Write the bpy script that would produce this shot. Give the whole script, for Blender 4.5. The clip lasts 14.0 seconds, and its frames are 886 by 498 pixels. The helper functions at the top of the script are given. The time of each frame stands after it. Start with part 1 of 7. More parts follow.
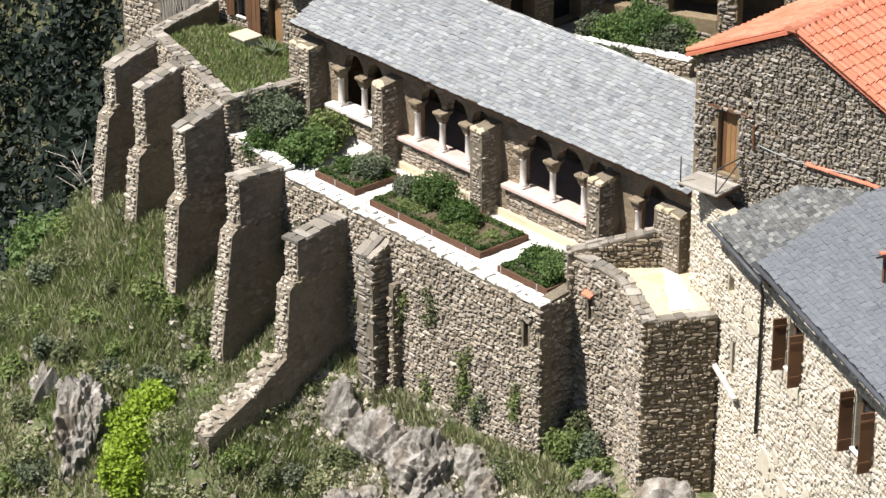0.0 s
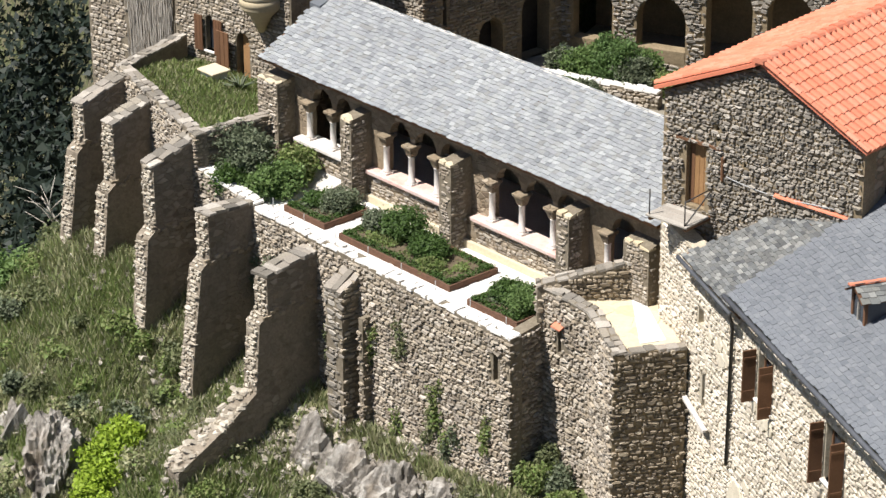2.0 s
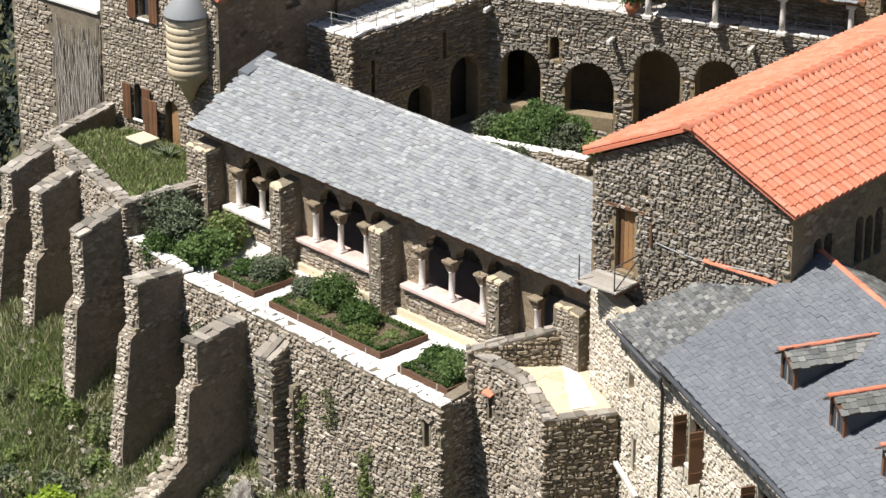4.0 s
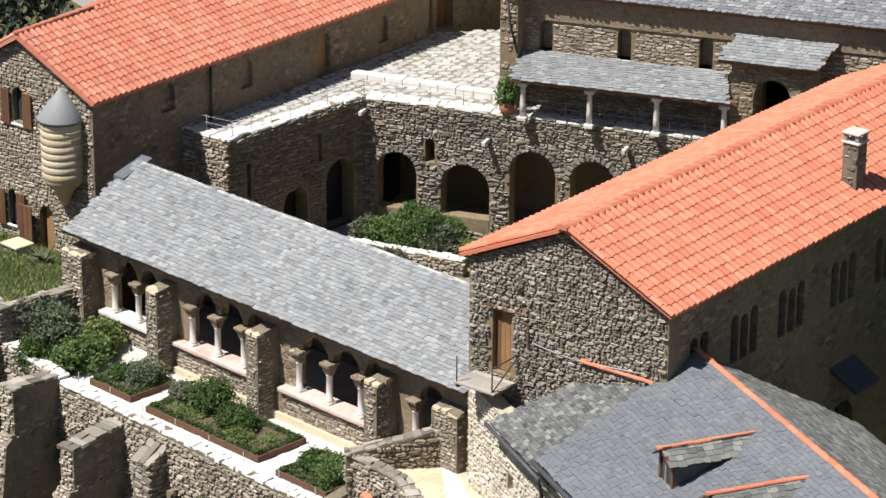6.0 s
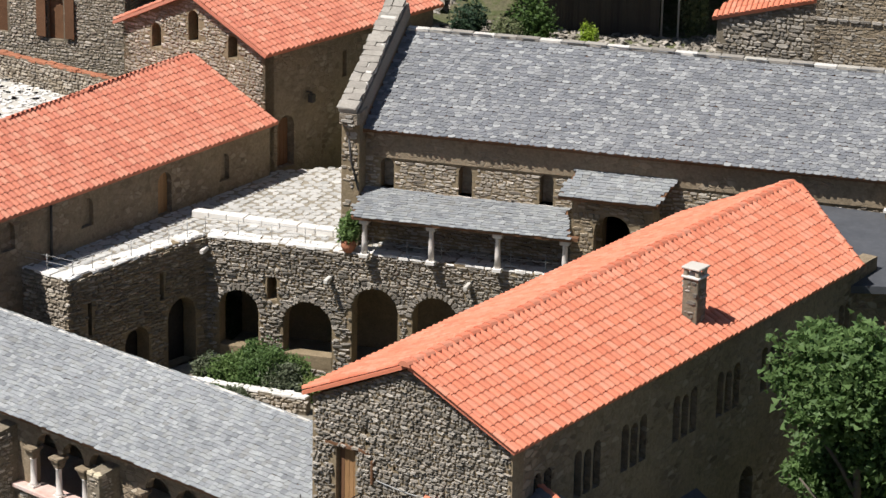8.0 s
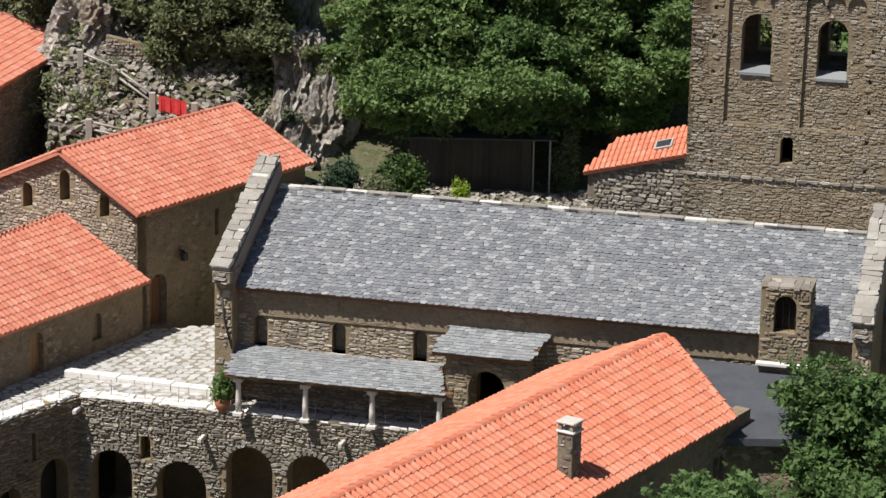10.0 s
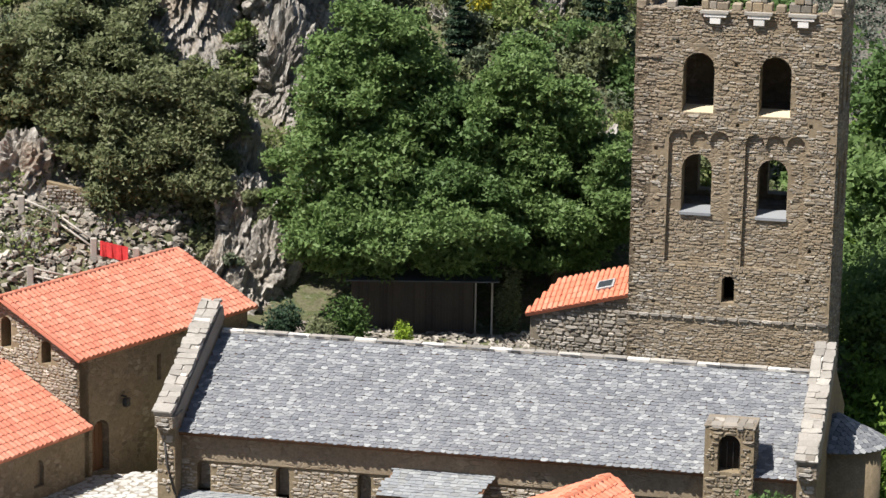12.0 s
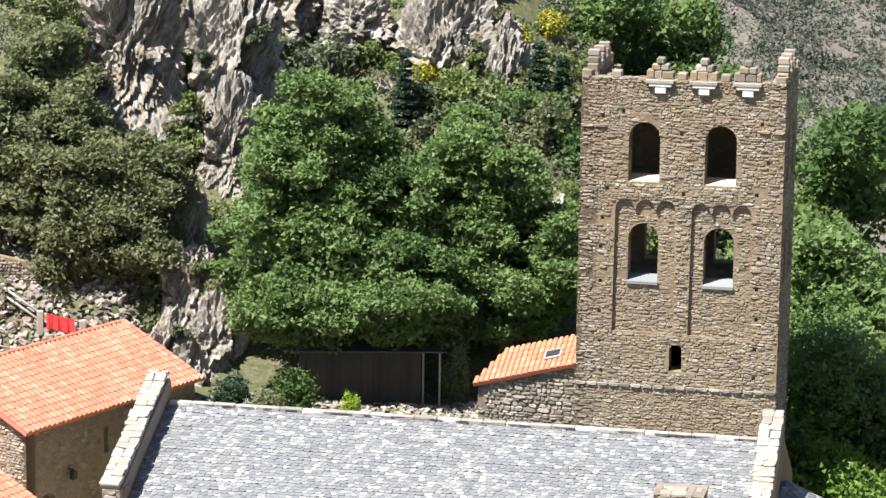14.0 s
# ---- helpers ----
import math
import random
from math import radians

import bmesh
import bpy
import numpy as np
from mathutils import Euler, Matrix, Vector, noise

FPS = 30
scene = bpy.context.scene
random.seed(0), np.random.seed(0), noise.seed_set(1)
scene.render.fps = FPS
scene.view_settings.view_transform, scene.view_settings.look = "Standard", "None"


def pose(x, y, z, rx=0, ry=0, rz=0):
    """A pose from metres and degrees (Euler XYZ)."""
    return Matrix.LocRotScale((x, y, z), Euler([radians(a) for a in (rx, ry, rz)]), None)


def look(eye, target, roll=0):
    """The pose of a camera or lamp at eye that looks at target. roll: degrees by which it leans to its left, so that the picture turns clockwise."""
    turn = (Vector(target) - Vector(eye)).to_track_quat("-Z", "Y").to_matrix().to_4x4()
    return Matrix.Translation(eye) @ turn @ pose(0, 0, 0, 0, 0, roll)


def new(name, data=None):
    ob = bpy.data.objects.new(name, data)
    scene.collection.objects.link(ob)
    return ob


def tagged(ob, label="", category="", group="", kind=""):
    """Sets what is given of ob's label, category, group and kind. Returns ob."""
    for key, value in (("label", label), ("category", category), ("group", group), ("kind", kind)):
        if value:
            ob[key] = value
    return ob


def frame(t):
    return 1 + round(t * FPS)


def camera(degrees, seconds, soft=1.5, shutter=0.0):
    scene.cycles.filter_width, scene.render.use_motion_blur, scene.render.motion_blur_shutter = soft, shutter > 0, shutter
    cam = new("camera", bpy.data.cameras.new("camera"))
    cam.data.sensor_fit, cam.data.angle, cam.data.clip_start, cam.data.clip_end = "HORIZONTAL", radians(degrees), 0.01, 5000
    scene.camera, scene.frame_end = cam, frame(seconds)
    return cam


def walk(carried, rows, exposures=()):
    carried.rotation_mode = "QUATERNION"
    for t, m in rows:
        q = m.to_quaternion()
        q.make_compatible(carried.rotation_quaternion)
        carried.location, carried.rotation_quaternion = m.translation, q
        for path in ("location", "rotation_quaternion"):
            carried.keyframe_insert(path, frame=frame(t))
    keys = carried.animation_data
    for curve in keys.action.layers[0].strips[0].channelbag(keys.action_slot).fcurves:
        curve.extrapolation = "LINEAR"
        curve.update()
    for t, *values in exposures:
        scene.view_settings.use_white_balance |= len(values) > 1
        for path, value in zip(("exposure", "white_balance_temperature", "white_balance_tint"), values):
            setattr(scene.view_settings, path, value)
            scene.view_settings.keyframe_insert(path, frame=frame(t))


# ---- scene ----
# ---------------- camera: one standpoint on the rock above, turning up and to the right
EYE = (0.0, 0.0, 36.4)
cam = camera(17.148, 14.0)
ROWS = [
    (0.0, 64.739, 0.167, 6.283),
    (0.5, 64.835, 0.182, 6.193),
    (1.0, 64.972, 0.186, 6.052),
    (1.5, 65.158, 0.198, 5.855),
    (2.0, 65.389, 0.188, 5.615),
    (2.5, 65.664, 0.159, 5.330),
    (5.0, 67.586, -0.208, 3.154),
    (5.5, 68.111, -0.321, 2.506),
    (6.0, 68.693, -0.445, 1.793),
    (6.5, 69.330, -0.594, 1.043),
    (7.0, 70.000, -0.791, 0.288),
    (7.5, 70.693, -1.021, -0.454),
    (8.0, 71.407, -1.067, -1.250),
    (10.5, 75.277, -1.176, -4.165),
    (11.0, 76.013, -1.087, -4.446),
    (11.5, 76.699, -0.985, -4.731),
    (12.0, 77.305, -0.897, -5.021),
    (12.5, 77.821, -0.816, -5.325),
    (13.0, 78.232, -0.793, -5.612),
    (13.5, 78.525, -0.776, -5.878),
    (14.0, 78.692, -0.773, -6.101),
]
EXPOSURES = [(0.0, 0.78), (2.5, 0.75), (5.0, 0.62), (8.0, 0.45), (10.5, 0.42), (11.5, 0.62), (12.5, 1.05), (14.0, 1.38)]
walk(cam, [(t, pose(*EYE, a, b, c)) for t, a, b, c in ROWS], EXPOSURES)

# ---------------- light: high summer sun from the left, clear sky
SUN_AZ, SUN_EL = radians(-150), radians(60)
world = bpy.data.worlds.new("world")
scene.world = world
world.use_nodes = True
wn = world.node_tree.nodes
sky = wn.new("ShaderNodeTexSky")
sky.sky_type, sky.sun_disc = "NISHITA", False
sky.sun_elevation, sky.sun_rotation = SUN_EL, radians(90) - SUN_AZ
sky.altitude = 1000
wn["Background"].inputs["Strength"].default_value = 0.052
world.node_tree.links.new(sky.outputs[0], wn["Background"].inputs["Color"])
sun = bpy.data.lights.new("sun", "SUN")
sun.energy, sun.angle, sun.color = 4.8, radians(0.6), (1.0, 0.957, 0.915)
sun_dir = Vector((math.cos(SUN_AZ) * math.cos(SUN_EL), math.sin(SUN_AZ) * math.cos(SUN_EL), math.sin(SUN_EL)))
new("sun", sun).matrix_world = look((0, 0, 120), Vector((0, 0, 120)) - sun_dir)


# ---------------- materials
def surf(name, cols, rough=0.9, grain=22.0, grain_amt=0.35, stain=0.9, stain_amt=0.35, stain_col=None, bump=0.35, per_piece=True, spec=0.25):
    """A weathered surface: a colour per piece, fine grain, large stains, relief."""
    m = bpy.data.materials.new(name)
    m.use_nodes = True
    nt = m.node_tree
    n, l = nt.nodes, nt.links
    bsdf = n["Principled BSDF"]
    bsdf.inputs["Roughness"].default_value = rough
    bsdf.inputs["Specular IOR Level"].default_value = spec
    geo = n.new("ShaderNodeNewGeometry")
    ramp = n.new("ShaderNodeValToRGB")
    els = ramp.color_ramp.elements
    while len(els) < len(cols):
        els.new(0.5)
    for i, c in enumerate(cols):
        els[i].position = i / max(1, len(cols) - 1)
        els[i].color = (*c, 1)
    if per_piece:
        inf = n.new("ShaderNodeObjectInfo")
        add = n.new("ShaderNodeMath")
        add.operation = "ADD"
        frac = n.new("ShaderNodeMath")
        frac.operation = "FRACT"
        l.new(geo.outputs["Random Per Island"], add.inputs[0])
        l.new(inf.outputs["Random"], add.inputs[1])
        l.new(add.outputs[0], frac.inputs[0])
        l.new(frac.outputs[0], ramp.inputs[0])
    else:
        base = n.new("ShaderNodeTexNoise")
        base.inputs["Scale"].default_value = grain * 0.22
        base.inputs["Detail"].default_value = 6
        base.inputs["Roughness"].default_value = 0.7
        l.new(geo.outputs["Position"], base.inputs["Vector"])
        st = n.new("ShaderNodeMapRange")
        st.inputs[1].default_value, st.inputs[2].default_value = 0.3, 0.7
        l.new(base.outputs["Fac"], st.inputs[0])
        l.new(st.outputs[0], ramp.inputs[0])
    fine = n.new("ShaderNodeTexNoise")
    fine.inputs["Scale"].default_value, fine.inputs["Detail"].default_value = grain, 8
    fine.inputs["Roughness"].default_value = 0.7
    l.new(geo.outputs["Position"], fine.inputs["Vector"])
    big = n.new("ShaderNodeTexNoise")
    big.inputs["Scale"].default_value, big.inputs["Detail"].default_value = stain, 5
    l.new(geo.outputs["Position"], big.inputs["Vector"])
    fr = n.new("ShaderNodeMapRange")
    fr.inputs[1].default_value, fr.inputs[2].default_value = 0.25, 0.75
    fr.inputs[3].default_value, fr.inputs[4].default_value = 1 - grain_amt, 1 + grain_amt
    l.new(fine.outputs["Fac"], fr.inputs[0])
    mul = n.new("ShaderNodeVectorMath")
    mul.operation = "SCALE"
    l.new(ramp.outputs[0], mul.inputs[0])
    l.new(fr.outputs[0], mul.inputs["Scale"])
    br = n.new("ShaderNodeMapRange")
    br.inputs[1].default_value, br.inputs[2].default_value = 0.45, 0.75
    br.inputs[4].default_value = stain_amt
    l.new(big.outputs["Fac"], br.inputs[0])
    mix = n.new("ShaderNodeMix")
    mix.data_type = "RGBA"
    l.new(br.outputs[0], mix.inputs["Factor"])
    l.new(mul.outputs[0], mix.inputs["A"])
    mean = [sum(c[k] for c in cols) / len(cols) for k in range(3)]
    mix.inputs["B"].default_value = (*(stain_col or [v * 0.45 for v in mean]), 1)
    l.new(mix.outputs["Result"], bsdf.inputs["Base Color"])
    bp = n.new("ShaderNodeBump")
    bp.inputs["Strength"].default_value, bp.inputs["Distance"].default_value = bump, 0.03
    l.new(fine.outputs["Fac"], bp.inputs["Height"])
    l.new(bp.outputs[0], bsdf.inputs["Normal"])
    return m


def leafy(name, cols, rough=0.55, trans=0.25):
    m = surf(name, cols, rough, 3.0, 0.25, 0.5, 0.3, bump=0.0)
    m.node_tree.nodes["Principled BSDF"].inputs["Transmission Weight"].default_value = 0.0
    n, l = m.node_tree.nodes, m.node_tree.links
    tr = n.new("ShaderNodeBsdfTranslucent")
    mx = n.new("ShaderNodeMixShader")
    mx.inputs[0].default_value = trans
    bs = n["Principled BSDF"]
    l.new(bs.inputs["Base Color"].links[0].from_socket, tr.inputs["Color"])
    l.new(bs.outputs[0], mx.inputs[1])
    l.new(tr.outputs[0], mx.inputs[2])
    l.new(mx.outputs[0], n["Material Output"].inputs["Surface"])
    return m


RUBBLE = surf("rubble_stone", [(.17, .14, .105), (.42, .36, .28), (.30, .25, .185), (.56, .50, .42), (.22, .185, .145), (.36, .32, .265), (.48, .42, .33)], 0.95)
MORTAR = surf("lime_mortar", [(.15, .125, .09), (.24, .205, .15)], 0.98, 14, per_piece=False)
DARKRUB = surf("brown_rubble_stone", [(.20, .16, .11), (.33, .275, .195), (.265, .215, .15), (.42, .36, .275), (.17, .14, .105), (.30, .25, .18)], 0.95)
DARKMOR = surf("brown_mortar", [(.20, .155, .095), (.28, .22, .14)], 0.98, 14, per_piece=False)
def old_render(name, lime, stones):
    """Worn lime render: field stones of many browns show through where it has gone."""
    m = surf(name, lime, 0.97, 10, 0.3, 0.7, 0.3, per_piece=False)
    n, l = m.node_tree.nodes, m.node_tree.links
    bsdf = n["Principled BSDF"]
    geo = n.new("ShaderNodeNewGeometry")
    mp = n.new("ShaderNodeMapping")
    mp.inputs["Scale"].default_value = (3.2, 3.2, 6.0)
    l.new(geo.outputs["Position"], mp.inputs["Vector"])
    cell, edge = n.new("ShaderNodeTexVoronoi"), n.new("ShaderNodeTexVoronoi")
    edge.feature = "DISTANCE_TO_EDGE"
    for v in (cell, edge):
        v.inputs["Scale"].default_value = 1.0
        l.new(mp.outputs[0], v.inputs["Vector"])
    ramp = n.new("ShaderNodeValToRGB")
    els = ramp.color_ramp.elements
    while len(els) < len(stones):
        els.new(.5)
    for i, c in enumerate(stones):
        els[i].position, els[i].color = i / (len(stones) - 1), (*c, 1)
    sep = n.new("ShaderNodeSeparateColor")
    l.new(cell.outputs["Color"], sep.inputs[0])
    l.new(sep.outputs[0], ramp.inputs[0])
    bare = n.new("ShaderNodeTexNoise")
    bare.inputs["Scale"].default_value, bare.inputs["Detail"].default_value = .55, 6
    l.new(geo.outputs["Position"], bare.inputs["Vector"])
    mask = n.new("ShaderNodeMapRange")
    mask.inputs[1].default_value, mask.inputs[2].default_value = .42, .62
    l.new(bare.outputs["Fac"], mask.inputs[0])
    rim = n.new("ShaderNodeMapRange")
    rim.inputs[1].default_value, rim.inputs[2].default_value = .03, .12
    l.new(edge.outputs["Distance"], rim.inputs[0])
    fac = n.new("ShaderNodeMath")
    fac.operation = "MULTIPLY"
    l.new(mask.outputs[0], fac.inputs[0])
    l.new(rim.outputs[0], fac.inputs[1])
    mix = n.new("ShaderNodeMix")
    mix.data_type = "RGBA"
    l.new(fac.outputs[0], mix.inputs["Factor"])
    l.new(bsdf.inputs["Base Color"].links[0].from_socket, mix.inputs["A"])
    l.new(ramp.outputs[0], mix.inputs["B"])
    l.new(mix.outputs["Result"], bsdf.inputs["Base Color"])
    bp = n.new("ShaderNodeBump")
    bp.inputs["Strength"].default_value, bp.inputs["Distance"].default_value = .7, .06
    l.new(fac.outputs[0], bp.inputs["Height"])
    l.new(bsdf.inputs["Normal"].links[0].from_socket, bp.inputs["Normal"])
    l.new(bp.outputs[0], bsdf.inputs["Normal"])
    return m


TOWERMOR = old_render("tower_mortar", [(.17, .13, .085), (.26, .205, .135), (.21, .165, .11)], [(.15, .12, .085), (.29, .24, .175), (.20, .16, .11), (.36, .31, .24), (.17, .14, .10)])
RENDERED = old_render("old_lime_render", [(.17, .13, .085), (.27, .215, .145), (.21, .165, .115)], [(.13, .10, .07), (.30, .24, .17), (.19, .145, .10), (.38, .32, .24), (.16, .12, .085)])
TOWERRUB = surf("tower_rubble_stone", [(.20, .16, .115), (.30, .25, .18), (.25, .205, .145), (.36, .31, .24), (.185, .155, .12), (.28, .225, .15), (.21, .185, .15), (.44, .40, .335), (.15, .125, .095)], 0.95, 16, .45, .4, .7, (.27, .20, .12))
GREYRUB = surf("grey_schist_stone", [(.16, .145, .12), (.34, .30, .25), (.25, .225, .19), (.46, .42, .36), (.13, .118, .10), (.30, .265, .21)], 0.95)
PALERUB = surf("pale_limewashed_stone", [(.42, .37, .29), (.62, .56, .46), (.52, .46, .37), (.70, .64, .54), (.36, .31, .24)], 0.95)
# paler copy of the rubble, with direct sunlight put into its colour
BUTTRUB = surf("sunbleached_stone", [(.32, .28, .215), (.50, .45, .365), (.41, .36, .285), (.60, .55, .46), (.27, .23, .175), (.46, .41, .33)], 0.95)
PALEMOR = surf("pale_lime_mortar", [(.40, .35, .26), (.55, .49, .38)], 0.97, 12, per_piece=False)
SLATE = surf("grey_slate", [(.168, .176, .184), (.26, .27, .275), (.21, .22, .228), (.335, .345, .342), (.236, .25, .257), (.29, .301, .294), (.205, .207, .20)], 0.62, 30, 0.2, 0.5, 0.25, bump=0.2)
SLATEB = surf("blue_slate", [(.135, .145, .158), (.16, .17, .183), (.148, .158, .172), (.18, .19, .20), (.12, .13, .143)], 0.6, 30, 0.2, 0.5, 0.2, bump=0.2)
CHSLATE = surf("lichen_slate", [(.132, .139, .151), (.187, .193, .203), (.157, .163, .175), (.227, .232, .235), (.33, .336, .33), (.167, .173, .185), (.252, .257, .255), (.142, .148, .157), (.207, .212, .214)], 0.6, 26, 0.25, 0.6, 0.25, bump=0.25)
MOSSLATE = surf("mossy_slate", [(.085, .088, .085), (.18, .185, .175), (.12, .124, .114), (.27, .27, .25), (.15, .15, .132)], 0.75, 26, 0.25, 0.8, 0.35, (.10, .095, .06), bump=0.25)
CHECKSLATE = surf("mixed_grey_slate", [(.06, .063, .067), (.19, .195, .19), (.09, .094, .094), (.27, .27, .25), (.075, .078, .078), (.16, .16, .15), (.11, .11, .105)], 0.7, 26, 0.2, 0.8, 0.2, bump=0.2)
TILE = surf("orange_clay_tile", [(.57, .185, .105), (.63, .225, .135), (.51, .165, .095), (.61, .255, .165), (.55, .195, .115)], 0.8, 18, 0.15, 0.45, 0.22, (.50, .15, .075), bump=0.15)
TILERED = surf("weathered_clay_tile", [(.50, .175, .11), (.55, .205, .13), (.46, .155, .10), (.57, .255, .17), (.52, .19, .125)], 0.82, 18, 0.18, 0.6, 0.3, (.40, .13, .08), bump=0.15)
PALE = surf("pale_limestone_flag", [(.62, .60, .55), (.74, .72, .68), (.68, .65, .60), (.78, .76, .71)], 0.85, 20, 0.12, 1.2, 0.2, (.5, .46, .40), bump=0.2)
PAVE = surf("grey_paving_stone", [(.44, .42, .37), (.60, .58, .53), (.52, .49, .44), (.66, .63, .58)], 0.88, 20, 0.18, 1.0, 0.3, (.36, .32, .26), bump=0.3)
JOINT = surf("sandy_joint", [(.22, .195, .15), (.31, .28, .225)], 0.97, 14, per_piece=False)
SAND = surf("ochre_slab", [(.50, .42, .28), (.60, .52, .37), (.55, .47, .33)], 0.9, 12, 0.15, 0.9, 0.3, (.42, .33, .2))
PLASTER = surf("cream_plaster", [(.58, .52, .40), (.66, .60, .48)], 0.95, 10, .2, 1.2, .3, (.45, .38, .27), per_piece=False)
MARBLE = surf("white_marble", [(.62, .58, .53), (.74, .70, .65)], 0.55, 9, 0.15, 2.0, 0.4, (.45, .38, .33), per_piece=False, bump=0.15)
PINK = surf("pink_marble", [(.55, .34, .28), (.66, .48, .42), (.60, .55, .50)], 0.6, 5, 0.2, 1.5, 0.3, per_piece=False, bump=0.1)
WOOD = surf("brown_wood", [(.12, .06, .032), (.18, .095, .05), (.15, .075, .04)], 0.7, 30, 0.3, 2.0, 0.3)
OAK = surf("tan_wood", [(.30, .17, .075), (.36, .21, .10)], 0.65, 30, 0.3, 2.0, 0.3)
GREYWOOD = surf("weathered_grey_wood", [(.30, .27, .23), (.42, .39, .34), (.36, .32, .27)], 0.9, 30, 0.3, 2.0, 0.3)
# near-black colour that stands in for the shade inside rooms and galleries
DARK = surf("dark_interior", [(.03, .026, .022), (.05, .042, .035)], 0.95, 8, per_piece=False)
IRON = surf("dark_iron", [(.045, .042, .04), (.07, .065, .06)], 0.55, 40, per_piece=False)
STEEL = surf("grey_painted_rail", [(.33, .33, .32), (.42, .42, .41)], 0.5, 40, per_piece=False)
ZINC = surf("dark_zinc", [(.07, .075, .085), (.10, .105, .115)], 0.5, 6, 0.15, 0.8, 0.3, per_piece=False, bump=0.05)
WHITEP = surf("white_painted_board", [(.70, .70, .69), (.78, .78, .77)], 0.6, 20, 0.1, per_piece=False)
GRASS = leafy("meadow_grass", [(.145, .215, .06), (.20, .265, .08), (.24, .25, .11), (.16, .24, .065)], trans=.35)
DRYGRASS = leafy("dry_slope_grass", [(.22, .25, .105), (.37, .35, .21), (.18, .24, .08), (.42, .39, .265)])
HEDGE = leafy("boxwood_leaf", [(.05, .095, .022), (.08, .135, .034), (.06, .11, .026)])
LAV = leafy("grey_green_leaf", [(.12, .15, .085), (.17, .19, .12), (.09, .12, .065)])
LIME = leafy("lime_green_leaf", [(.24, .34, .03), (.32, .42, .05), (.18, .28, .025)])
TREE = leafy("broad_leaf", [(.115, .185, .058), (.155, .24, .078), (.20, .285, .10), (.13, .21, .064)], trans=.42)
OAKL = leafy("dark_holm_leaf", [(.13, .16, .074), (.185, .212, .10), (.24, .252, .132), (.15, .178, .082)], trans=.4)
FIR = leafy("dark_fir_needle", [(.028, .055, .03), (.05, .085, .045)])
BARK = surf("grey_bark", [(.10, .085, .065), (.17, .145, .115)], 0.95, 12, per_piece=False)
BROOM = leafy("yellow_broom", [(.50, .40, .03), (.32, .32, .04), (.15, .19, .04)])
def rock_material(name):
    """Split grey schist: steep streaks of pale and dark beds, ochre and lichen stains."""
    m = bpy.data.materials.new(name)
    m.use_nodes = True
    n, l = m.node_tree.nodes, m.node_tree.links
    bsdf = n["Principled BSDF"]
    bsdf.inputs["Roughness"].default_value = 0.88
    geo = n.new("ShaderNodeNewGeometry")
    mp = n.new("ShaderNodeMapping")
    mp.vector_type = "TEXTURE"
    mp.inputs["Rotation"].default_value = (0.0, 0.44, 0.2)
    mp.inputs["Scale"].default_value = (.30, .6, 1.5)
    l.new(geo.outputs["Position"], mp.inputs["Vector"])

    def cloud(vec, scale, detail, rough):
        t = n.new("ShaderNodeTexNoise")
        t.inputs["Scale"].default_value, t.inputs["Detail"].default_value, t.inputs["Roughness"].default_value = scale, detail, rough
        l.new(vec, t.inputs["Vector"])
        return t.outputs["Fac"]
    streak = cloud(mp.outputs[0], 1.0, 10, .68)
    mass = cloud(geo.outputs["Position"], .55, 4, .6)
    speck = cloud(geo.outputs["Position"], 9.0, 6, .75)
    ramp = n.new("ShaderNodeValToRGB")
    els = ramp.color_ramp.elements
    els.new(.5)
    els.new(.6)
    for e, p, c in zip(els, (.34, .45, .55, .68), ((.085, .074, .06), (.235, .212, .18), (.38, .352, .308), (.58, .55, .495))):
        e.position, e.color = p, (*c, 1)
    l.new(streak, ramp.inputs[0])

    def blend(fac, lo, hi, amount, first, colour):
        r = n.new("ShaderNodeMapRange")
        r.inputs[1].default_value, r.inputs[2].default_value, r.inputs[4].default_value = lo, hi, amount
        l.new(fac, r.inputs[0])
        x = n.new("ShaderNodeMix")
        x.data_type = "RGBA"
        l.new(r.outputs[0], x.inputs["Factor"])
        l.new(first, x.inputs["A"])
        x.inputs["B"].default_value = (*colour, 1)
        return x.outputs["Result"]
    col = blend(mass, .52, .7, .55, ramp.outputs[0], (.27, .205, .13))
    col = blend(mass, .46, .3, .5, col, (.12, .115, .08))
    col = blend(speck, .6, .75, .6, col, (.42, .41, .37))
    col = blend(speck, .42, .28, .6, col, (.06, .055, .045))
    l.new(col, bsdf.inputs["Base Color"])
    hs = n.new("ShaderNodeMath")
    hs.operation = "ADD"
    l.new(streak, hs.inputs[0])
    l.new(speck, hs.inputs[1])
    bp = n.new("ShaderNodeBump")
    bp.inputs["Strength"].default_value, bp.inputs["Distance"].default_value = 0.8, 0.12
    l.new(hs.outputs[0], bp.inputs["Height"])
    l.new(bp.outputs[0], bsdf.inputs["Normal"])
    return m


ROCK = rock_material("grey_schist_rock")
EARTH = surf("hillside_earth", [(.075, .08, .035), (.18, .16, .095), (.075, .10, .032), (.25, .225, .16), (.10, .115, .045)], 0.97, 7.0, 0.5, 0.35, 0.6, (.075, .10, .035), bump=0.8, per_piece=False)
CORTEN = surf("rusty_edging", [(.10, .055, .035), (.15, .08, .05)], 0.85, 20, per_piece=False)
REDCLOTH = surf("red_cloth", [(.45, .03, .03), (.55, .05, .05)], 0.8, 10, per_piece=False)
SOIL = surf("garden_soil", [(.09, .07, .045), (.14, .11, .07)], 0.97, 12, per_piece=False)
GLASS = surf("dark_window_glass", [(.03, .035, .04), (.05, .055, .065)], 0.08, 3, 0.1, per_piece=False, bump=0.02, spec=0.6)
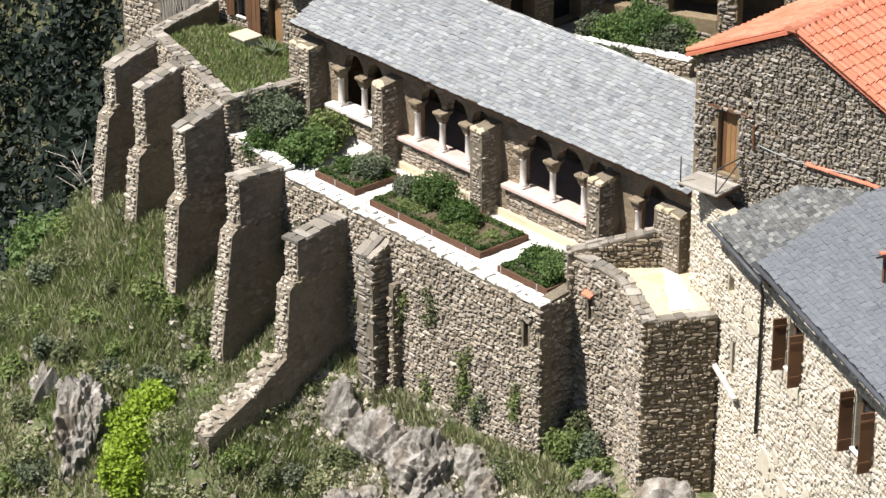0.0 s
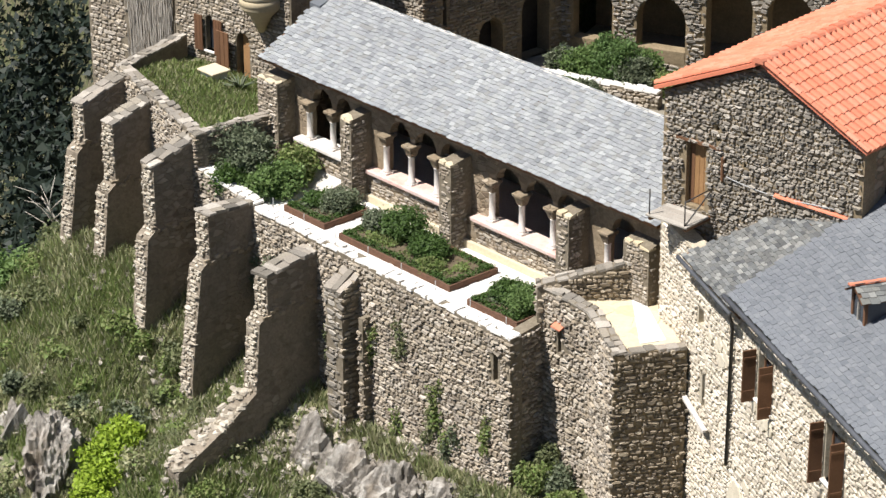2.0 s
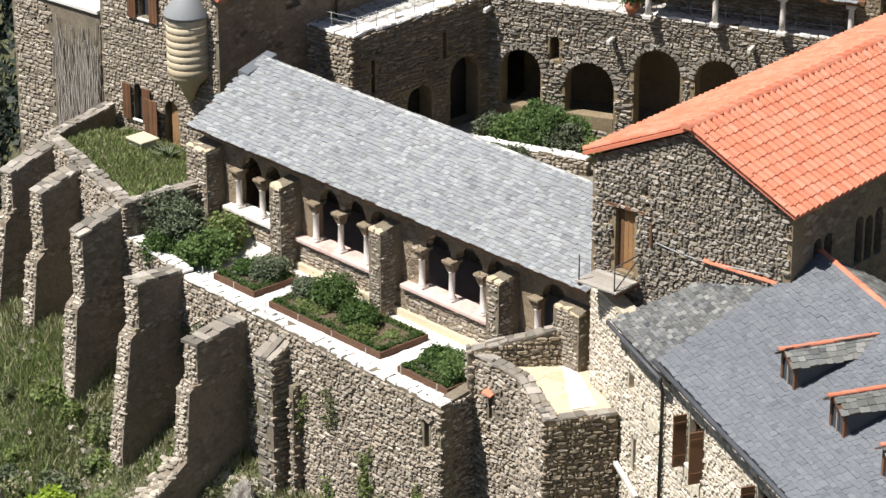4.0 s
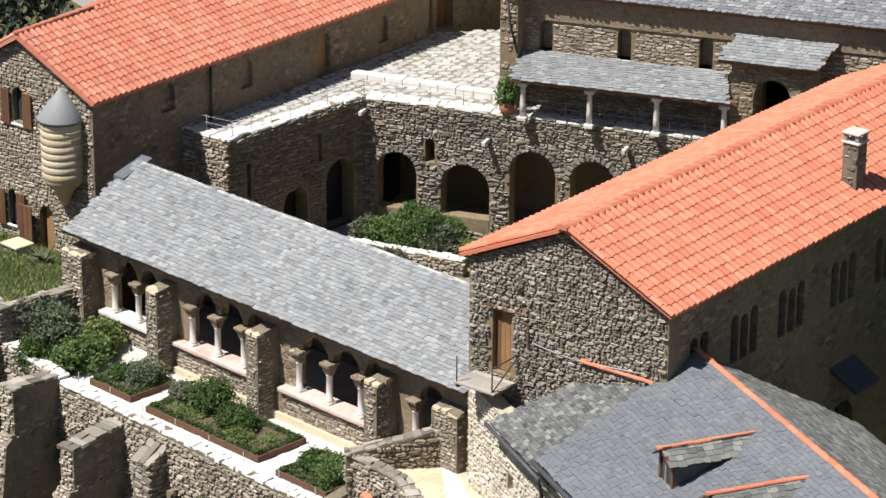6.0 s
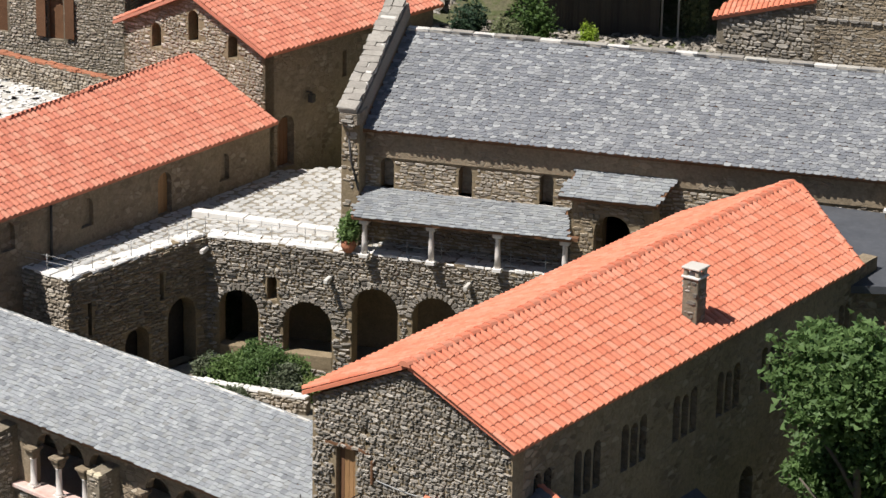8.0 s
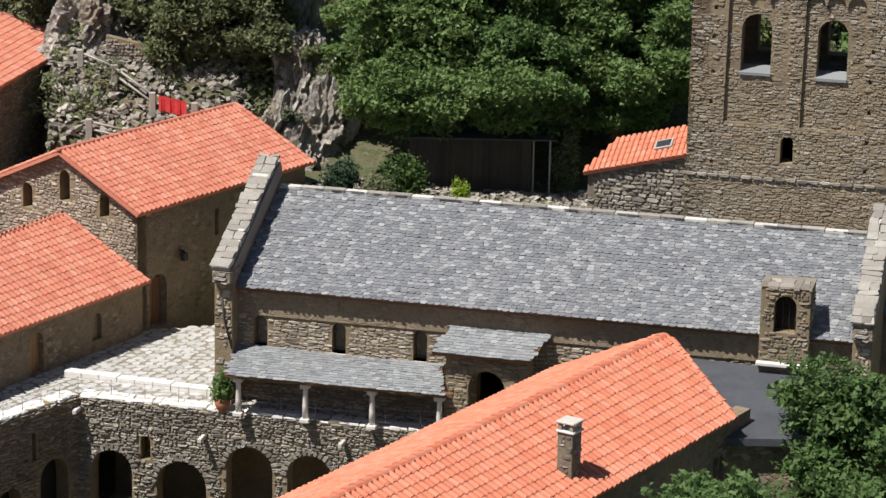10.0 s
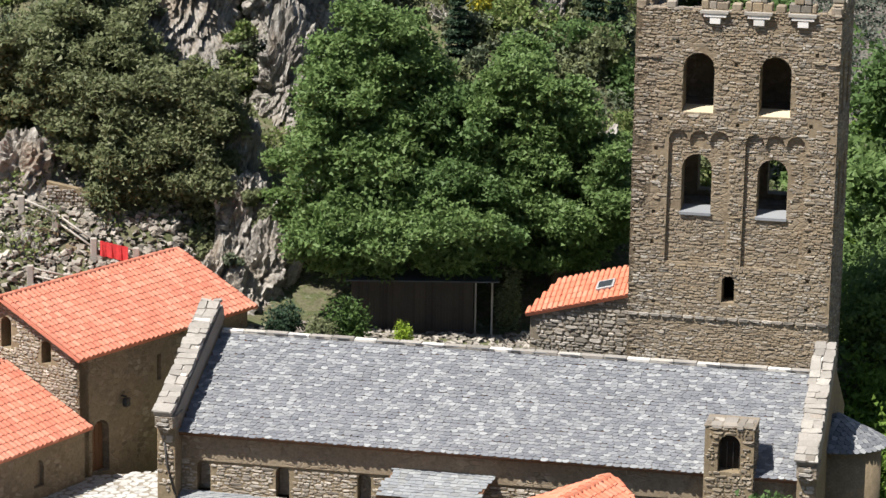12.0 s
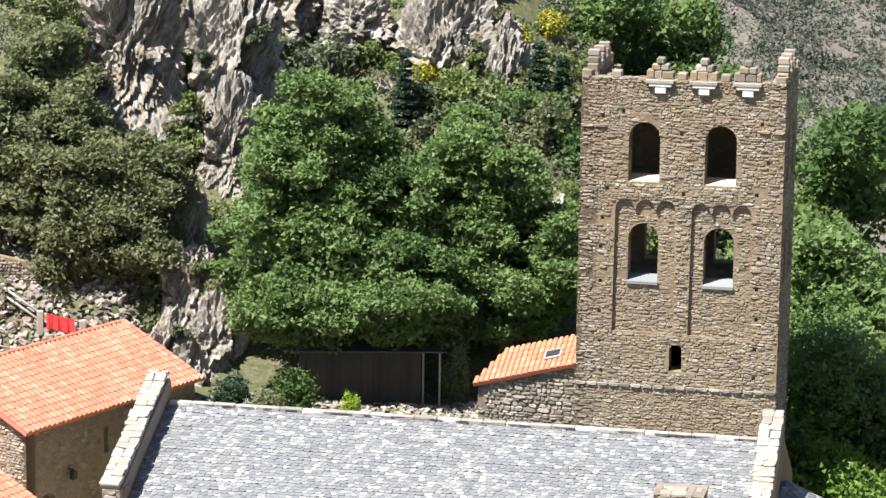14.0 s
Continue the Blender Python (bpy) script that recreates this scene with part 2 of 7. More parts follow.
TERRACOTTA = surf("terracotta", [(.35, .14, .08), (.42, .18, .10)], 0.85, 15, per_piece=False)
# leaf greens greyed so that the colour holds the distant haze
FARWOOD = leafy("far_wood_leaf", [(.085, .105, .078), (.115, .135, .10), (.095, .115, .082), (.15, .16, .13)])
# near-black leaves: the ravine's deep shade is put into their colour
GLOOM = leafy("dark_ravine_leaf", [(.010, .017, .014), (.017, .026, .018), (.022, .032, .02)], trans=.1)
TREE2 = leafy("deep_green_leaf", [(.08, .14, .046), (.115, .19, .062), (.15, .235, .08), (.095, .165, .052)], trans=.42)
SPRING = leafy("fresh_green_leaf", [(.13, .225, .04), (.19, .29, .05), (.10, .185, .04)], trans=.4)
DARKWOOD = surf("dark_heather_screen", [(.055, .045, .036), (.08, .065, .05), (.065, .055, .045)], 0.9, 40, 0.4)
COPE = surf("grey_buff_coping", [(.24, .22, .19), (.34, .315, .275), (.29, .265, .23), (.41, .385, .335)], 0.9, 12, 0.25, 1.5, 0.4)
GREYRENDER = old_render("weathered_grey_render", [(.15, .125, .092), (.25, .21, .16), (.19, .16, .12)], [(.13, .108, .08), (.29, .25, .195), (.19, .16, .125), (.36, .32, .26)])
PLAZA = surf("plaza_flag", [(.36, .355, .335), (.48, .47, .445), (.42, .41, .385), (.54, .53, .50)], 0.88, 16, 0.18, 0.8, 0.3, (.36, .33, .27))
FARGROUND = surf("far_rocky_mountainside", [(.08, .076, .066), (.17, .145, .132), (.10, .094, .08), (.27, .225, .21)], 0.97, 3.2, 0.6, 0.03, 0.4, (.085, .09, .06), bump=0.0, per_piece=False)
SCRUBGROUND = surf("hill_litter", [(.06, .06, .03), (.14, .125, .08), (.07, .085, .03), (.24, .22, .17)], 0.97, 8.0, 0.5, 0.3, 0.5, (.05, .065, .025), bump=0.8, per_piece=False)


# ---------------- building tools
def frame_at(x, y, az, z=0.0):
    """Local axes: x along az (degrees from east, counter-clockwise), y to its left, z up."""
    return Matrix.Translation((x, y, z)) @ Matrix.Rotation(radians(az), 4, "Z")


def mesh_ob(name, verts, faces, mat, parent=None, label="", m=None, smooth=False):
    me = bpy.data.meshes.new(name)
    vs = [m @ Vector(v) for v in verts] if m is not None else verts
    me.from_pydata([tuple(v) for v in vs], [], [tuple(f) for f in faces])
    me.materials.append(mat)
    if smooth:
        me.polygons.foreach_set("use_smooth", [True] * len(me.polygons))
    me.update()
    ob = new(name, me)
    if parent is not None:
        ob.parent = parent
    if label:
        ob["label"] = label
    return ob


def thing(name, label, category, kind="", group="", at=(0, 0, 0)):
    ob = new(name)
    ob.empty_display_size = 0.2
    return tagged(ob, label, category, group, kind)


def part(name, bm, mat, parent, label="", m=None, smooth=False):
    bmesh.ops.recalc_face_normals(bm, faces=bm.faces)
    if m is not None:
        bm.transform(m)
    me = bpy.data.meshes.new(name)
    bm.to_mesh(me)
    bm.free()
    me.materials.append(mat)
    if smooth:
        me.polygons.foreach_set("use_smooth", [True] * len(me.polygons))
    ob = new(name, me)
    if parent is not None:
        ob.parent = parent
    if label:
        ob["label"] = label
    return ob


def box(name, x0, x1, y0, y1, z0, z1, mat, parent=None, label="", m=None, bevel=0.02):
    bm = bmesh.new()
    bmesh.ops.create_cube(bm, size=1.0)
    for v in bm.verts:
        v.co = ((x0 + x1) / 2 + v.co.x * (x1 - x0), (y0 + y1) / 2 + v.co.y * (y1 - y0), (z0 + z1) / 2 + v.co.z * (z1 - z0))
    if bevel:
        b = min(bevel, 0.3 * min(x1 - x0, y1 - y0, z1 - z0))
        bmesh.ops.bevel(bm, geom=bm.edges[:], offset=b, segments=1, affect="EDGES")
    return part(name, bm, mat, parent, label, m)


def prism(name, poly, z0, z1, mat, parent=None, label="", m=None):
    """A plan outline carried from z0 up to z1 (one height, or one for each corner)."""
    n = len(poly)
    tops = z1 if isinstance(z1, (list, tuple)) else [z1] * n
    bots = z0 if isinstance(z0, (list, tuple)) else [z0] * n
    bm = bmesh.new()
    lo = [bm.verts.new((x, y, b)) for (x, y), b in zip(poly, bots)]
    hi = [bm.verts.new((x, y, t)) for (x, y), t in zip(poly, tops)]
    bm.faces.new(lo[::-1])
    bm.faces.new(hi)
    for i in range(n):
        j = (i + 1) % n
        bm.faces.new((lo[i], lo[j], hi[j], hi[i]))
    return part(name, bm, mat, parent, label, m)


def arch(cx, z0, w, h, n=8, pointed=0.0):
    """An opening with a round head, as an outline in x and z."""
    r = w / 2
    pts = [(cx - r, z0), (cx + r, z0)]
    for i in range(n + 1):
        a = math.pi * i / n
        pts.append((cx + r * math.cos(a), z0 + h - r + r * math.sin(a)))
    return pts


def rect(x0, x1, z0, z1):
    return [(x0, z0), (x1, z0), (x1, z1), (x0, z1)]


def slab(name, outline, holes, y0, y1, mat, parent=None, label="", m=None):
    """A wall: an outline in x and z with openings right through it, between y0 and y1."""
    from mathutils.geometry import tessellate_polygon
    loops = [[Vector((x, z, 0)) for x, z in outline]] + [[Vector((x, z, 0)) for x, z in h] for h in holes]
    tris = tessellate_polygon(loops)
    flat = [p for lp in loops for p in lp]
    n = len(flat)
    verts = [(p.x, y0, p.y) for p in flat] + [(p.x, y1, p.y) for p in flat]
    faces = [tuple(t) for t in tris] + [tuple(i + n for i in reversed(t)) for t in tris]
    k = 0
    for lp in loops:
        c = len(lp)
        for i in range(c):
            j = (i + 1) % c
            faces.append((k + i, k + j, n + k + j, n + k + i))
        k += c
    bm = bmesh.new()
    bv = [bm.verts.new(v) for v in verts]
    for f in faces:
        if len(set(f)) == len(f):
            try:
                bm.faces.new([bv[i] for i in f])
            except ValueError:
                pass
    bmesh.ops.dissolve_degenerate(bm, dist=1e-5, edges=bm.edges[:])
    return part(name, bm, mat, parent, label, m)


def lathe(name, profile, mat, parent, m=None, n=12, label="", a0=0.0, a1=360.0):
    verts, faces = [], []
    full = abs(a1 - a0 - 360) < 1e-6
    steps = n if full else n + 1
    for r, z in profile:
        for i in range(steps):
            a = radians(a0 + (a1 - a0) * i / n)
            verts.append((r * math.cos(a), r * math.sin(a), z))
    for k in range(len(profile) - 1):
        for i in range(n):
            j = (i + 1) % steps
            faces.append((k * steps + i, k * steps + j, (k + 1) * steps + j, (k + 1) * steps + i))
    if full:
        faces.append(tuple(range(n))[::-1])
        faces.append(tuple((len(profile) - 1) * n + i for i in range(n)))
    return mesh_ob(name, verts, faces, mat, parent, label, m, smooth=True)


def tube(name, pts, r, mat, parent=None, n=6, label="", taper=1.0):
    verts, faces = [], []
    pts = [Vector(p) for p in pts]
    for k, p in enumerate(pts):
        d = (pts[min(k + 1, len(pts) - 1)] - pts[max(k - 1, 0)]).normalized()
        s = d.orthogonal().normalized()
        t = d.cross(s)
        rr = r * (1 + (taper - 1) * k / max(1, len(pts) - 1))
        for i in range(n):
            a = 2 * math.pi * i / n
            verts.append(p + s * math.cos(a) * rr + t * math.sin(a) * rr)
    for k in range(len(pts) - 1):
        for i in range(n):
            j = (i + 1) % n
            faces.append((k * n + i, k * n + j, (k + 1) * n + j, (k + 1) * n + i))
    faces.append(tuple(range(n))[::-1])
    faces.append(tuple((len(pts) - 1) * n + i for i in range(n)))
    return mesh_ob(name, verts, faces, mat, parent, label, smooth=True)


def inside(p, poly):
    x, y = p
    c = False
    j = len(poly) - 1
    for i in range(len(poly)):
        xi, yi = poly[i]
        xj, yj = poly[j]
        if (yi > y) != (yj > y) and x < (xj - xi) * (y - yi) / (yj - yi) + xi:
            c = not c
        j = i
    return c


# unit pieces: (vertices, faces); x along the wall, z up, front towards -y
def stone_shapes(count, seed):
    rng = random.Random(seed)
    out = []
    for _ in range(count):
        c = [rng.uniform(0.12, 0.3) for _ in range(4)]
        ring = [(-.5 + c[0], -.5), (.5 - c[1], -.5), (.5, -.5 + c[1]), (.5, .5 - c[2]), (.5 - c[2], .5), (-.5 + c[3], .5), (-.5, .5 - c[3]), (-.5, -.5 + c[0])]
        ring = [(x + rng.uniform(-.05, .05), z + rng.uniform(-.06, .06)) for x, z in ring]
        v = [(x, 0.4, z) for x, z in ring] + [(x * .82, -rng.uniform(.75, 1.0), z * .78) for x, z in ring]
        f = [tuple(range(15, 7, -1))] + [(i, (i + 1) % 8, 8 + (i + 1) % 8, 8 + i) for i in range(8)]
        out.append((v, f))
    return out


def slate_shapes(count, seed, rounded=0.0):
    """Thin plates with a clipped lower edge; x along the eave, y up the slope."""
    rng = random.Random(seed)
    out = []
    for _ in range(count):
        c = rng.uniform(.03, .16) + rounded
        d = rng.uniform(.03, .16) + rounded
        e = .9 + 1.6 * rounded
        ring = [(-.5 + c, -.64), (.5 - d, -.64 + rng.uniform(-.08, .08)), (.5, -.62 + d * e), (.5, .62), (-.5, .62), (-.5, -.62 + c * e)]
        v = [(x, y, 0.0) for x, y in ring] + [(x * .98, y, 1.0) for x, y in ring]
        f = [tuple(range(6, 12))] + [(i, (i + 1) % 6, 6 + (i + 1) % 6, 6 + i) for i in range(6)]
        out.append((v, f))
    return out


def tile_shapes(count, seed):
    """Half-round cover tiles, a little wider below; x along the eave, y up the slope."""
    rng = random.Random(seed)
    out = []
    for _ in range(count):
        v, f, n = [], [], 6
        for y, r, lift in ((-.58, .43, .18), (.58, .37, 0.0)):
            for i in range(n + 1):
                a = math.pi * i / n
                v.append((-r * math.cos(a), y, lift + math.sin(a) * r / .43))
        for i in range(n):
            f.append((i, i + 1, n + 2 + i, n + 1 + i))
        f.append(tuple(range(n, -1, -1)))
        out.append((v, f))
    return out


def flag_shapes(count, seed):
    rng = random.Random(seed)
    out = []
    for _ in range(count):
        k = rng.choice((5, 6, 7))
        ring = [(.5 * math.cos(2 * math.pi * i / k + rng.uniform(-.25, .25)) * rng.uniform(.85, 1.1), .5 * math.sin(2 * math.pi * i / k + rng.uniform(-.2, .2)) * rng.uniform(.85, 1.1)) for i in range(k)]
        v = [(x, y, 0) for x, y in ring] + [(x * .94, y * .94, 1) for x, y in ring]
        f = [tuple(range(k, 2 * k))] + [(i, (i + 1) % k, k + (i + 1) % k, k + i) for i in range(k)]
        out.append((v, f))
    return out


def cope_shapes(count, seed):
    """Flat, rough-cornered slabs for wall tops."""
    rng = random.Random(seed)
    out = []
    for _ in range(count):
        j = lambda: rng.uniform(-.06, .06)
        c = rng.uniform(.06, .2)
        ring = [(-.5 + c, -.5 + j()), (.5 + j(), -.5 + j()), (.5 + j(), .5 - c), (.5 - c, .5 + j()), (-.5 + j(), .5 + j()), (-.5 + j(), -.5 + c)]
        v = [(x, y, -.6) for x, y in ring] + [(x * .95, y * .93, 1 + rng.uniform(-.25, .25)) for x, y in ring]
        f = [tuple(range(6, 12))] + [(i, (i + 1) % 6, 6 + (i + 1) % 6, 6 + i) for i in range(6)]
        out.append((v, f))
    return out


SHAPES = {"stone": stone_shapes(14, 1), "slate": slate_shapes(12, 2), "round_slate": slate_shapes(12, 5, .17), "cope": cope_shapes(10, 6), "tile": tile_shapes(1, 3), "flagstone": flag_shapes(10, 4)}
SHARED = {}


def lay(owner, kind, items, mat, singles=120, rest=None):
    """Pieces of one kind on a thing: some as objects of their own on shared meshes, the others joined."""
    rng = random.Random(len(items))
    order = list(range(len(items)))
    rng.shuffle(order)
    chosen = set(order[:int(singles * .72)])
    groups = {}
    for i, (mx, shape) in enumerate(items):
        if i in chosen:
            key = (kind, shape, mat.name)
            if key not in SHARED:
                v, f = SHAPES[kind][shape]
                me = bpy.data.meshes.new(kind)
                me.from_pydata(v, [], f)
                me.materials.append(mat)
                SHARED[key] = me
            ob = new(kind, SHARED[key])
            ob.parent = owner
            ob.matrix_basis = mx
        else:
            groups.setdefault(shape, []).append(np.array(mx))
    vs, fs, k = [], [], 0
    for shape, ms in groups.items():
        v, f = SHAPES[kind][shape]
        v = np.c_[np.array(v), np.ones(len(v))]
        for mx in ms:
            vs.append((v @ mx.T)[:, :3])
            fs.extend([tuple(i + k for i in face) for face in f])
            k += len(v)
    if vs:
        ob = mesh_ob(rest or kind + "work", np.concatenate(vs).tolist(), fs, mat, owner)
        ob["kind"] = "stuff"


def rubble(owner, m, outline, holes, y, mat, size=(.26, .13), proud=0.075, singles=60, seed=0, gap=0.03, tilt=1.0, bare=1.0):
    """Courses of rough stones over a wall's face at local y, looking towards -y."""
    rng = random.Random(seed + 7)
    xs, zs = [p[0] for p in outline], [p[1] for p in outline]
    items, z = [], min(zs)
    while z < max(zs):
        h = size[1] * rng.uniform(.62, 1.45)
        x = min(xs) - rng.uniform(0, size[0])
        while x < max(xs):
            w = size[0] * rng.choice((.45, .6, .8, 1.0, 1.2, 1.7))
            c = (x + w / 2, z + h / 2 + rng.uniform(-.03, .03))
            near = (c[0], c[1] + h * .35), (c[0], c[1] - h * .35), (c[0] - w * .4, c[1]), (c[0] + w * .4, c[1])
            if bare < 1 and noise.noise(Vector((c[0] * .7, c[1] * 1.1, seed))) * .8 + noise.noise(Vector((c[0] * 2.3, c[1] * 3, seed + 5))) * .5 > bare:
                x += w
                continue
            if all(inside(p, outline) for p in near) and not any(inside(p, o) for o in holes for p in near):
                mx = m @ Matrix.LocRotScale((c[0], y, c[1]), Euler((rng.uniform(-.22, .16) * tilt, rng.uniform(-.12, .12), rng.uniform(-.2, .2) * tilt)), (w - gap, proud * rng.uniform(.55, 1.35), h * rng.uniform(.85, 1.05) - gap))
                items.append((mx, rng.randrange(14)))
            x += w
        z += h
    lay(owner, "stone", items, mat, singles, "stonework")


def covering(owner, kind, m, outline, mat, size, thick, singles=120, seed=0, lift=0.02, wob=0.06):
    """Slates or tiles on a roof plane: m has x along the eave, y up the slope, z out of the roof."""
    rng = random.Random(seed + 11)
    xs, ys = [p[0] for p in outline], [p[1] for p in outline]
    items, y, row = [], min(ys) + size[1] * .45, 0
    while y < max(ys) + size[1] * .3:
        x = min(xs) - size[0] * (.5 * (row % 2) if kind != "tile" else 0)
        while x < max(xs) + size[0]:
            w = size[0] * (rng.uniform(.72, 1.28) if kind != "tile" else 1.0)
            c = (x + w / 2, min(y, max(ys) - (.02 if kind != "tile" else size[1] * .55)))
            if inside(c, outline):
                tilt = math.atan2(thick, size[1]) * 1.1
                mx = m @ Matrix.LocRotScale((c[0], c[1] + rng.uniform(-wob, wob) * size[1] * (2.6 if kind != "tile" else .7), lift + rng.uniform(0, .006)), Euler((-tilt if kind != "tile" else 0, rng.uniform(-wob, wob) * .5, rng.uniform(-wob, wob) * (1.2 if kind != "tile" else .6))),
                                            (w * .985, size[1], thick * rng.uniform(.8, 1.25) if kind != "tile" else thick))
                items.append((mx, rng.randrange(len(SHAPES[kind]))))
            x += w
        y += size[1] * (rng.uniform(.88, 1.12) if kind != "tile" else 1.0)
        row += 1
    lay(owner, kind, items, mat, singles, kind + "_covering")


def flags(owner, poly, z, cell, mat, singles, seed=0, m=None, thick=.03, keep=None):
    """Irregular paving over a plan outline, with open joints."""
    rng = random.Random(seed)
    xs, ys = [p[0] for p in poly], [p[1] for p in poly]
    items, y, row = [], min(ys), 0
    while y < max(ys):
        x = min(xs) + (row % 2) * cell * .5
        while x < max(xs):
            p = (x + rng.uniform(-.16, .16) * cell, y + rng.uniform(-.16, .16) * cell)
            if inside(p, poly) and (keep is None or keep(*p)):
                s = cell * rng.uniform(.86, 1.22)
                mx = Matrix.LocRotScale((p[0], p[1], z + rng.uniform(0, .008)), Euler((rng.uniform(-.02, .02), rng.uniform(-.02, .02), rng.uniform(0, 6.28))), (s, s * rng.uniform(.66, .95), thick))
                items.append(((m @ mx) if m is not None else mx, rng.randrange(10)))
            x += cell
        y += cell * .82
        row += 1
    lay(owner, "flagstone", items, mat, singles, "paving")


def plane_frame(p, q, r):
    """Axes on a roof: p to q along the eave, r somewhere up the slope."""
    p, q, r = Vector(p), Vector(q), Vector(r)
    x = (q - p).normalized()
    z = x.cross(r - p).normalized()
    y = z.cross(x)
    m = Matrix((x, y, z)).transposed().to_4x4()
    return Matrix.Translation(p) @ m


def roof_plane(owner, corners, kind, mat, size, thick, singles=120, seed=0, body=0.12, base_mat=None, name="roof_deck"):
    """A roof plane with thickness and its covering; the first two corners are the eave."""
    m = plane_frame(corners[0], corners[1], corners[2])
    inv = m.inverted()
    pts = [inv @ Vector(c) for c in corners]
    out = [(p.x, p.y) for p in pts]
    if owner.name in bpy.data.objects:
        prism(name, out, -body, 0.0, base_mat or WOOD, owner, m=m)
    covering(owner, kind, m, out, mat, size, thick, singles, seed)
    return m, out


def leaf_cloud(name, blobs, count, size, mat, parent=None, seed=0, label="", flat=0.0, shell=0.55, sprays=0, gather=.2):
    """A crown: many small leaves in and on a set of uneven lumps (x, y, z, rx, ry, rz), on twigs' ends when sprays is given."""
    rng = np.random.default_rng(seed)
    vol = np.array([b[3] * b[4] * b[5] for b in blobs]) ** .7
    which = rng.choice(len(blobs), count, p=vol / vol.sum())
    b = np.array(blobs)[which]
    d = rng.normal(size=(count, 3))
    d /= np.linalg.norm(d, axis=1)[:, None]
    r = shell + (1 - shell) * rng.random(count) ** .5
    r *= 1 + .22 * np.sin(d[:, 0] * 7 + which) * np.cos(d[:, 1] * 6 + which * 2) + rng.normal(0, .17, count)
    c = b[:, :3] + d * b[:, 3:] * r[:, None]
    if sprays:
        ends = c[rng.choice(count, sprays * len(blobs))]
        pick = rng.integers(0, len(ends), count)
        c = ends[pick] + rng.normal(size=(count, 3)) * np.array([gather, gather, gather * .55])
        d = d * .4 + rng.normal(size=(len(ends), 3))[pick] * .5
    nrm = d * .35 + rng.normal(size=(count, 3)) * .7 + np.array([0, 0, .45 + flat])
    nrm /= np.linalg.norm(nrm, axis=1)[:, None]
    t = np.cross(nrm, rng.normal(size=(count, 3)))
    t /= np.linalg.norm(t, axis=1)[:, None] + 1e-9
    s = np.cross(nrm, t)
    ln = size * 1.22 * rng.uniform(.6, 1.3, count)[:, None]
    a = c - t * ln * .5
    e = c + t * ln * .5
    f = c + s * ln * .55 - nrm * ln * .1
    v = np.stack([a, f, e], 1).reshape(-1, 3)
    me = bpy.data.meshes.new(name)
    me.vertices.add(len(v))
    me.vertices.foreach_set("co", v.ravel())
    me.loops.add(count * 3)
    me.loops.foreach_set("vertex_index", np.arange(count * 3))
    me.polygons.add(count)
    me.polygons.foreach_set("loop_start", np.arange(count) * 3)
    me.polygons.foreach_set("loop_total", np.full(count, 3))
    me.materials.append(mat)
    me.update()
    me.validate()
    ob = new(name, me)
    if parent is not None:
        ob.parent = parent
    if label:
        ob["label"] = label
    return ob


def blades(name, pts, height, mat, seed=0, lean=.5, width=.03, per=3):
    """Grass: thin upright blades at the given places."""
    rng = np.random.default_rng(seed)
    p = np.repeat(np.array(pts), per, axis=0)
    n = len(p)
    p[:, :2] += rng.normal(0, .12, (n, 2))
    a = rng.uniform(0, 2 * np.pi, n)
    h = height * rng.uniform(.4, 1.2, n)
    side = np.stack([np.cos(a), np.sin(a), np.zeros(n)], 1) * width * rng.uniform(.6, 1.6, n)[:, None]
    b = rng.uniform(0, 2 * np.pi, n)
    tip = p + np.stack([np.cos(b) * lean * h, np.sin(b) * lean * h, h], 1)
    v = np.stack([p - side, p + side, tip], 1).reshape(-1, 3)
    me = bpy.data.meshes.new(name)
    me.from_pydata(v.tolist(), [], [(3 * i, 3 * i + 1, 3 * i + 2) for i in range(n)])
    me.materials.append(mat)
    return new(name, me)


def tree(label, x, y, z, height, spread, count, leaf, mat, seed=0, trunk_r=.2, lumps=16, low=.25, group=""):
    rng = random.Random(seed)
    t = thing("tree", label, "tree", group=group)
    tube("trunk", [(x, y, z - .3), (x + rng.uniform(-.2, .2), y, z + height * .3), (x + rng.uniform(-.4, .4), y + .2, z + height * .6), (x, y, z + height * .72)], trunk_r, BARK, t, 8, taper=.25)
    for k in range(6):
        a = rng.uniform(0, 6.28)
        z0 = z + height * rng.uniform(.25, .55)
        tube("limb", [(x, y, z0), (x + math.cos(a) * spread * .3, y + math.sin(a) * spread * .3, z0 + height * .12), (x + math.cos(a) * spread * .7, y + math.sin(a) * spread * .7, z0 + height * .25)], trunk_r * .45, BARK, t, 6, taper=.3)
    blobs = []
    for k in range(lumps):
        a = rng.uniform(0, 6.28)
        f = low + (1 - low) * (k + .5) / lumps
        rad = spread * math.sqrt(max(.06, 1 - ((f - .45) / .62) ** 2)) * rng.uniform(.25, .78)
        s = spread * rng.uniform(.26, .44)
        blobs.append((x + math.cos(a) * rad, y + math.sin(a) * rad, z + height * min(f, .93), s, s, s * .8))
    leaf_cloud("crown", blobs, count, leaf, mat, t, seed, flat=.3, sprays=120, gather=leaf * .9)
    return t


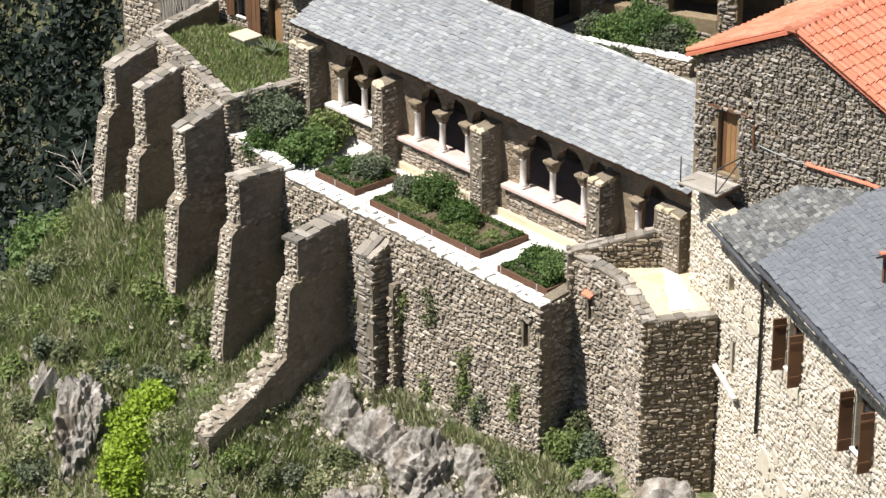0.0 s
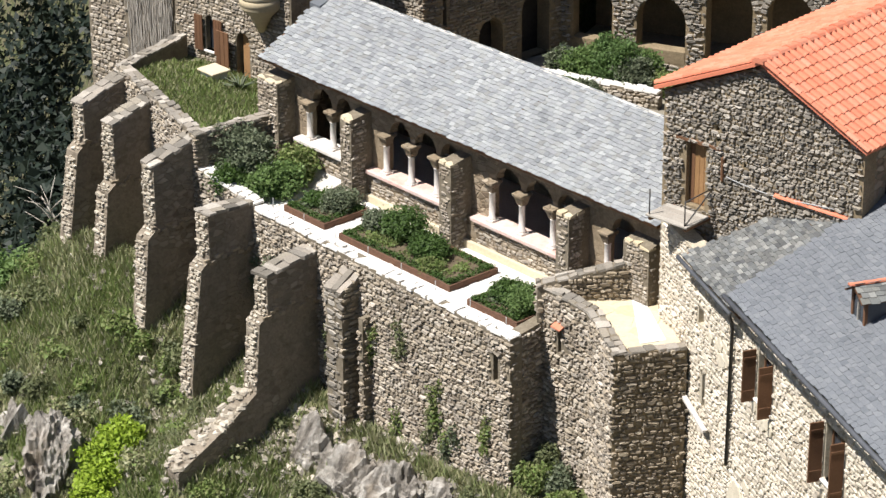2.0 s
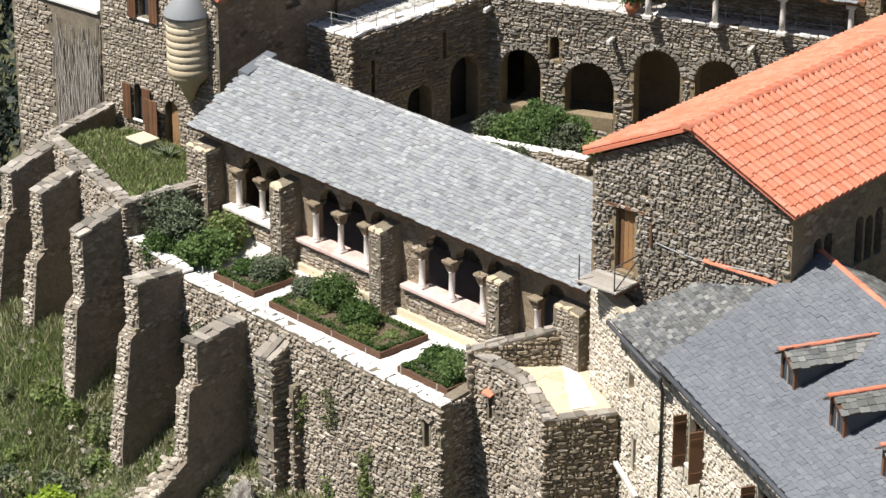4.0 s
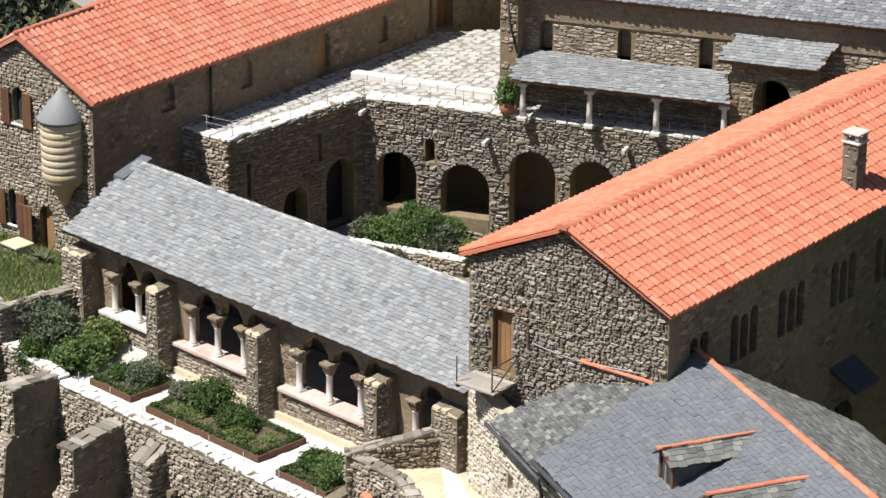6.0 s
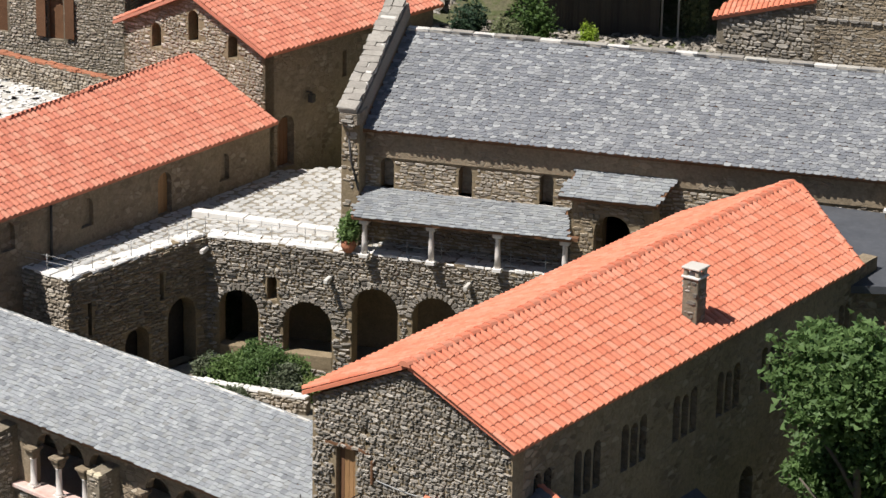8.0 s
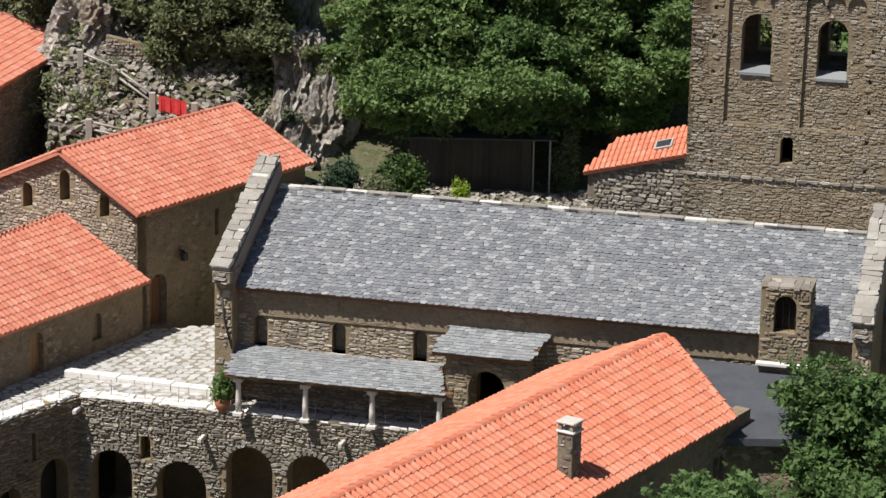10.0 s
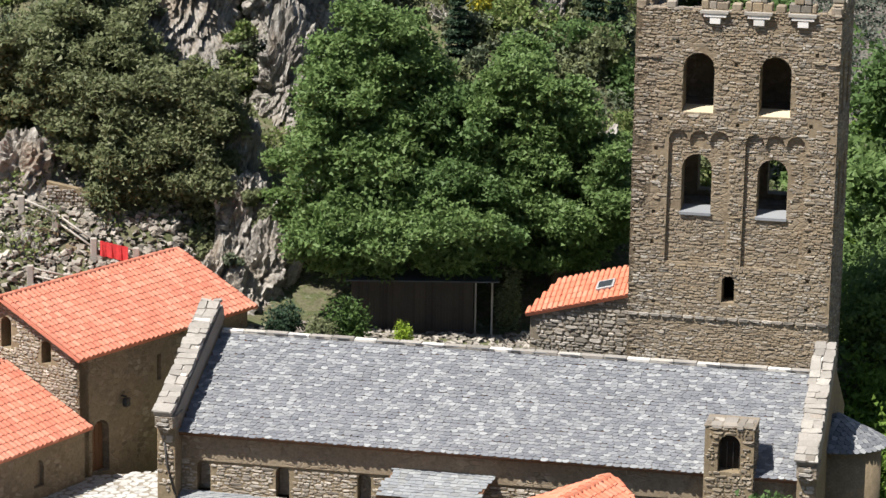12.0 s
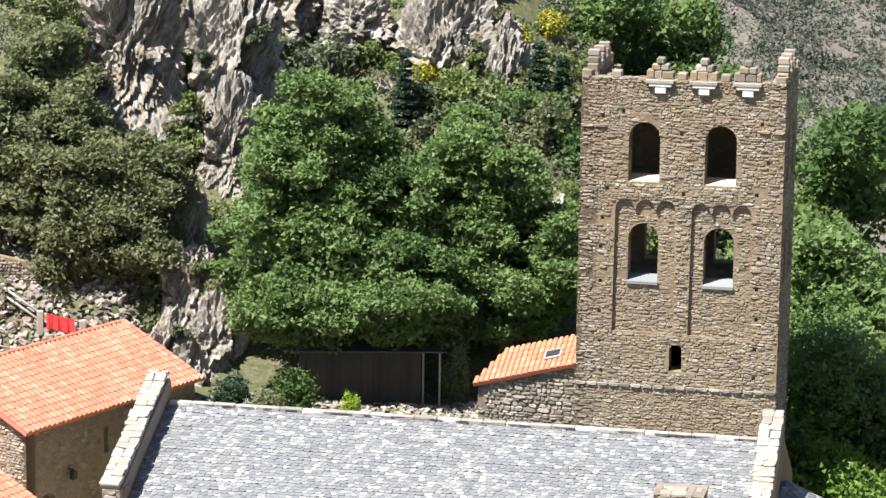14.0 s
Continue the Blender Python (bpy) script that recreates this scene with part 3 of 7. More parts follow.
def shrub(label, x, y, z, r, h, count, leaf, mat, seed=0, name="shrub", group=""):
    rng = random.Random(seed)
    blobs = [(x + rng.uniform(-.5, .5) * r, y + rng.uniform(-.5, .5) * r, z + h * rng.uniform(.35, .75), r * rng.uniform(.4, .65), r * rng.uniform(.4, .65), h * rng.uniform(.3, .45)) for _ in range(7)]
    blobs.append((x, y, z + h * .3, r * .7, r * .7, h * .35))
    if "box bush" in label or "santolina" in label:
        blobs = [(x, y, z + h * .48, r * .72, r * .72, h * .42), (x + .2 * r, y - .1 * r, z + h * .4, r * .66, r * .7, h * .4)]
    if count < 5000:
        return tagged(leaf_cloud(name, blobs, count, leaf, mat, None, seed, label), label, "shrub", group)
    t = thing(name, label, "shrub", group=group)
    for b in blobs[:3]:
        tube("stem", [(x, y, z - .1), (x * .6 + b[0] * .4, y * .6 + b[1] * .4, z + h * .3), b[:3]], .02 + .015 * h, BARK, t, 5, taper=.4)
    leaf_cloud("leaves", blobs, count, leaf, mat, t, seed, flat=.2, shell=.8 if len(blobs) == 2 else .55, sprays=60 if len(blobs) > 2 else 0, gather=leaf * 1.1)
    return t


STRATA = Vector((.88, .22, -.42)).normalized()      # across the schist beds, which stand steeply
GRAIN = Vector((.42, .05, .9)).normalized()


def chance(*k):
    """A fixed number from 0 to 1 for a set of whole numbers."""
    return math.sin(sum(a * b for a, b in zip(k, (127.1, 311.7, 74.7, 19.3))) + 4.1) * 43758.5453 % 1.0


def rock(label, x, y, z, sx, sy, sz, seed=0, turn=0.0, sub=4, rough=.35, name="rock", group="", long=3.2):
    """Split schist: a body cut by flat planes, broken into steep plates and splinters at four scales."""
    rng = random.Random(seed * 13 + 5)
    bm = bmesh.new()
    bmesh.ops.create_icosphere(bm, subdivisions=sub, radius=1.0)
    cuts = []
    for _ in range(18):
        n = Vector((rng.gauss(0, 1), rng.gauss(0, 1), rng.gauss(0, .8))).normalized()
        cuts.append((n, rng.uniform(.66, 1.0)))
    off = Vector((seed * 3.7, seed * 1.9, seed * 5.1))
    unit = min(2.0, (sx * sy * sz) ** (1 / 3)) / 1.7
    side = STRATA.cross(GRAIN)
    spin = Matrix.Rotation(radians(turn), 3, "Z")
    for v in bm.verts:
        p = v.co.copy()
        r = 1.2
        for n, h in cuts:
            d = p.dot(n)
            if d > .05:
                r = min(r, h / d)
        h = math.hypot(p.x, p.y)
        if p.z < 0 and h > .01:
            k = min(1.0 + .3 * -p.z, h * 5) / h
            p = Vector((p.x * k, p.y * k, p.z))
            r = min(r, 1.05)
        at = spin @ (Vector((p.x * sx, p.y * sy, p.z * sz)) * r) if sx < sz * .4 else Vector((p.x * sx, p.y * sy, p.z * sz)) * r
        q = at + off
        wob = noise.noise_vector(q * (.55 / unit)) * .6 * unit + noise.noise_vector(q * (2.1 / unit)) * .16 * unit
        q = q + wob
        a, b, c = q.dot(STRATA), q.dot(GRAIN), q.dot(side)
        d = 0.0
        for k, (size, amp) in enumerate(((1.15, .21), (.46, .16), (.19, .10), (.085, .05))):
            w = size * unit
            i = math.floor(a / w)
            j = math.floor(b / (w * long) + chance(i, k) * 9)
            l = math.floor(c / (w * 1.9) + chance(i, j, k) * 9)
            d += amp * unit * (2 * chance(i, j, l, k) - 1) + amp * unit * .9 * (a / w - i - .5)
        v.co = at + (at.normalized() + Vector((0, -.2, .25))) * d * rough
    return tagged(part(name, bm, ROCK, None, "", Matrix.Translation((x, y, z))), label, "rock", group)


# ---------------- the ground: one sheet, from the terrace slope to the far mountain
CL = frame_at(-14.24, 85.42, -42.8)      # cloister axes: u along the arcade, v towards the church
CLI = CL.inverted()


def step(t, a, b):
    t = min(1.0, max(0.0, (t - a) / (b - a)))
    return t * t * (3 - 2 * t)


def ground_h(x, y):
    p = CLI @ Vector((x, y, 0))
    u, v = p.x, p.y
    n1 = noise.noise(Vector((x * .11, y * .11, 0)))
    n2 = noise.noise(Vector((x * .45, y * .45, 3)))
    # the spur that carries the buildings
    back = (x + 5.48) * .312 + (y - 96.26) * .95
    wing_d = (x + 9.76) * -.754 + (y - 91.36) * .657
    h = -4.6 + 3.6 * step(v, 0, 7) + 4.6 * max(step(back, 3.4, 4.6), step(wing_d, 2.2, 3.0) * step(v, 4, 6.5))
    # slope below the buttresses, and the drop towards the ravine
    out = max(0.0, -v - 3.6)
    h -= .62 * out + .25 * max(0.0, out - 6) + .35 * max(0.0, out - 16)
    h += 1.2 * step(u, -9, -4) * step(-v, -3, 3) * step(-u, -3, 1) - .9 * step(u, 5, 9) * step(-v, 2, 5)
    h += 1.5 * math.exp(-((u - 5.6) / 2.6) ** 2 - ((v + 8.3) / 2.0) ** 2)
    left = max(0.0, -6.5 - u)
    h -= .75 * left * step(-v, -40, -8) + .5 * max(0.0, left - 7) * step(-v, -60, -20)
    # behind the church: garden ledge, then the rocky hill
    h += 4.3 * step(y - 4.6 * (1 - step(x, .5, 3.2)), 104.2, 107) * step(x, -9, -1)
    hill = max(0.0, y - 113.5)
    h += (.62 * min(hill, 34) + .12 * max(0.0, hill - 34)) * step(x, -40, -8) * (1 - .9 * step(x, 17, 30))
    # rocky terrace with the fenced steps
    t = 9.4 + .8 * min(y - 114.2, 3.8) + .62 * max(0.0, y - 118)
    w = step(y, 112.2, 114) * step(x, -9.3, -7.2) * (1 - step(x, -.8, 1.2)) * (1 - .7 * step(y, 121, 128))
    h += max(0.0, t - h) * w
    # right-hand valley
    h -= 9 * step(x, 24, 42) + .12 * max(0.0, x - 42)
    h -= 3.5 * step(x, 7, 14) * (1 - step(y, 88, 96))
    if y < 62:
        h -= 12 * step(62 - y, 0, 22)
    # the spectator's rock
    d = math.hypot(x, y)
    h = h + (31 - h) * (1 - step(d, 3, 26))
    # far mountain side
    far = max(0.0, d - 190)
    h = h * (1 - step(d, 150, 320)) + (-45 + .30 * max(0.0, d - 330) * (1 - .4 * step(d, 900, 1600))) * step(d, 150, 320) + n1 * min(14, far * .05)
    return h + .5 * n1 + .22 * n2


def build_ground():
    def axis(a, b, fine, lo, hi):
        mid = np.arange(a, b, fine)
        left, right, s, p = [], [], fine, a
        while p > lo:
            s *= 1.22
            p -= s
            left.append(p)
        s, p = fine, mid[-1]
        while p < hi:
            s *= 1.22
            p += s
            right.append(p)
        return np.r_[left[::-1], mid, right]
    xs, ys = axis(-34, 42, .55, -2600, 2600), axis(60, 160, .55, -2600, 2600)
    verts = [(float(x), float(y), ground_h(float(x), float(y))) for y in ys for x in xs]
    n = len(xs)
    faces = [(j * n + i, j * n + i + 1, (j + 1) * n + i + 1, (j + 1) * n + i) for j in range(len(ys) - 1) for i in range(n - 1)]
    ob = mesh_ob("ground", verts, faces, EARTH, smooth=True)
    ob.data.materials.append(FARGROUND)
    ob.data.materials.append(SCRUBGROUND)
    for poly in ob.data.polygons:
        c = poly.center
        poly.material_index = 1 if c.length > 300 else (2 if c.y > 112.5 or c.x < -26 else 0)
    tagged(ob, "steep hillside of dry grass, earth and schist", "ground", kind="structure")


build_ground()


# ---------------- cloister terrace, retaining walls and buttresses (cloister axes)
def cl(u, v, z=0.0):
    return CL @ Vector((u, v, z))


def wall_between(owner, a, b, z0, z1a, z1b, thick, mat, stone, holes=(), name="wall", singles=40, seed=0, size=(.21, .11), back=False, m0=CL, cope=None):
    """A straight wall in plan from a to b (the seen face on its right-hand side), stone-faced."""
    (ax, ay), (bx, by) = a, b
    ln = math.hypot(bx - ax, by - ay)
    m = m0 @ frame_at(ax, ay, math.degrees(math.atan2(by - ay, bx - ax)))
    out = [(0, z0), (ln, z0), (ln, z1b), (0, z1a)]
    slab(name, out, holes, 0, thick, mat, owner, m=m)
    rubble(owner, m, [(-.09, z0), (ln + .09, z0), (ln + .09, z1b - .02), (-.09, z1a - .02)], holes, 0, stone, singles=singles, seed=seed, size=size)
    if back:
        rubble(owner, m @ Matrix.Translation((ln, thick, 0)) @ Matrix.Rotation(math.pi, 4, "Z"), [(0, z0), (ln, z0), (ln, z1a - .02), (0, z1b - .02)], [], 0, stone, singles=0, seed=seed + 3, size=size)
    if cope:
        coping(owner, m, ln, z1a, z1b, thick, cope, seed)
    return m, ln


def coping(owner, m, ln, za, zb, thick, mat, seed=0):
    rng = random.Random(seed)
    items, x = [], 0.0
    slope = math.atan2(zb - za, ln)
    while x < ln - .05:
        w = min(rng.uniform(.2, .46), ln - x)
        t = (x + w / 2) / ln
        cut = rng.choice((1.0, .42, .58, .5)) if thick > .33 else 1.0
        for y0, y1 in ((0, cut), (cut, 1)):
            if y1 - y0 > .05:
                items.append((m @ Matrix.LocRotScale((x + w / 2 + rng.uniform(-.03, .03), thick * ((y0 + y1) / 2 * 1.1 - .05) + rng.uniform(-.03, .03), za + (zb - za) * t - .012 + rng.uniform(-.015, .012)), Euler((rng.uniform(-.06, .06), -slope + rng.uniform(-.07, .07), rng.uniform(-.12, .12))),
                                                     (w * 1.03, thick * 1.1 * (y1 - y0), .04 * rng.uniform(.6, 1.6))), rng.randrange(10)))
        x += w
    lay(owner, "cope", items, mat, min(len(items), 26), "coping_run")


terrace = thing("terrace", "garden terrace carried by a tall rubble retaining wall", "terrace", "structure")
prism("terrace_body", [(0.2, -2.6), (15.0, -3.0), (14.75, -1.6), (16.4, .3), (17.3, .3), (17.3, 6), (-.4, 6), (-.4, 0.2)], -8, -.03, JOINT, terrace, m=CL)
slit = rect(14.1, 14.3, -1.3, -.45)
wall_between(terrace, (0.3, -2.85), (15.1, -3.3), -9.0, .14, .14, .45, MORTAR, RUBBLE, [slit], "retaining_wall", 300, 1, size=(.2, .105))
wall_between(terrace, (15.08, -3.18), (14.75, -1.4), -9.0, .2, .2, .4, MORTAR, RUBBLE, name="return_wall", singles=60, seed=2)
# low parapet over the planted end
wall_between(terrace, (.35, -2.9), (3.2, -2.95), 0, .62, .35, .4, MORTAR, RUBBLE, name="parapet", singles=20, seed=3, back=True, cope=PALE)
wall_between(terrace, (3.2, -2.96), (15.1, -3.3), 0.0, .22, .22, .42, MORTAR, RUBBLE, name="ledge", singles=10, seed=4, cope=PALE)
# pale flagged paths
path = thing("pavement", "pale limestone flag path round the garden beds", "pavement", "structure")
prism("path_bed", [(1.5, -2.5), (14.9, -2.9), (14.8, .3), (1.5, .3)], -.03, -.004, PALE, path, m=CL)
flags(path, [(2.0, -2.55), (14.9, -2.9), (14.8, .25), (2.0, .25)], -.02, .5, PALE, 150, 5, CL, .03,
      lambda u, v: not (-2.2 < v < -.2 and (3.5 < u < 5.65 or 6.25 < u < 11.45 or 12.2 < u < 14.5)) and not (u < 3.2 + .3 * v and v < -.2))
# slanting flagged ramp down from the arcade
prism("ramp", [(1.9, -.35), (3.5, -.5), (3.6, .33), (1.9, .33)], -.02, [.05, .05, .28, .3], PAVE, path, m=CL)

# pier between the buttresses and the high wall
stub = tagged(thing("pilaster", "narrow rubble pilaster against the retaining wall", "pilaster"), kind="structure")
prism("core", [(7.62, -3.78), (8.36, -3.78), (8.36, -2.95), (7.62, -2.95)], -8, [-.6, -.6, -.1, -.1], MORTAR, stub, m=CL)
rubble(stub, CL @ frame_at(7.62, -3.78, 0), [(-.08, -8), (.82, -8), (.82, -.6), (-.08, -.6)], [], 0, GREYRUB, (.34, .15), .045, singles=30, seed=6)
# right face in duller stone than the left, its shade put into colour
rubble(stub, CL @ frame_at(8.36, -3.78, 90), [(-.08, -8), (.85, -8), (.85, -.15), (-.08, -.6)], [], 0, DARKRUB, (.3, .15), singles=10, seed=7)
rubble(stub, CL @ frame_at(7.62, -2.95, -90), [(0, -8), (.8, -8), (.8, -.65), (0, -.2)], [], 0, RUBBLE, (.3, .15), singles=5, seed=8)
coping(stub, CL @ Matrix.Translation((7.6, -3.78, -.6)) @ Matrix.Rotation(math.atan2(.5, .83), 4, "X"), .78, .02, .02, .92, GREYRUB, 9)
rib = tagged(thing("pilaster", "thin broken rib of rubble beside the pilaster", "pilaster"), kind="structure")
prism("core", [(8.72, -3.45), (8.9, -3.45), (8.9, -3.0), (8.72, -3.0)], -8, -1.35, MORTAR, rib, m=CL)
rubble(rib, CL @ frame_at(8.7, -3.45, 0), rect(-.07, .28, -8, -1.3), [], 0, RUBBLE, (.2, .11), singles=20, seed=16)
# side of the rib in darker stone than its front, for shade
rubble(rib, CL @ frame_at(8.9, -3.45, 90), rect(0, .4, -8, -1.35), [], 0, DARKRUB, (.2, .11), singles=5, seed=17)

# buttresses: u of the right face, v back, (v, z) of the front top, (v, z) foot, thickness
BUTTRESSES = [(-5.46, -1.3, 1.6, -3.12, 1.04, -4.0, -4.4), (-3.26, -1.7, 1.6, -3.52, 1.1, -4.3, -5.3), (.22, -2.6, 1.6, -4.5, 1.03, -5.3, -6.2), (3.15, -2.8, .35, -4.66, .45, -5.5, -5.2), (6.37, -2.9, -.1, -4.98, -.4, -5.5, -4.4)]
DROPS = (1.35, 2.0, 2.1, 1.5, 1.2)      # how far below its top each front steps out
FOOT = [(-8.5, -5.7), (-7.2, -5.08), (-6.4, -4.65), (-5.5, -4.06)]      # broken wall that runs on from the last one
for k, (u, vb, zb, vf, zf, vq, zq) in enumerate(BUTTRESSES):
    b = thing("buttress", "massive rendered rubble buttress with a sloping top", "buttress", group="buttresses below the terrace")
    th = .62
    mid = zf - DROPS[k]
    out = [(vb, zq - 2), (vq, zq - 2), (vq, zq + .3), (vf - .32, mid - .25), (vf, mid), (vf, zf), (vb, zb)]
    if k == 4:
        out = [(vb, zq - 4), (-8.5, zq - 4)] + FOOT + [(vf - .32, mid - .25), (vf, mid), (vf, zf), (vb, zb)]
    side = CL @ frame_at(u, 0, 90)             # x is v here, y runs to -u
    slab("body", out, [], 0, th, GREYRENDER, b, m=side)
    face = [(zq - 1.6, vq), (zq + .3, vq), (mid - .25, vf - .32), (mid, vf), (zf, vf)]
    for i in range(len(face) - 1):
        (z0, v0), (z1, v1) = face[i], face[i + 1]
        ln = math.hypot(z1 - z0, v1 - v0)
        if ln < .1:
            continue
        mm = CL @ Matrix.Translation((u - th, v0, z0)) @ Matrix.Rotation(-math.atan2(v1 - v0, z1 - z0), 4, "X")
        # front stones lighter than the other faces, to carry the sun on them
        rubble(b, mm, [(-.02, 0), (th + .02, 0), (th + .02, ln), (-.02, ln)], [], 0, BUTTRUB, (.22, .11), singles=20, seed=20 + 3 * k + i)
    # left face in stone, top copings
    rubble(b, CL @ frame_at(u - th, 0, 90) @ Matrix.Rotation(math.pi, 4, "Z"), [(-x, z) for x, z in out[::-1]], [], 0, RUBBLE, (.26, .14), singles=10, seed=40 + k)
    ln = math.hypot(vb - vf, zb - zf)
    mm = CL @ Matrix.Translation((u, vf - .05, zf)) @ Matrix.Rotation(math.pi / 2, 4, "Z") @ Matrix.Rotation(-math.atan2(zb - zf, vb - vf), 4, "Y")
    coping(b, mm, ln, .02, .02, th, GREYRUB, 60 + k)
    if k == 4:
        r3, items = random.Random(66), []
        for (v0, z0), (v1, z1) in zip(FOOT, FOOT[1:]):
            for i in range(int(math.hypot(v1 - v0, z1 - z0) / .045)):
                f, w = r3.random(), r3.uniform(.14, .42)
                items.append((CL @ Matrix.LocRotScale((u - r3.uniform(.02, .85), v0 + (v1 - v0) * f, z0 + (z1 - z0) * f + r3.uniform(-.08, .05)), Euler((r3.uniform(-2, -1.1), r3.uniform(-.4, .4), r3.uniform(0, 6.28))), (w, .07, w * r3.uniform(.4, .8))), r3.randrange(14)))
        # same sunlit tone on the crest of the broken wall
        lay(b, "stone", items, BUTTRUB, 60, "stonework")
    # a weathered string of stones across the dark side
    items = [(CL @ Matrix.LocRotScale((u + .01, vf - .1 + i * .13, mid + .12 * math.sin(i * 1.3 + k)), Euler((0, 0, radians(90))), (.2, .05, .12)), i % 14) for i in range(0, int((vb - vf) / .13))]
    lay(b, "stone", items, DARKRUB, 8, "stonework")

# ---------------- upper grass terrace beside the house
upper = thing("upper_terrace", "grass terrace behind a low rubble parapet", "terrace", "structure")
prism("terrace_body", [(-6.2, -.9), (.2, -2.55), (.5, 0.2), (-2.2, 3.0), (-7.4, 2.4)], -7, [1.35, 1.35, 1.35, .75, .95], EARTH, upper, m=CL)
wall_between(upper, (-6.3, -1.15), (.35, -2.95), -6.5, 1.72, 1.72, .4, MORTAR, RUBBLE, name="parapet", singles=120, seed=8, cope=GREYRUB)
# end wall in darker stone than the parapet, carrying its shade
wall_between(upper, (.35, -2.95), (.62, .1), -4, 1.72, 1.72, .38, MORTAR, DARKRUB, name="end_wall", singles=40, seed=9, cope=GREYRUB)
wall_between(upper, (-7.3, 2.1), (-6.3, -1.15), -6, 1.72, 1.72, .4, MORTAR, RUBBLE, name="side_wall", singles=30, seed=10, cope=GREYRUB)

# ---------------- the paved bastion beside the garden
bast = thing("bastion", "projecting rubble bastion with a sand-coloured paved top", "bastion", "structure")
BP = [(14.5, -1.75), (16.8, -1.95), (18.75, -2.9), (19.75, -1.1), (17.6, .35), (16.2, .35)]
prism("bastion_body", [(x, y) for x, y in [(14.8, -1.5), (16.8, -1.7), (18.6, -2.6), (19.6, -1.1), (17.4, .5), (16.2, .5)]], -9, .86, SAND, bast, m=CL)
wall_between(bast, BP[0], BP[1], -9, 1.32, 1.25, .38, MORTAR, RUBBLE, [rect(1.0, 1.14, -.5, .3)], "wall", 160, 11, cope=GREYRUB)
wall_between(bast, BP[1], BP[2], -9, 1.25, .98, .38, MORTAR, RUBBLE, name="wall", singles=120, seed=12, cope=GREYRUB)
# front and inner walls shaded through darker stone than the outer walls
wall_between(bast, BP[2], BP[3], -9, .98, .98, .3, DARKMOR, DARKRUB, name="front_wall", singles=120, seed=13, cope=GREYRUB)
wall_between(bast, BP[5], BP[0], -1, 2.0, 1.35, .36, MORTAR, DARKRUB, name="inner_wall", singles=40, seed=14, back=True, cope=GREYRUB)
flags(bast, [(14.9, -1.3), (16.8, -1.5), (18.5, -2.4), (19.4, -1.1), (17.4, .3), (16.3, .3)], .85, .8, SAND, 40, 8, CL, .02)
prism("lime_strip", [(16.2, .3), (16.7, .3), (18.9, -1.05), (18.6, -1.75)], .865, .888, PALE, bast, "bleached lime screed", m=CL)
tile_ob = thing("roof_tile", "single orange tile over a wall slit", "tile")
prism("tile", [(15.4, -2.05), (15.8, -2.08), (15.8, -1.8), (15.4, -1.8)], [.32, .32, .42, .42], [.36, .36, .46, .46], TILE, tile_ob, m=CL)

# ---------------- garden beds
def bed(u0, u1, v0, v1, label, seed):
    b = thing("garden_bed", label, "garden bed", group="garden beds")
    for name, a in (("edging", (u0, u1, v0, v0 + .06)), ("edging", (u0, u1, v1 - .06, v1)), ("edging", (u0, u0 + .06, v0 + .06, v1 - .06)), ("edging", (u1 - .06, u1, v0 + .06, v1 - .06))):
        box(name, *a, -.02, .2, CORTEN, b, m=CL, bevel=.008)
    box("soil", u0 + .06, u1 - .06, v0 + .06, v1 - .06, -.02, .16, SOIL, b, m=CL, bevel=0)
    # clipped border hedge
    n = int(((u1 - u0) + (v1 - v0)) * 2 * 5)
    blobs = []
    for i in range(n):
        t = i / n * 2 * ((u1 - u0) + (v1 - v0))
        w, d = u1 - u0, v1 - v0
        if t < w: p = (u0 + t, v0 + .2)
        elif t < w + d: p = (u1 - .2, v0 + t - w)
        elif t < 2 * w + d: p = (u1 - (t - w - d), v1 - .2)
        else: p = (u0 + .2, v1 - (t - 2 * w - d))
        q = cl(min(max(p[0], u0 + .16), u1 - .16), min(max(p[1], v0 + .16), v1 - .16), .22)
        blobs.append((*q, .13, .13, .10))
    leaf_cloud("border_hedge", blobs, n * 80, .06, HEDGE, b, seed)
    lb = []
    r2 = random.Random(seed)
    for i in range(int((u1 - u0) * 6)):
        lb.append((*cl(r2.uniform(u0 + .4, u1 - .4), r2.uniform(v0 + .4, v1 - .4), .2), .22, .22, .1))
    leaf_cloud("herb_planting", lb, len(lb) * 110, .07, LAV if seed % 3 else GRASS, b, seed + 1)
    return b


bed(3.6, 5.55, -2.1, -.35, "small square bed edged in rust, with box hedge and herbs", 31)
bed(6.35, 11.35, -2.2, -.3, "long bed edged in rust, with box hedge and herbs", 33)
bed(12.3, 14.4, -2.4, -1.0, "end bed edged in rust, full of box bushes", 35)
for k, (u, v, r, h, mat_, lab) in enumerate([(7.7, -.85, .85, 1.0, HEDGE, "clipped dark green box bush in the long bed"), (6.75, -1.1, .5, .65, LAV, "silver-grey santolina bush in the long bed"), (9.3, -1.25, .7, .75, HEDGE, "small rounded box bush in the long bed"),
                                     (4.9, -.9, .6, .65, LAV, "grey-green lavender bush in the small bed"), (13.0, -1.5, .6, .65, HEDGE, "dense box bush in the end bed"), (13.8, -1.55, .6, .7, TREE, "bright green bush in the end bed"), (4.1, -1.3, .4, .45, HEDGE, "low box bush in the small bed"), (10.1, -1.75, .3, .3, GRASS, "pale green herb clump in the long bed")]):
    p = cl(u, v, .12)
    shrub(lab, p.x, p.y, p.z, r, h, 5200, .075, mat_, 70 + k, group="garden shrubs")
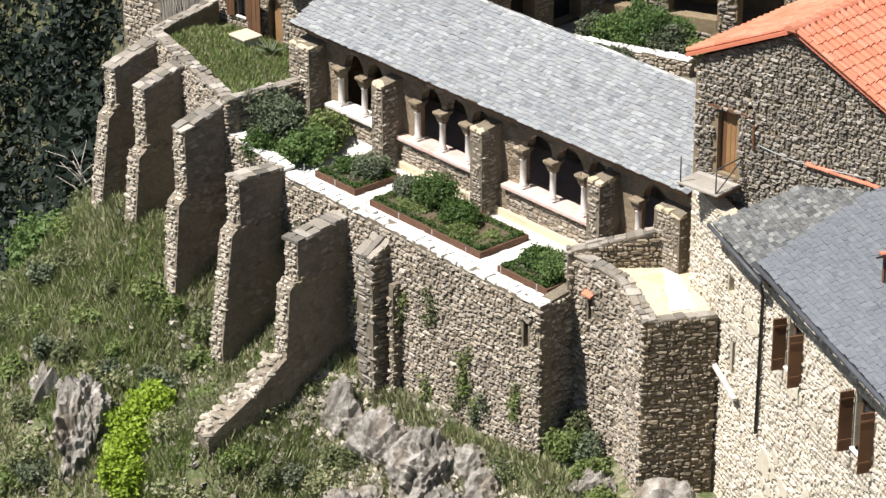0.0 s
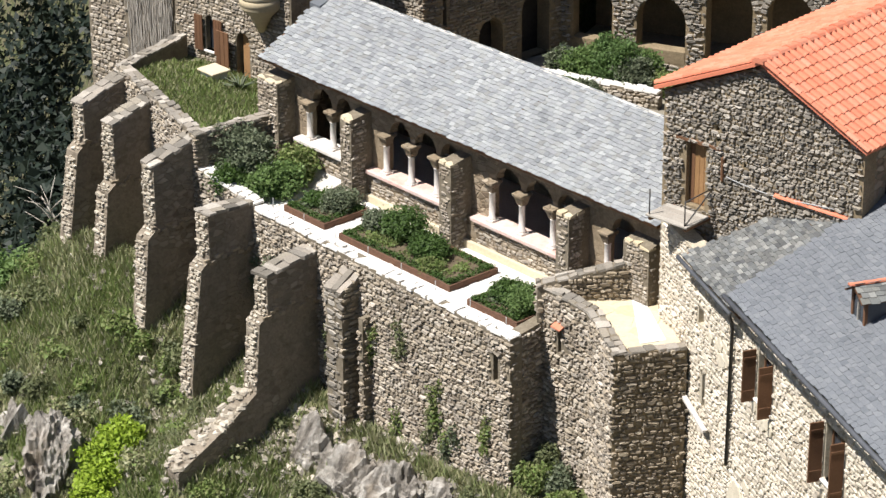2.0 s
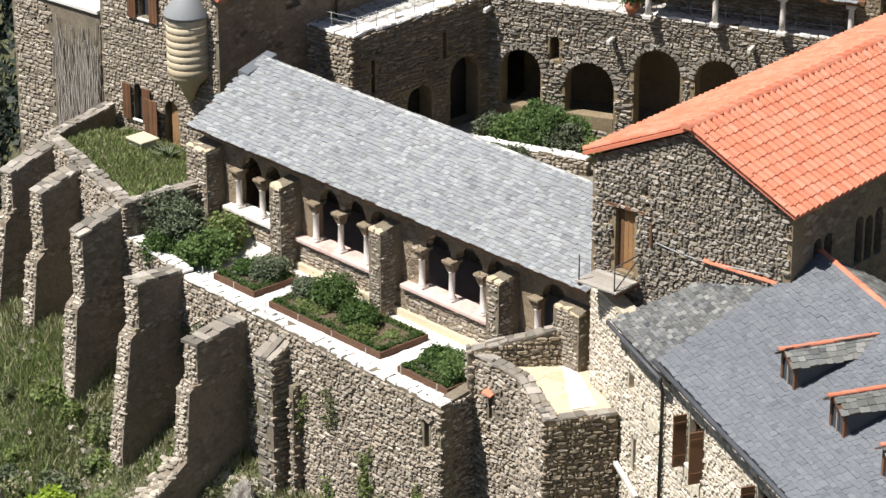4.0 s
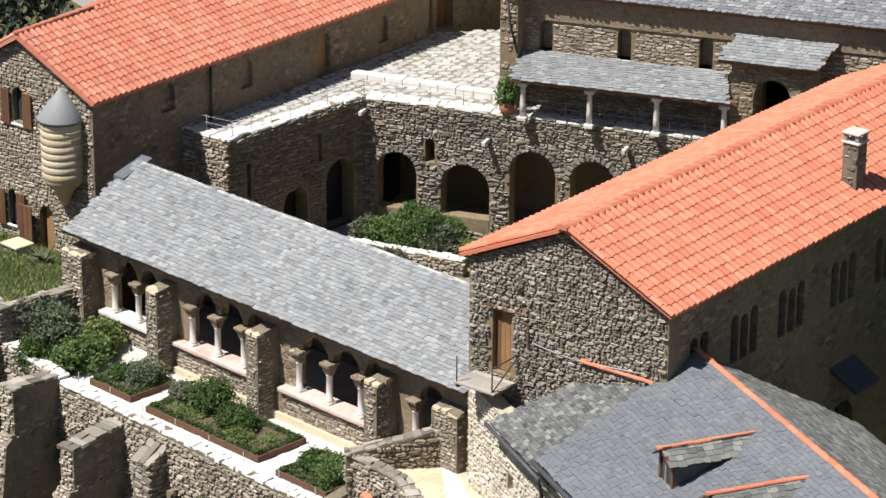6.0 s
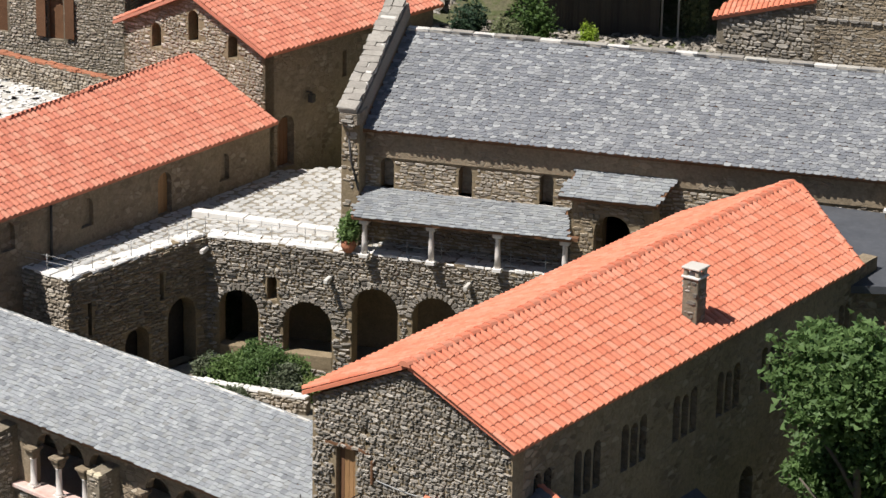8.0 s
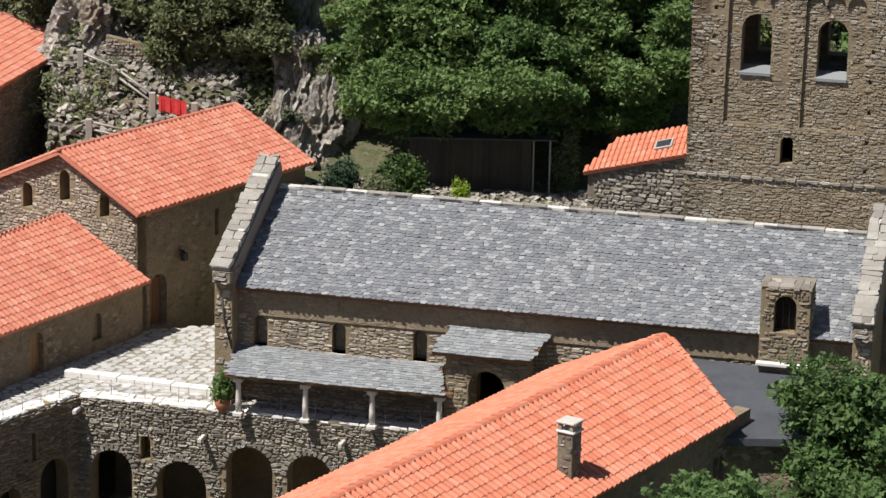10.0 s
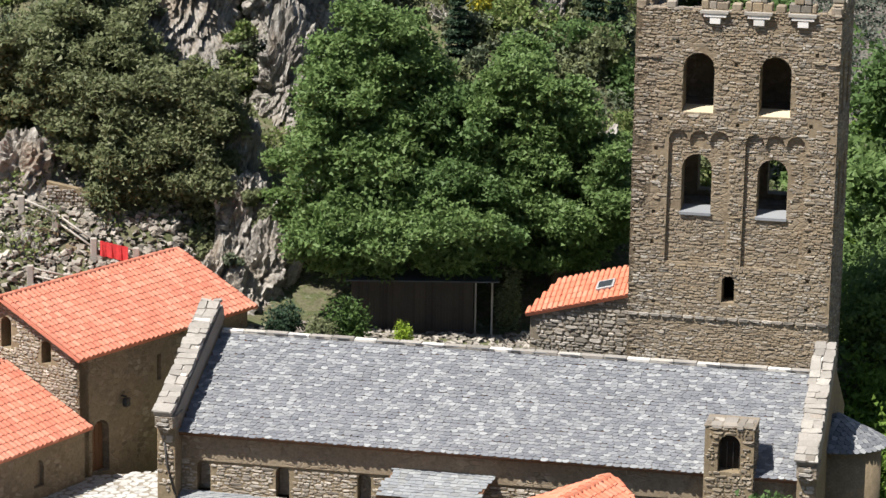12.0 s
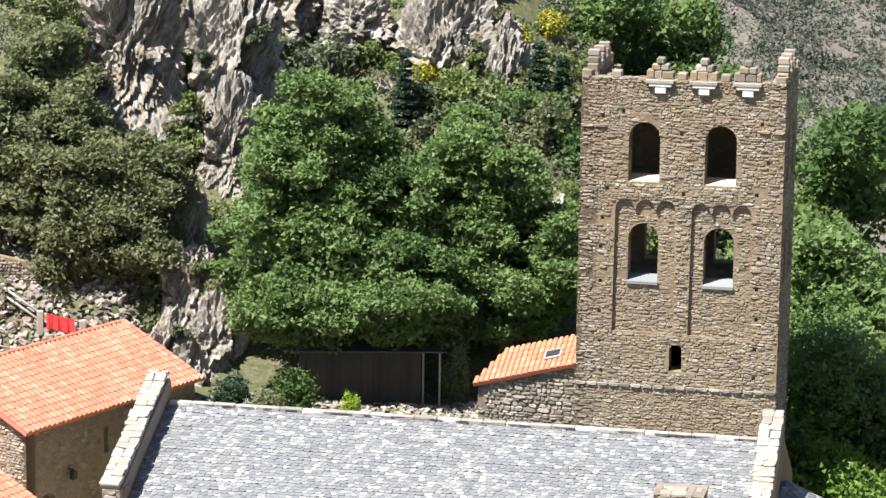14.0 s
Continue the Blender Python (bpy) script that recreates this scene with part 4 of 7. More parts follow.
for k, (u, v, r, h, mat_, lab) in enumerate([(1.2, -1.6, .95, 1.7, LAV, "tall grey-green rosemary shrub on the terrace"), (2.4, -1.5, .95, 1.0, TREE, "leafy green shrub beside the ramp"), (2.2, -.5, .7, 1.1, GRASS, "light green climbing plant by the arcade"), (1.5, -2.3, .7, .8, HEDGE, "dark green shrub along the parapet")]):
    p = cl(u, v, 0)
    shrub(lab, p.x, p.y, p.z, r, h, 9000, .1, mat_, 90 + k, group="garden shrubs")
# thin rail posts along the ledge
wire = thing("wire_rail", "thin wire rail on short iron pins along the ledge", "railing")
for i in range(8):
    a = cl(3.6 + i * 1.55, -2.5 - i * .05, 0)
    tube("pin", [a, a + Vector((0, 0, .55))], .012, STEEL, wire, 5)
# weeds rooted in the wall joints
rng = random.Random(21)
for k in range(16):
    t = rng.uniform(.2, .96)
    u, v = .3 + 14.8 * t, -2.85 - .45 * t
    z = rng.uniform(-4.2, -.6)
    q = [cl(u + rng.uniform(-.2, .2), v - .08, z - .28 * i) for i in range(4)]
    tagged(leaf_cloud("wall_plant", [(p.x, p.y, p.z, .22, .12, .26) for p in q], 420, .09, rng.choice((OAKL, GRASS, LAV)), None, 800 + k), "small weed rooted in the retaining wall joints", "plant", "wall plants")


# ---------------- cloister gallery
clo = thing("cloister_gallery", "Romanesque arcaded gallery under a grey slate roof", "gallery")
GROUPS = [(1.55, 3.7, [1.75, 2.9]), (5.05, 8.7, [5.45, 6.6, 7.78]), (9.85, 13.7, [10.22, 11.5, 12.82]), (14.85, 16.1, [15.05])]
openings = []
for a, b, cols in GROUPS:
    ends = cols + [b + .05]
    pts = [(cols[0] - .1, 1.08), (ends[-1], 1.08)]
    for i in reversed(range(len(cols))):
        c0, c1 = ends[i] + .10, ends[i + 1] - (.10 if i < len(cols) - 1 else 0)
        r = (c1 - c0) / 2
        pts += [((c0 + c1) / 2 + r * math.cos(math.pi * k / 10), 2.42 + .5 * math.sin(math.pi * k / 10)) for k in range(11)]
    pts.append((cols[0] - .1, 2.42))
    openings.append(pts)
WALL0 = .35
slab("arcade_wall", rect(-.1, 17.4, .97, 3.45), openings, WALL0 + .2, WALL0 + .5, RENDERED, clo, m=CL)
box("parapet_wall", -.1, 17.4, WALL0, WALL0 + .5, -.1, .958, RENDERED, clo, m=CL)
for a, b, cols in GROUPS:
    rubble(clo, CL, rect(a - .3, b + .1, 0.0, .95), [], WALL0, RUBBLE, (.24, .11), singles=30, seed=int(a * 10), proud=.035)
    box("sill", a - .3, b + .02, WALL0 - .16, WALL0 + .55, .96, 1.09, PINK if a > 4 else MARBLE, clo, "pink and white marble sill", CL, .02)
    for c in cols:
        colm = thing("column", "pale marble column with a carved capital under the arcade", "column", group="cloister columns")
        at = CL @ Matrix.Translation((c, WALL0 + .14, 1.09))
        box("base", -.15, .15, -.15, .15, 0, .07, MARBLE, colm, m=at, bevel=.015)
        lathe("shaft", [(.135, .07), (.14, .11), (.10, .15), (.098, .5), (.092, .88), (.11, .90), (.11, .93)], MARBLE, colm, at, 12)
        bm = bmesh.new()
        bmesh.ops.create_cube(bm, size=1)
        for v in bm.verts:
            k = .36 if v.co.z > 0 else .2
            v.co = (v.co.x * k, v.co.y * k, 1.07 + v.co.z * .28)
        bmesh.ops.subdivide_edges(bm, edges=bm.edges[:], cuts=2)
        for v in bm.verts:
            v.co += Vector(noise.noise_vector(v.co * 9)) * .02
        cap_ = part("capital", bm, RENDERED, colm, "worn carved stone capital", at)
        box("abacus", -.21, .21, -.24, .24, 1.21, 1.31, RENDERED, cap_, m=at, bevel=.02)
# piers that stand out from the arcade
for u, d, zt in ((4.42, .62, 2.78), (8.98, .62, 2.74), (13.98, .62, 2.74), (.45, .5, 2.85), (16.6, .3, 2.6)):
    pr = thing("pier", "rubble pier standing out from the arcade wall", "pier", group="cloister piers")
    w = .26 if u < 16 and u > 1 else .5
    prism("core", [(u - w, WALL0 - d), (u + w, WALL0 - d), (u + w, WALL0 + .21), (u - w, WALL0 + .21)], -.1, [zt, zt, zt + .12, zt + .12], MORTAR, pr, m=CL)
    rubble(pr, CL @ frame_at(u - w, WALL0 - d, 0), rect(0, 2 * w, 0, zt), [], 0, RUBBLE, (.2, .1), .04, singles=20, seed=int(u * 7))
    rubble(pr, CL @ frame_at(u + w, WALL0 - d, 90), rect(0, d, 0, zt), [], 0, RUBBLE, (.2, .1), .04, singles=5, seed=int(u * 7) + 1)
    rubble(pr, CL @ frame_at(u - w, WALL0, -90), rect(0, d, 0, zt), [], 0, RUBBLE, (.2, .1), .04, singles=5, seed=int(u * 7) + 2)
    coping(pr, CL @ frame_at(u - w, WALL0 - d, 0), 2 * w, zt, zt, d, SAND, int(u))
# back and end walls of the gallery, floor, low plinth
slab("back_wall", rect(-.1, 17.4, -.1, 3.4), [], 4.6, 5.05, RENDERED, clo, m=CL)
box("end_wall", -.1, .3, WALL0 + .5, 4.6, -.1, 3.4, RENDERED, clo, m=CL)
box("gallery_floor", .3, 17.4, WALL0 + .5, 4.6, -.1, .02, PAVE, clo, m=CL)
box("plinth", 4.7, 14, WALL0 - .12, WALL0 - .01, -.1, .25, SAND, clo, m=CL)
EZ, RZ = 3.47, 4.99
e0, e1, r0, r1 = cl(-.1, -.05, EZ), cl(17.45, -.05, EZ), cl(-.1, 3.06, RZ), cl(17.45, 3.06, RZ)
roof_plane(clo, [e0, e1, r1, r0], "slate", SLATE, (.205, .145), .016, 300, 1)
roof_plane(clo, [cl(17.45, 5.6, 3.5), cl(-.1, 5.6, 3.5), r0, r1], "slate", SLATE, (.26, .2), .022, 0, 2)
for i in range(18):
    box("ridge_stone", -.1 + i * .975, -.1 + (i + 1) * .975 - .008, 3.01, 3.12, RZ - .05, RZ + .03 + .006 * (i % 3), PAVE, clo, "pale ridge stone", m=CL, bevel=.02)
# short raised end of the roof beside the house
prism("roof_end", [(-.25, 2.2), (.25, 2.2), (.25, 3.4), (-.25, 3.4)], 4.2, [4.7, 4.7, 5.08, 5.08], SLATEB, clo, m=CL)

# ---------------- courtyard garden
yard = thing("courtyard", "sunk courtyard floor of earth and gravel", "courtyard", "structure")
prism("courtyard_floor", [(-.5, 5.05), (17.4, 5.05), (13, 16.8), (-1.1, 13.8)], -.8, .0, JOINT, yard, m=CL)
low = thing("garden_wall", "low pale-topped wall round the courtyard planting", "low wall")
wall_between(low, (1.2, 10.65), (5.5, 12.26), 0, .6, .6, .34, MORTAR, RUBBLE, singles=20, seed=15, cope=PALE)
for k, (u, v, r, h, mat_) in enumerate([(1.9, 12.3, .8, 1.5, TREE), (2.9, 12.7, 1.0, 1.9, TREE2), (4.0, 12.9, .8, 1.3, LAV), (2.4, 13.3, .8, 1.5, HEDGE), (5.0, 13.5, .7, 1.0, GRASS), (1.2, 11.9, .45, 1.2, LAV), (3.5, 13.5, .8, 1.4, TREE), (2.6, 10.7, .3, .8, HEDGE), (3.4, 11.0, .3, .8, LAV)]):
    p = cl(u, v, 0)
    shrub("bushy courtyard shrub with mixed green leaves", p.x, p.y, p.z + .1, r, h * .75, 6500, .1, mat_, 110 + k, group="courtyard shrubs")


# ---------------- dormitory with the stone gable
DF = frame_at(-1.35, 73.5, -36.8)
dorm = thing("dormitory", "long rubble building with a stone gable and bright clay-tile roof", "building")
DW = 6.5
gable = [(0, -4), (DW, -4), (DW, 7.5), (3.25, 9.02), (0, 7.5)]
holes = [rect(.8, 1.45, 4.42, 6.25), rect(1.78, 1.9, 6.5, 6.62), rect(1.75, 1.87, 6.0 + .8, 6.95), rect(2.75, 2.87, 6.9, 7.02), rect(2.7, 2.82, 6.0, 6.12), arch(.75, 2.2, .9, 1.25)]
slab("gable_wall", gable, holes, 0, .5, DARKMOR, dorm, m=DF)
rubble(dorm, DF, gable, holes, 0, GREYRUB, (.17, .095), .085, 300, 100, .03)
side = DF @ frame_at(DW, 0, 90)
wins = []
for s0, s1 in ((.95, 1.9), (2.9, 4.3), (5.25, 6.65), (7.95, 9.35), (10.35, 11.75), (12.9, 14.25), (15.2, 16.6), (17.6, 18.4)):
    n = 3 if s1 - s0 > 1.1 else 2
    w = (s1 - s0) / n
    for i in range(n):
        wins.append(arch(s0 + w * (i + .5), 5.15, w * .78, 1.38 if i in (0, n - 1) else 1.28, 6))
wins += [arch(12.4, 1.85, .8, 1.15, 6), arch(9.0, .4, 1.3, 1.6, 6)]
slab("side_wall", rect(.5, 20, -4, 7.5), wins, .0, .5, RENDERED, dorm, m=side)
slab("inner_side_wall", rect(-19.5, -.5, -4, 7.5), [], 0, .5, RENDERED, dorm, m=DF @ frame_at(0, 0, -90))
box("end_wall", .5, DW - .5, 18.4, 18.9, -4, 7.5, RENDERED, dorm, m=DF)
# solid near-black filler, added for the unlit space behind the windows
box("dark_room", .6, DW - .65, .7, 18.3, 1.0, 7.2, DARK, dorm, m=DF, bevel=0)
for k, w in enumerate(wins[:-2]):
    xs = [p[0] for p in w]
    win = mesh_ob("window", *((lambda a, b: ([(a, .2, 5.15), (b, .2, 5.15), (b, .2, 6.4), (a, .2, 6.4)], [(0, 1, 2, 3)]))(min(xs), max(xs))), GLASS, dorm, m=side)
ez, rz = 7.62, 9.2
for sgn, seed in ((1, 3), (0, 4)):
    if sgn:
        c = [DF @ Vector(p) for p in ((DW + .22, -.22, ez), (DW + .22, 18.5, ez), (3.25, 20.4, rz), (3.25, -.22, rz))]
    else:
        c = [DF @ Vector(p) for p in ((-.22, 19.5, ez), (-.22, -.22, ez), (3.25, -.22, rz), (3.25, 20.4, rz))]
    roof_plane(dorm, c, "tile", TILE, (.26, .34), .1, 300 if sgn else 40, seed, body=.1, base_mat=TILE)
items = [(DF @ Matrix.LocRotScale((3.25, -.1 + i * .42, rz - .045), Euler((0, 0, 0)), (.44, .42, .16)), 0) for i in range(49)]
lay(dorm, "tile", items, TILE, 49, "ridge_tiles")
verge = [(DF @ plane_frame((DW + .2, -.2, ez + .03), (DW + .2, 10, ez + .03), (3.25, -.2, rz + .03)) @ Matrix.LocRotScale((.0, .2 + i * .4, .02), Euler((0, 0, 0)), (.22, .42, .07)), 0) for i in range(9)]
lay(dorm, "tile", verge, TILE, 9, "verge_tiles")
v0, v1 = DF @ Vector((DW + .25, 18.45, ez + .02)), DF @ Vector((3.25, 20.42, rz + .02))
vy = (v1 - v0).normalized()
vx = vy.cross(Vector((0, 0, 1))).normalized()
vm = Matrix((vx, vy, vx.cross(vy))).transposed().to_4x4()
lay(dorm, "tile", [(Matrix.Translation(v0 + vy * (.2 + .4 * i)) @ vm @ Matrix.Diagonal((.3, .42, .11, 1)), 0) for i in range(int((v1 - v0).length / .4))], TILE, 10, "verge_tiles")
# hanging door with its landing
door = thing("door_1", "brown plank door in a deep stone opening of the gable", "door", "structure")
for i in range(4):
    box("plank", .82 + .155 * i, .82 + .155 * (i + 1) - .006, .16, .21, 4.44, 6.22, OAK if i > 0 else WOOD, door, m=DF, bevel=.006)
box("lintel", .45, 1.95, -.06, .3, 6.25, 6.37, WOOD, door, "dark oak lintel", DF)
landing = thing("landing", "weathered board landing on brackets below the gable door", "landing")
for i in range(5):
    box("board", .35, 1.75, -.15 - .2 * (i + 1), -.15 - .2 * i - .012, 4.3, 4.36, GREYWOOD, landing, m=DF, bevel=.008)
for x in (.45, 1.65):
    box("bracket", x - .05, x + .05, -1.1, .1, 4.18, 4.3, WOOD, landing, m=DF)
    tube("rail_post", [DF @ Vector((x, -1.1, 4.3)), DF @ Vector((x, -1.1, 5.1))], .02, IRON, landing)
tube("handrail", [DF @ Vector((1.65, -1.1, 5.05)), DF @ Vector((1.68, -.05, 5.1))], .02, IRON, landing)
tube("brace", [DF @ Vector((1.65, -1.1, 4.35)), DF @ Vector((1.66, -.05, 5.0))], .02, IRON, landing)
cable = tagged(tube("cable", [DF @ Vector((2.2 + .5 * i, -.08, 5.62 - .10 * math.sin(i * .6) - .0 * i)) for i in range(8)], .018, STEEL), "pale cable sagging along the gable wall", "cable")
beam = tagged(box("beam_end", 2.02, 2.1, -.12, .1, 5.45, 6.15, WOOD, m=DF), "short dark timber fixed beside the door", "beam")
# chimney
chim = thing("chimney", "square stone chimney with a slab cap on the tiled roof", "chimney")
CHM = DF @ Matrix.Translation((5.75, 10.15, 7.75))
box("chimney_shaft", -.25, .25, -.25, .25, -.3, 1.6, MORTAR, chim, m=CHM)
for k, a in enumerate((0, 90, 180, 270)):
    rubble(chim, CHM @ Matrix.Rotation(radians(a), 4, "Z") @ Matrix.Translation((-.25, -.25, 0)), rect(0, .5, -.1, 1.55), [], 0, GREYRUB, (.24, .13), .03, 10, 200 + k)
box("rim", -.3, .3, -.3, .3, 1.6, 1.67, PALE, chim, m=CHM)
for x in (-.19, .19):
    for y in (-.19, .19):
        box("post", x - .06, x + .06, y - .06, y + .06, 1.67, 1.87, RUBBLE, chim, m=CHM, bevel=.01)
box("cap", -.3, .3, -.3, .3, 1.87, 1.94, PAVE, chim, m=CHM)
canopy = thing("canopy", "small dark canopy over a doorway in the side wall", "canopy")
prism("canopy_roof", [(8.2, -.9), (9.5, -.9), (9.5, 0), (8.2, 0)], [2.7, 2.7, 3.2, 3.2], [2.8, 2.8, 3.3, 3.3], ZINC, canopy, m=side)

# ---------------- slate-roofed annex
AF = frame_at(-1.38, 73.52, -66.5)
annex = thing("annex", "rubble annex with a hipped slate roof, orange ridge tiles and dormers", "building")
aw = [rect(6.85, 7.75, 1.6, 2.95), rect(10.95, 12.0, 1.42, 2.95), rect(3.3, 3.48, -.4, .65), rect(2.9, 3.25, 1.9, 2.4), rect(11.2, 11.9, -1.9, -.6), rect(14.8, 15.8, 1.4, 2.9)]
slab("front_wall", rect(.1, 20, -9, 3.85), aw, 0, .5, PALEMOR, annex, m=AF)
rubble(annex, AF, rect(.1, 20, -9, 3.8), aw, 0, PALERUB, (.24, .12), .05, 300, 300)
box("far_wall", 5, 20, 8.5, 9, -9, 3.2, RENDERED, annex, m=AF)
box("end_wall", 4.6, 5.0, .5, 8.5, -9, 3.2, RENDERED, annex, m=AF)
for x0, x1, z0, z1 in ((6.85, 7.75, 1.6, 2.95), (10.95, 12.0, 1.42, 2.95), (14.8, 15.8, 1.4, 2.9), (11.2, 11.9, -1.9, -.6)):
    w = thing("window_1", "small window with dark brown board shutters", "window", "structure", "annex windows")
    box("pane", x0, x1, .22, .25, z0, z1, GLASS, w, m=AF, bevel=0)
    for x in (x0, (x0 + x1) / 2, x1):
        box("window_frame", x - .04, x + .04, .16, .22, z0, z1, WOOD, w, m=AF, bevel=.01)
    box("window_sill", x0 - .1, x1 + .1, -.1, .2, z0 - .08, z0, PALE, w, m=AF)
    for a in (x0 - .06, x1 + .06):
        leaf = box("shutter", a - .022, a + .022, -.42, -.05, z0 - .1, z1 + .02, WOOD, w, m=AF, bevel=.006)
        for z in (z0 + .15, z1 - .25):
            box("batten", a - .035, a + .035, -.40, -.07, z, z + .08, WOOD, leaf, m=AF, bevel=.004)
r7, patches = random.Random(8), []
for x, z, a, b in ((6.2, -1.7, .8, .55), (7.0, -2.1, .5, .4), (8.6, -1.5, .55, .6), (9.3, -2.3, .5, .35), (7.3, 1.25, .5, .2), (5.9, -3.0, .6, .5), (4.6, 1.9, .5, .3)):
    for k in range(9):
        w = r7.uniform(.35, .8) * min(1, a + .3)
        patches.append((AF @ Matrix.LocRotScale((x + r7.gauss(0, a * .5), -.035, z + r7.gauss(0, b * .5)), Euler((math.pi / 2, r7.uniform(0, 6), 0)), (w, w * r7.uniform(.5, .9), .03 + .002 * k)), r7.randrange(10)))
lay(annex, "flagstone", patches, PLASTER, 0, "plaster_patch")


def A(x, y, z):
    return AF @ Vector((x, y, z))
roof_plane(annex, [A(5.75, -.45, 4.1), A(20, -.45, 4.02), A(20, 4.45, 6.03), A(5.15, 4.45, 6.03)], "slate", SLATEB, (.22, .145), .014, 300, 5, base_mat=SLATEB)
roof_plane(annex, [A(20, 8.7, 3.5), A(5.5, 9.0, 3.5), A(5.15, 4.45, 6.03), A(20, 4.45, 6.03)], "slate", MOSSLATE, (.27, .17), .014, 60, 6)
roof_plane(annex, [A(2.42, -.35, 3.72), A(6.2, -.35, 3.66), Vector((3.5, 69.95, 5.44)), Vector((1.7, 71.2, 5.48))], "slate", CHECKSLATE, (.2, .12), .018, 200, 7)
items = [(AF @ Matrix.LocRotScale((5.15 + i * .4, 4.45, 6.06), Euler((0, 0, radians(-90))), (.24, .42, .09)), 0) for i in range(38)]
fl = (Vector((3.5, 69.95, 5.5)) - Vector((1.7, 71.25, 5.5)))
for i in range(6):
    p = Vector((1.7, 71.15, 5.52)) + fl * (i + .5) / 6
    items.append((Matrix.Translation(p) @ Matrix.Rotation(radians(-36.8 - 90), 4, "Z") @ Matrix.Diagonal((.22, .4, .08, 1)), 0))
lay(annex, "tile", items, TILE, 44, "ridge_tiles")
gut = thing("gutter", "dark metal gutter and downpipe along the annex eave", "gutter")
tube("gutter_run", [A(5.7, -.53, 4.04), A(20, -.53, 3.96)], .07, ZINC, gut, 8)
tube("gutter_run", [A(2.35, -.43, 3.66), A(5.9, -.43, 3.6)], .06, ZINC, gut, 8)
tube("downpipe", [A(5.9, -.45, 3.6), A(5.4, -.12, 2.9), A(5.3, -.1, -1.15)], .05, IRON, gut, 8)
spout = thing("water_spout", "pale stone trough leaning on the wall foot", "spout")
box("trough", 0, 2.0, -.24, -.1, -.06, .06, PAVE, spout, m=AF @ Matrix.Translation((2.05, 0, -.4)) @ Matrix.Rotation(radians(12), 4, "Y"))
for k, s0 in enumerate((9.0, 11.7, 14.4)):
    d = thing("dormer", "gabled slate dormer window with an orange ridge", "dormer", group="dormers on the annex roof")
    DM = AF @ Matrix.Translation((s0 + .15, 1.35, 4.78))
    wd = .78
    slab("front", [(0, -.15), (wd, -.15), (wd, .74), (wd / 2, .98), (0, .74)], [rect(.1, wd - .1, .06, .7)], 0, .08, WOOD, d, m=DM)
    box("pane", .1, wd - .1, .03, .05, .06, .7, GLASS, d, m=DM, bevel=0)
    box("window_frame", wd / 2 - .02, wd / 2 + .02, -.01, .03, .06, .7, GREYWOOD, d, m=DM, bevel=0)
    for x in (0, wd - .06):
        prism("cheek", [(x, .08), (x + .06, .08), (x + .06, 1.75), (x, 1.75)], [-.15, -.15, .52, .52], [.74, .74, .74, .74], ZINC, d, m=DM)
    roof_plane(d, [DM @ Vector(p) for p in ((-.1, 1.95, .72), (-.1, -.15, .72), (wd / 2, -.15, 1.02), (wd / 2, 2.55, 1.02))], "slate", MOSSLATE, (.24, .17), .014, 12, 30 + k, body=.04)
    roof_plane(d, [DM @ Vector(p) for p in ((wd + .1, -.15, .72), (wd + .1, 1.95, .72), (wd / 2, 2.55, 1.02), (wd / 2, -.15, 1.02))], "slate", MOSSLATE, (.24, .17), .014, 12, 33 + k, body=.04)
    lay(d, "tile", [(DM @ Matrix.LocRotScale((wd / 2, -.05 + i * .38, 1.04), Euler((0, 0, 0)), (.18, .4, .06)), 0) for i in range(7)], TILE, 7)

# ---------------- west wing and north range round the courtyard, plaza above
plaza = thing("plaza", "upper plaza and walkway of irregular pale flagstones", "plaza", "structure")
IC, OC, WL = (-5.48, 96.26), (-9.76, 91.36), (-11.57, 92.73)
NE = (IC[0] + 22 * math.cos(radians(-18.2)), IC[1] + 22 * math.sin(radians(-18.2)))
ID = Matrix.Identity(4)
ww = [arch(3.15, .0, 1.15, 1.95), arch(5.3, 0.0, 1.35, 2.45), rect(.9, 1.08, 2.2, 3.4), rect(4.25, 4.45, 2.6, 3.6)]
wing = thing("west_wing", "shaded rubble wing with round arches below the walkway", "building")
# courtyard side darker than the wing's front: shade put into the stone colour
wall_between(wing, OC, IC, -.8, 4.45, 4.45, .6, DARKMOR, DARKRUB, ww, "courtyard_wall", 120, 400, (.25, .1), m0=ID, cope=PALE)
wall_between(wing, WL, OC, -.8, 4.45, 4.45, .5, MORTAR, RUBBLE, name="front_wall", singles=80, seed=401, m0=ID, cope=PALE)
# near-black block added behind the arches in place of gallery shade
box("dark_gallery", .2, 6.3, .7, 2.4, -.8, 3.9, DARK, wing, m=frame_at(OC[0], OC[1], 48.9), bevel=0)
north = thing("north_range", "rubble wall with round arches of radiating stones under the plaza", "building")
na = [(1.2, 1.45, 2.56), (3.72, 1.78, 2.42), (6.15, 1.65, 3.2), (8.3, 1.6, 3.12), (10.6, 1.6, 3.1)]
nh = [arch(c, 0.05, w, h - .05, 12) for c, w, h in na] + [arch(2.42, 2.34, .36, .87, 6)]
nm, nl = wall_between(north, IC, NE, -.8, 4.42, 4.42, .6, DARKMOR, GREYRUB, nh, "arcade_wall", 300, 402, (.25, .1), m0=ID, cope=PALE)
box("gallery_back", .3, 21, 2.7, 2.9, -.8, 3.9, DARKMOR, north, m=nm, bevel=0)
box("gallery_floor", .3, 21, .6, 2.7, -.8, .0, JOINT, north, m=nm, bevel=0)
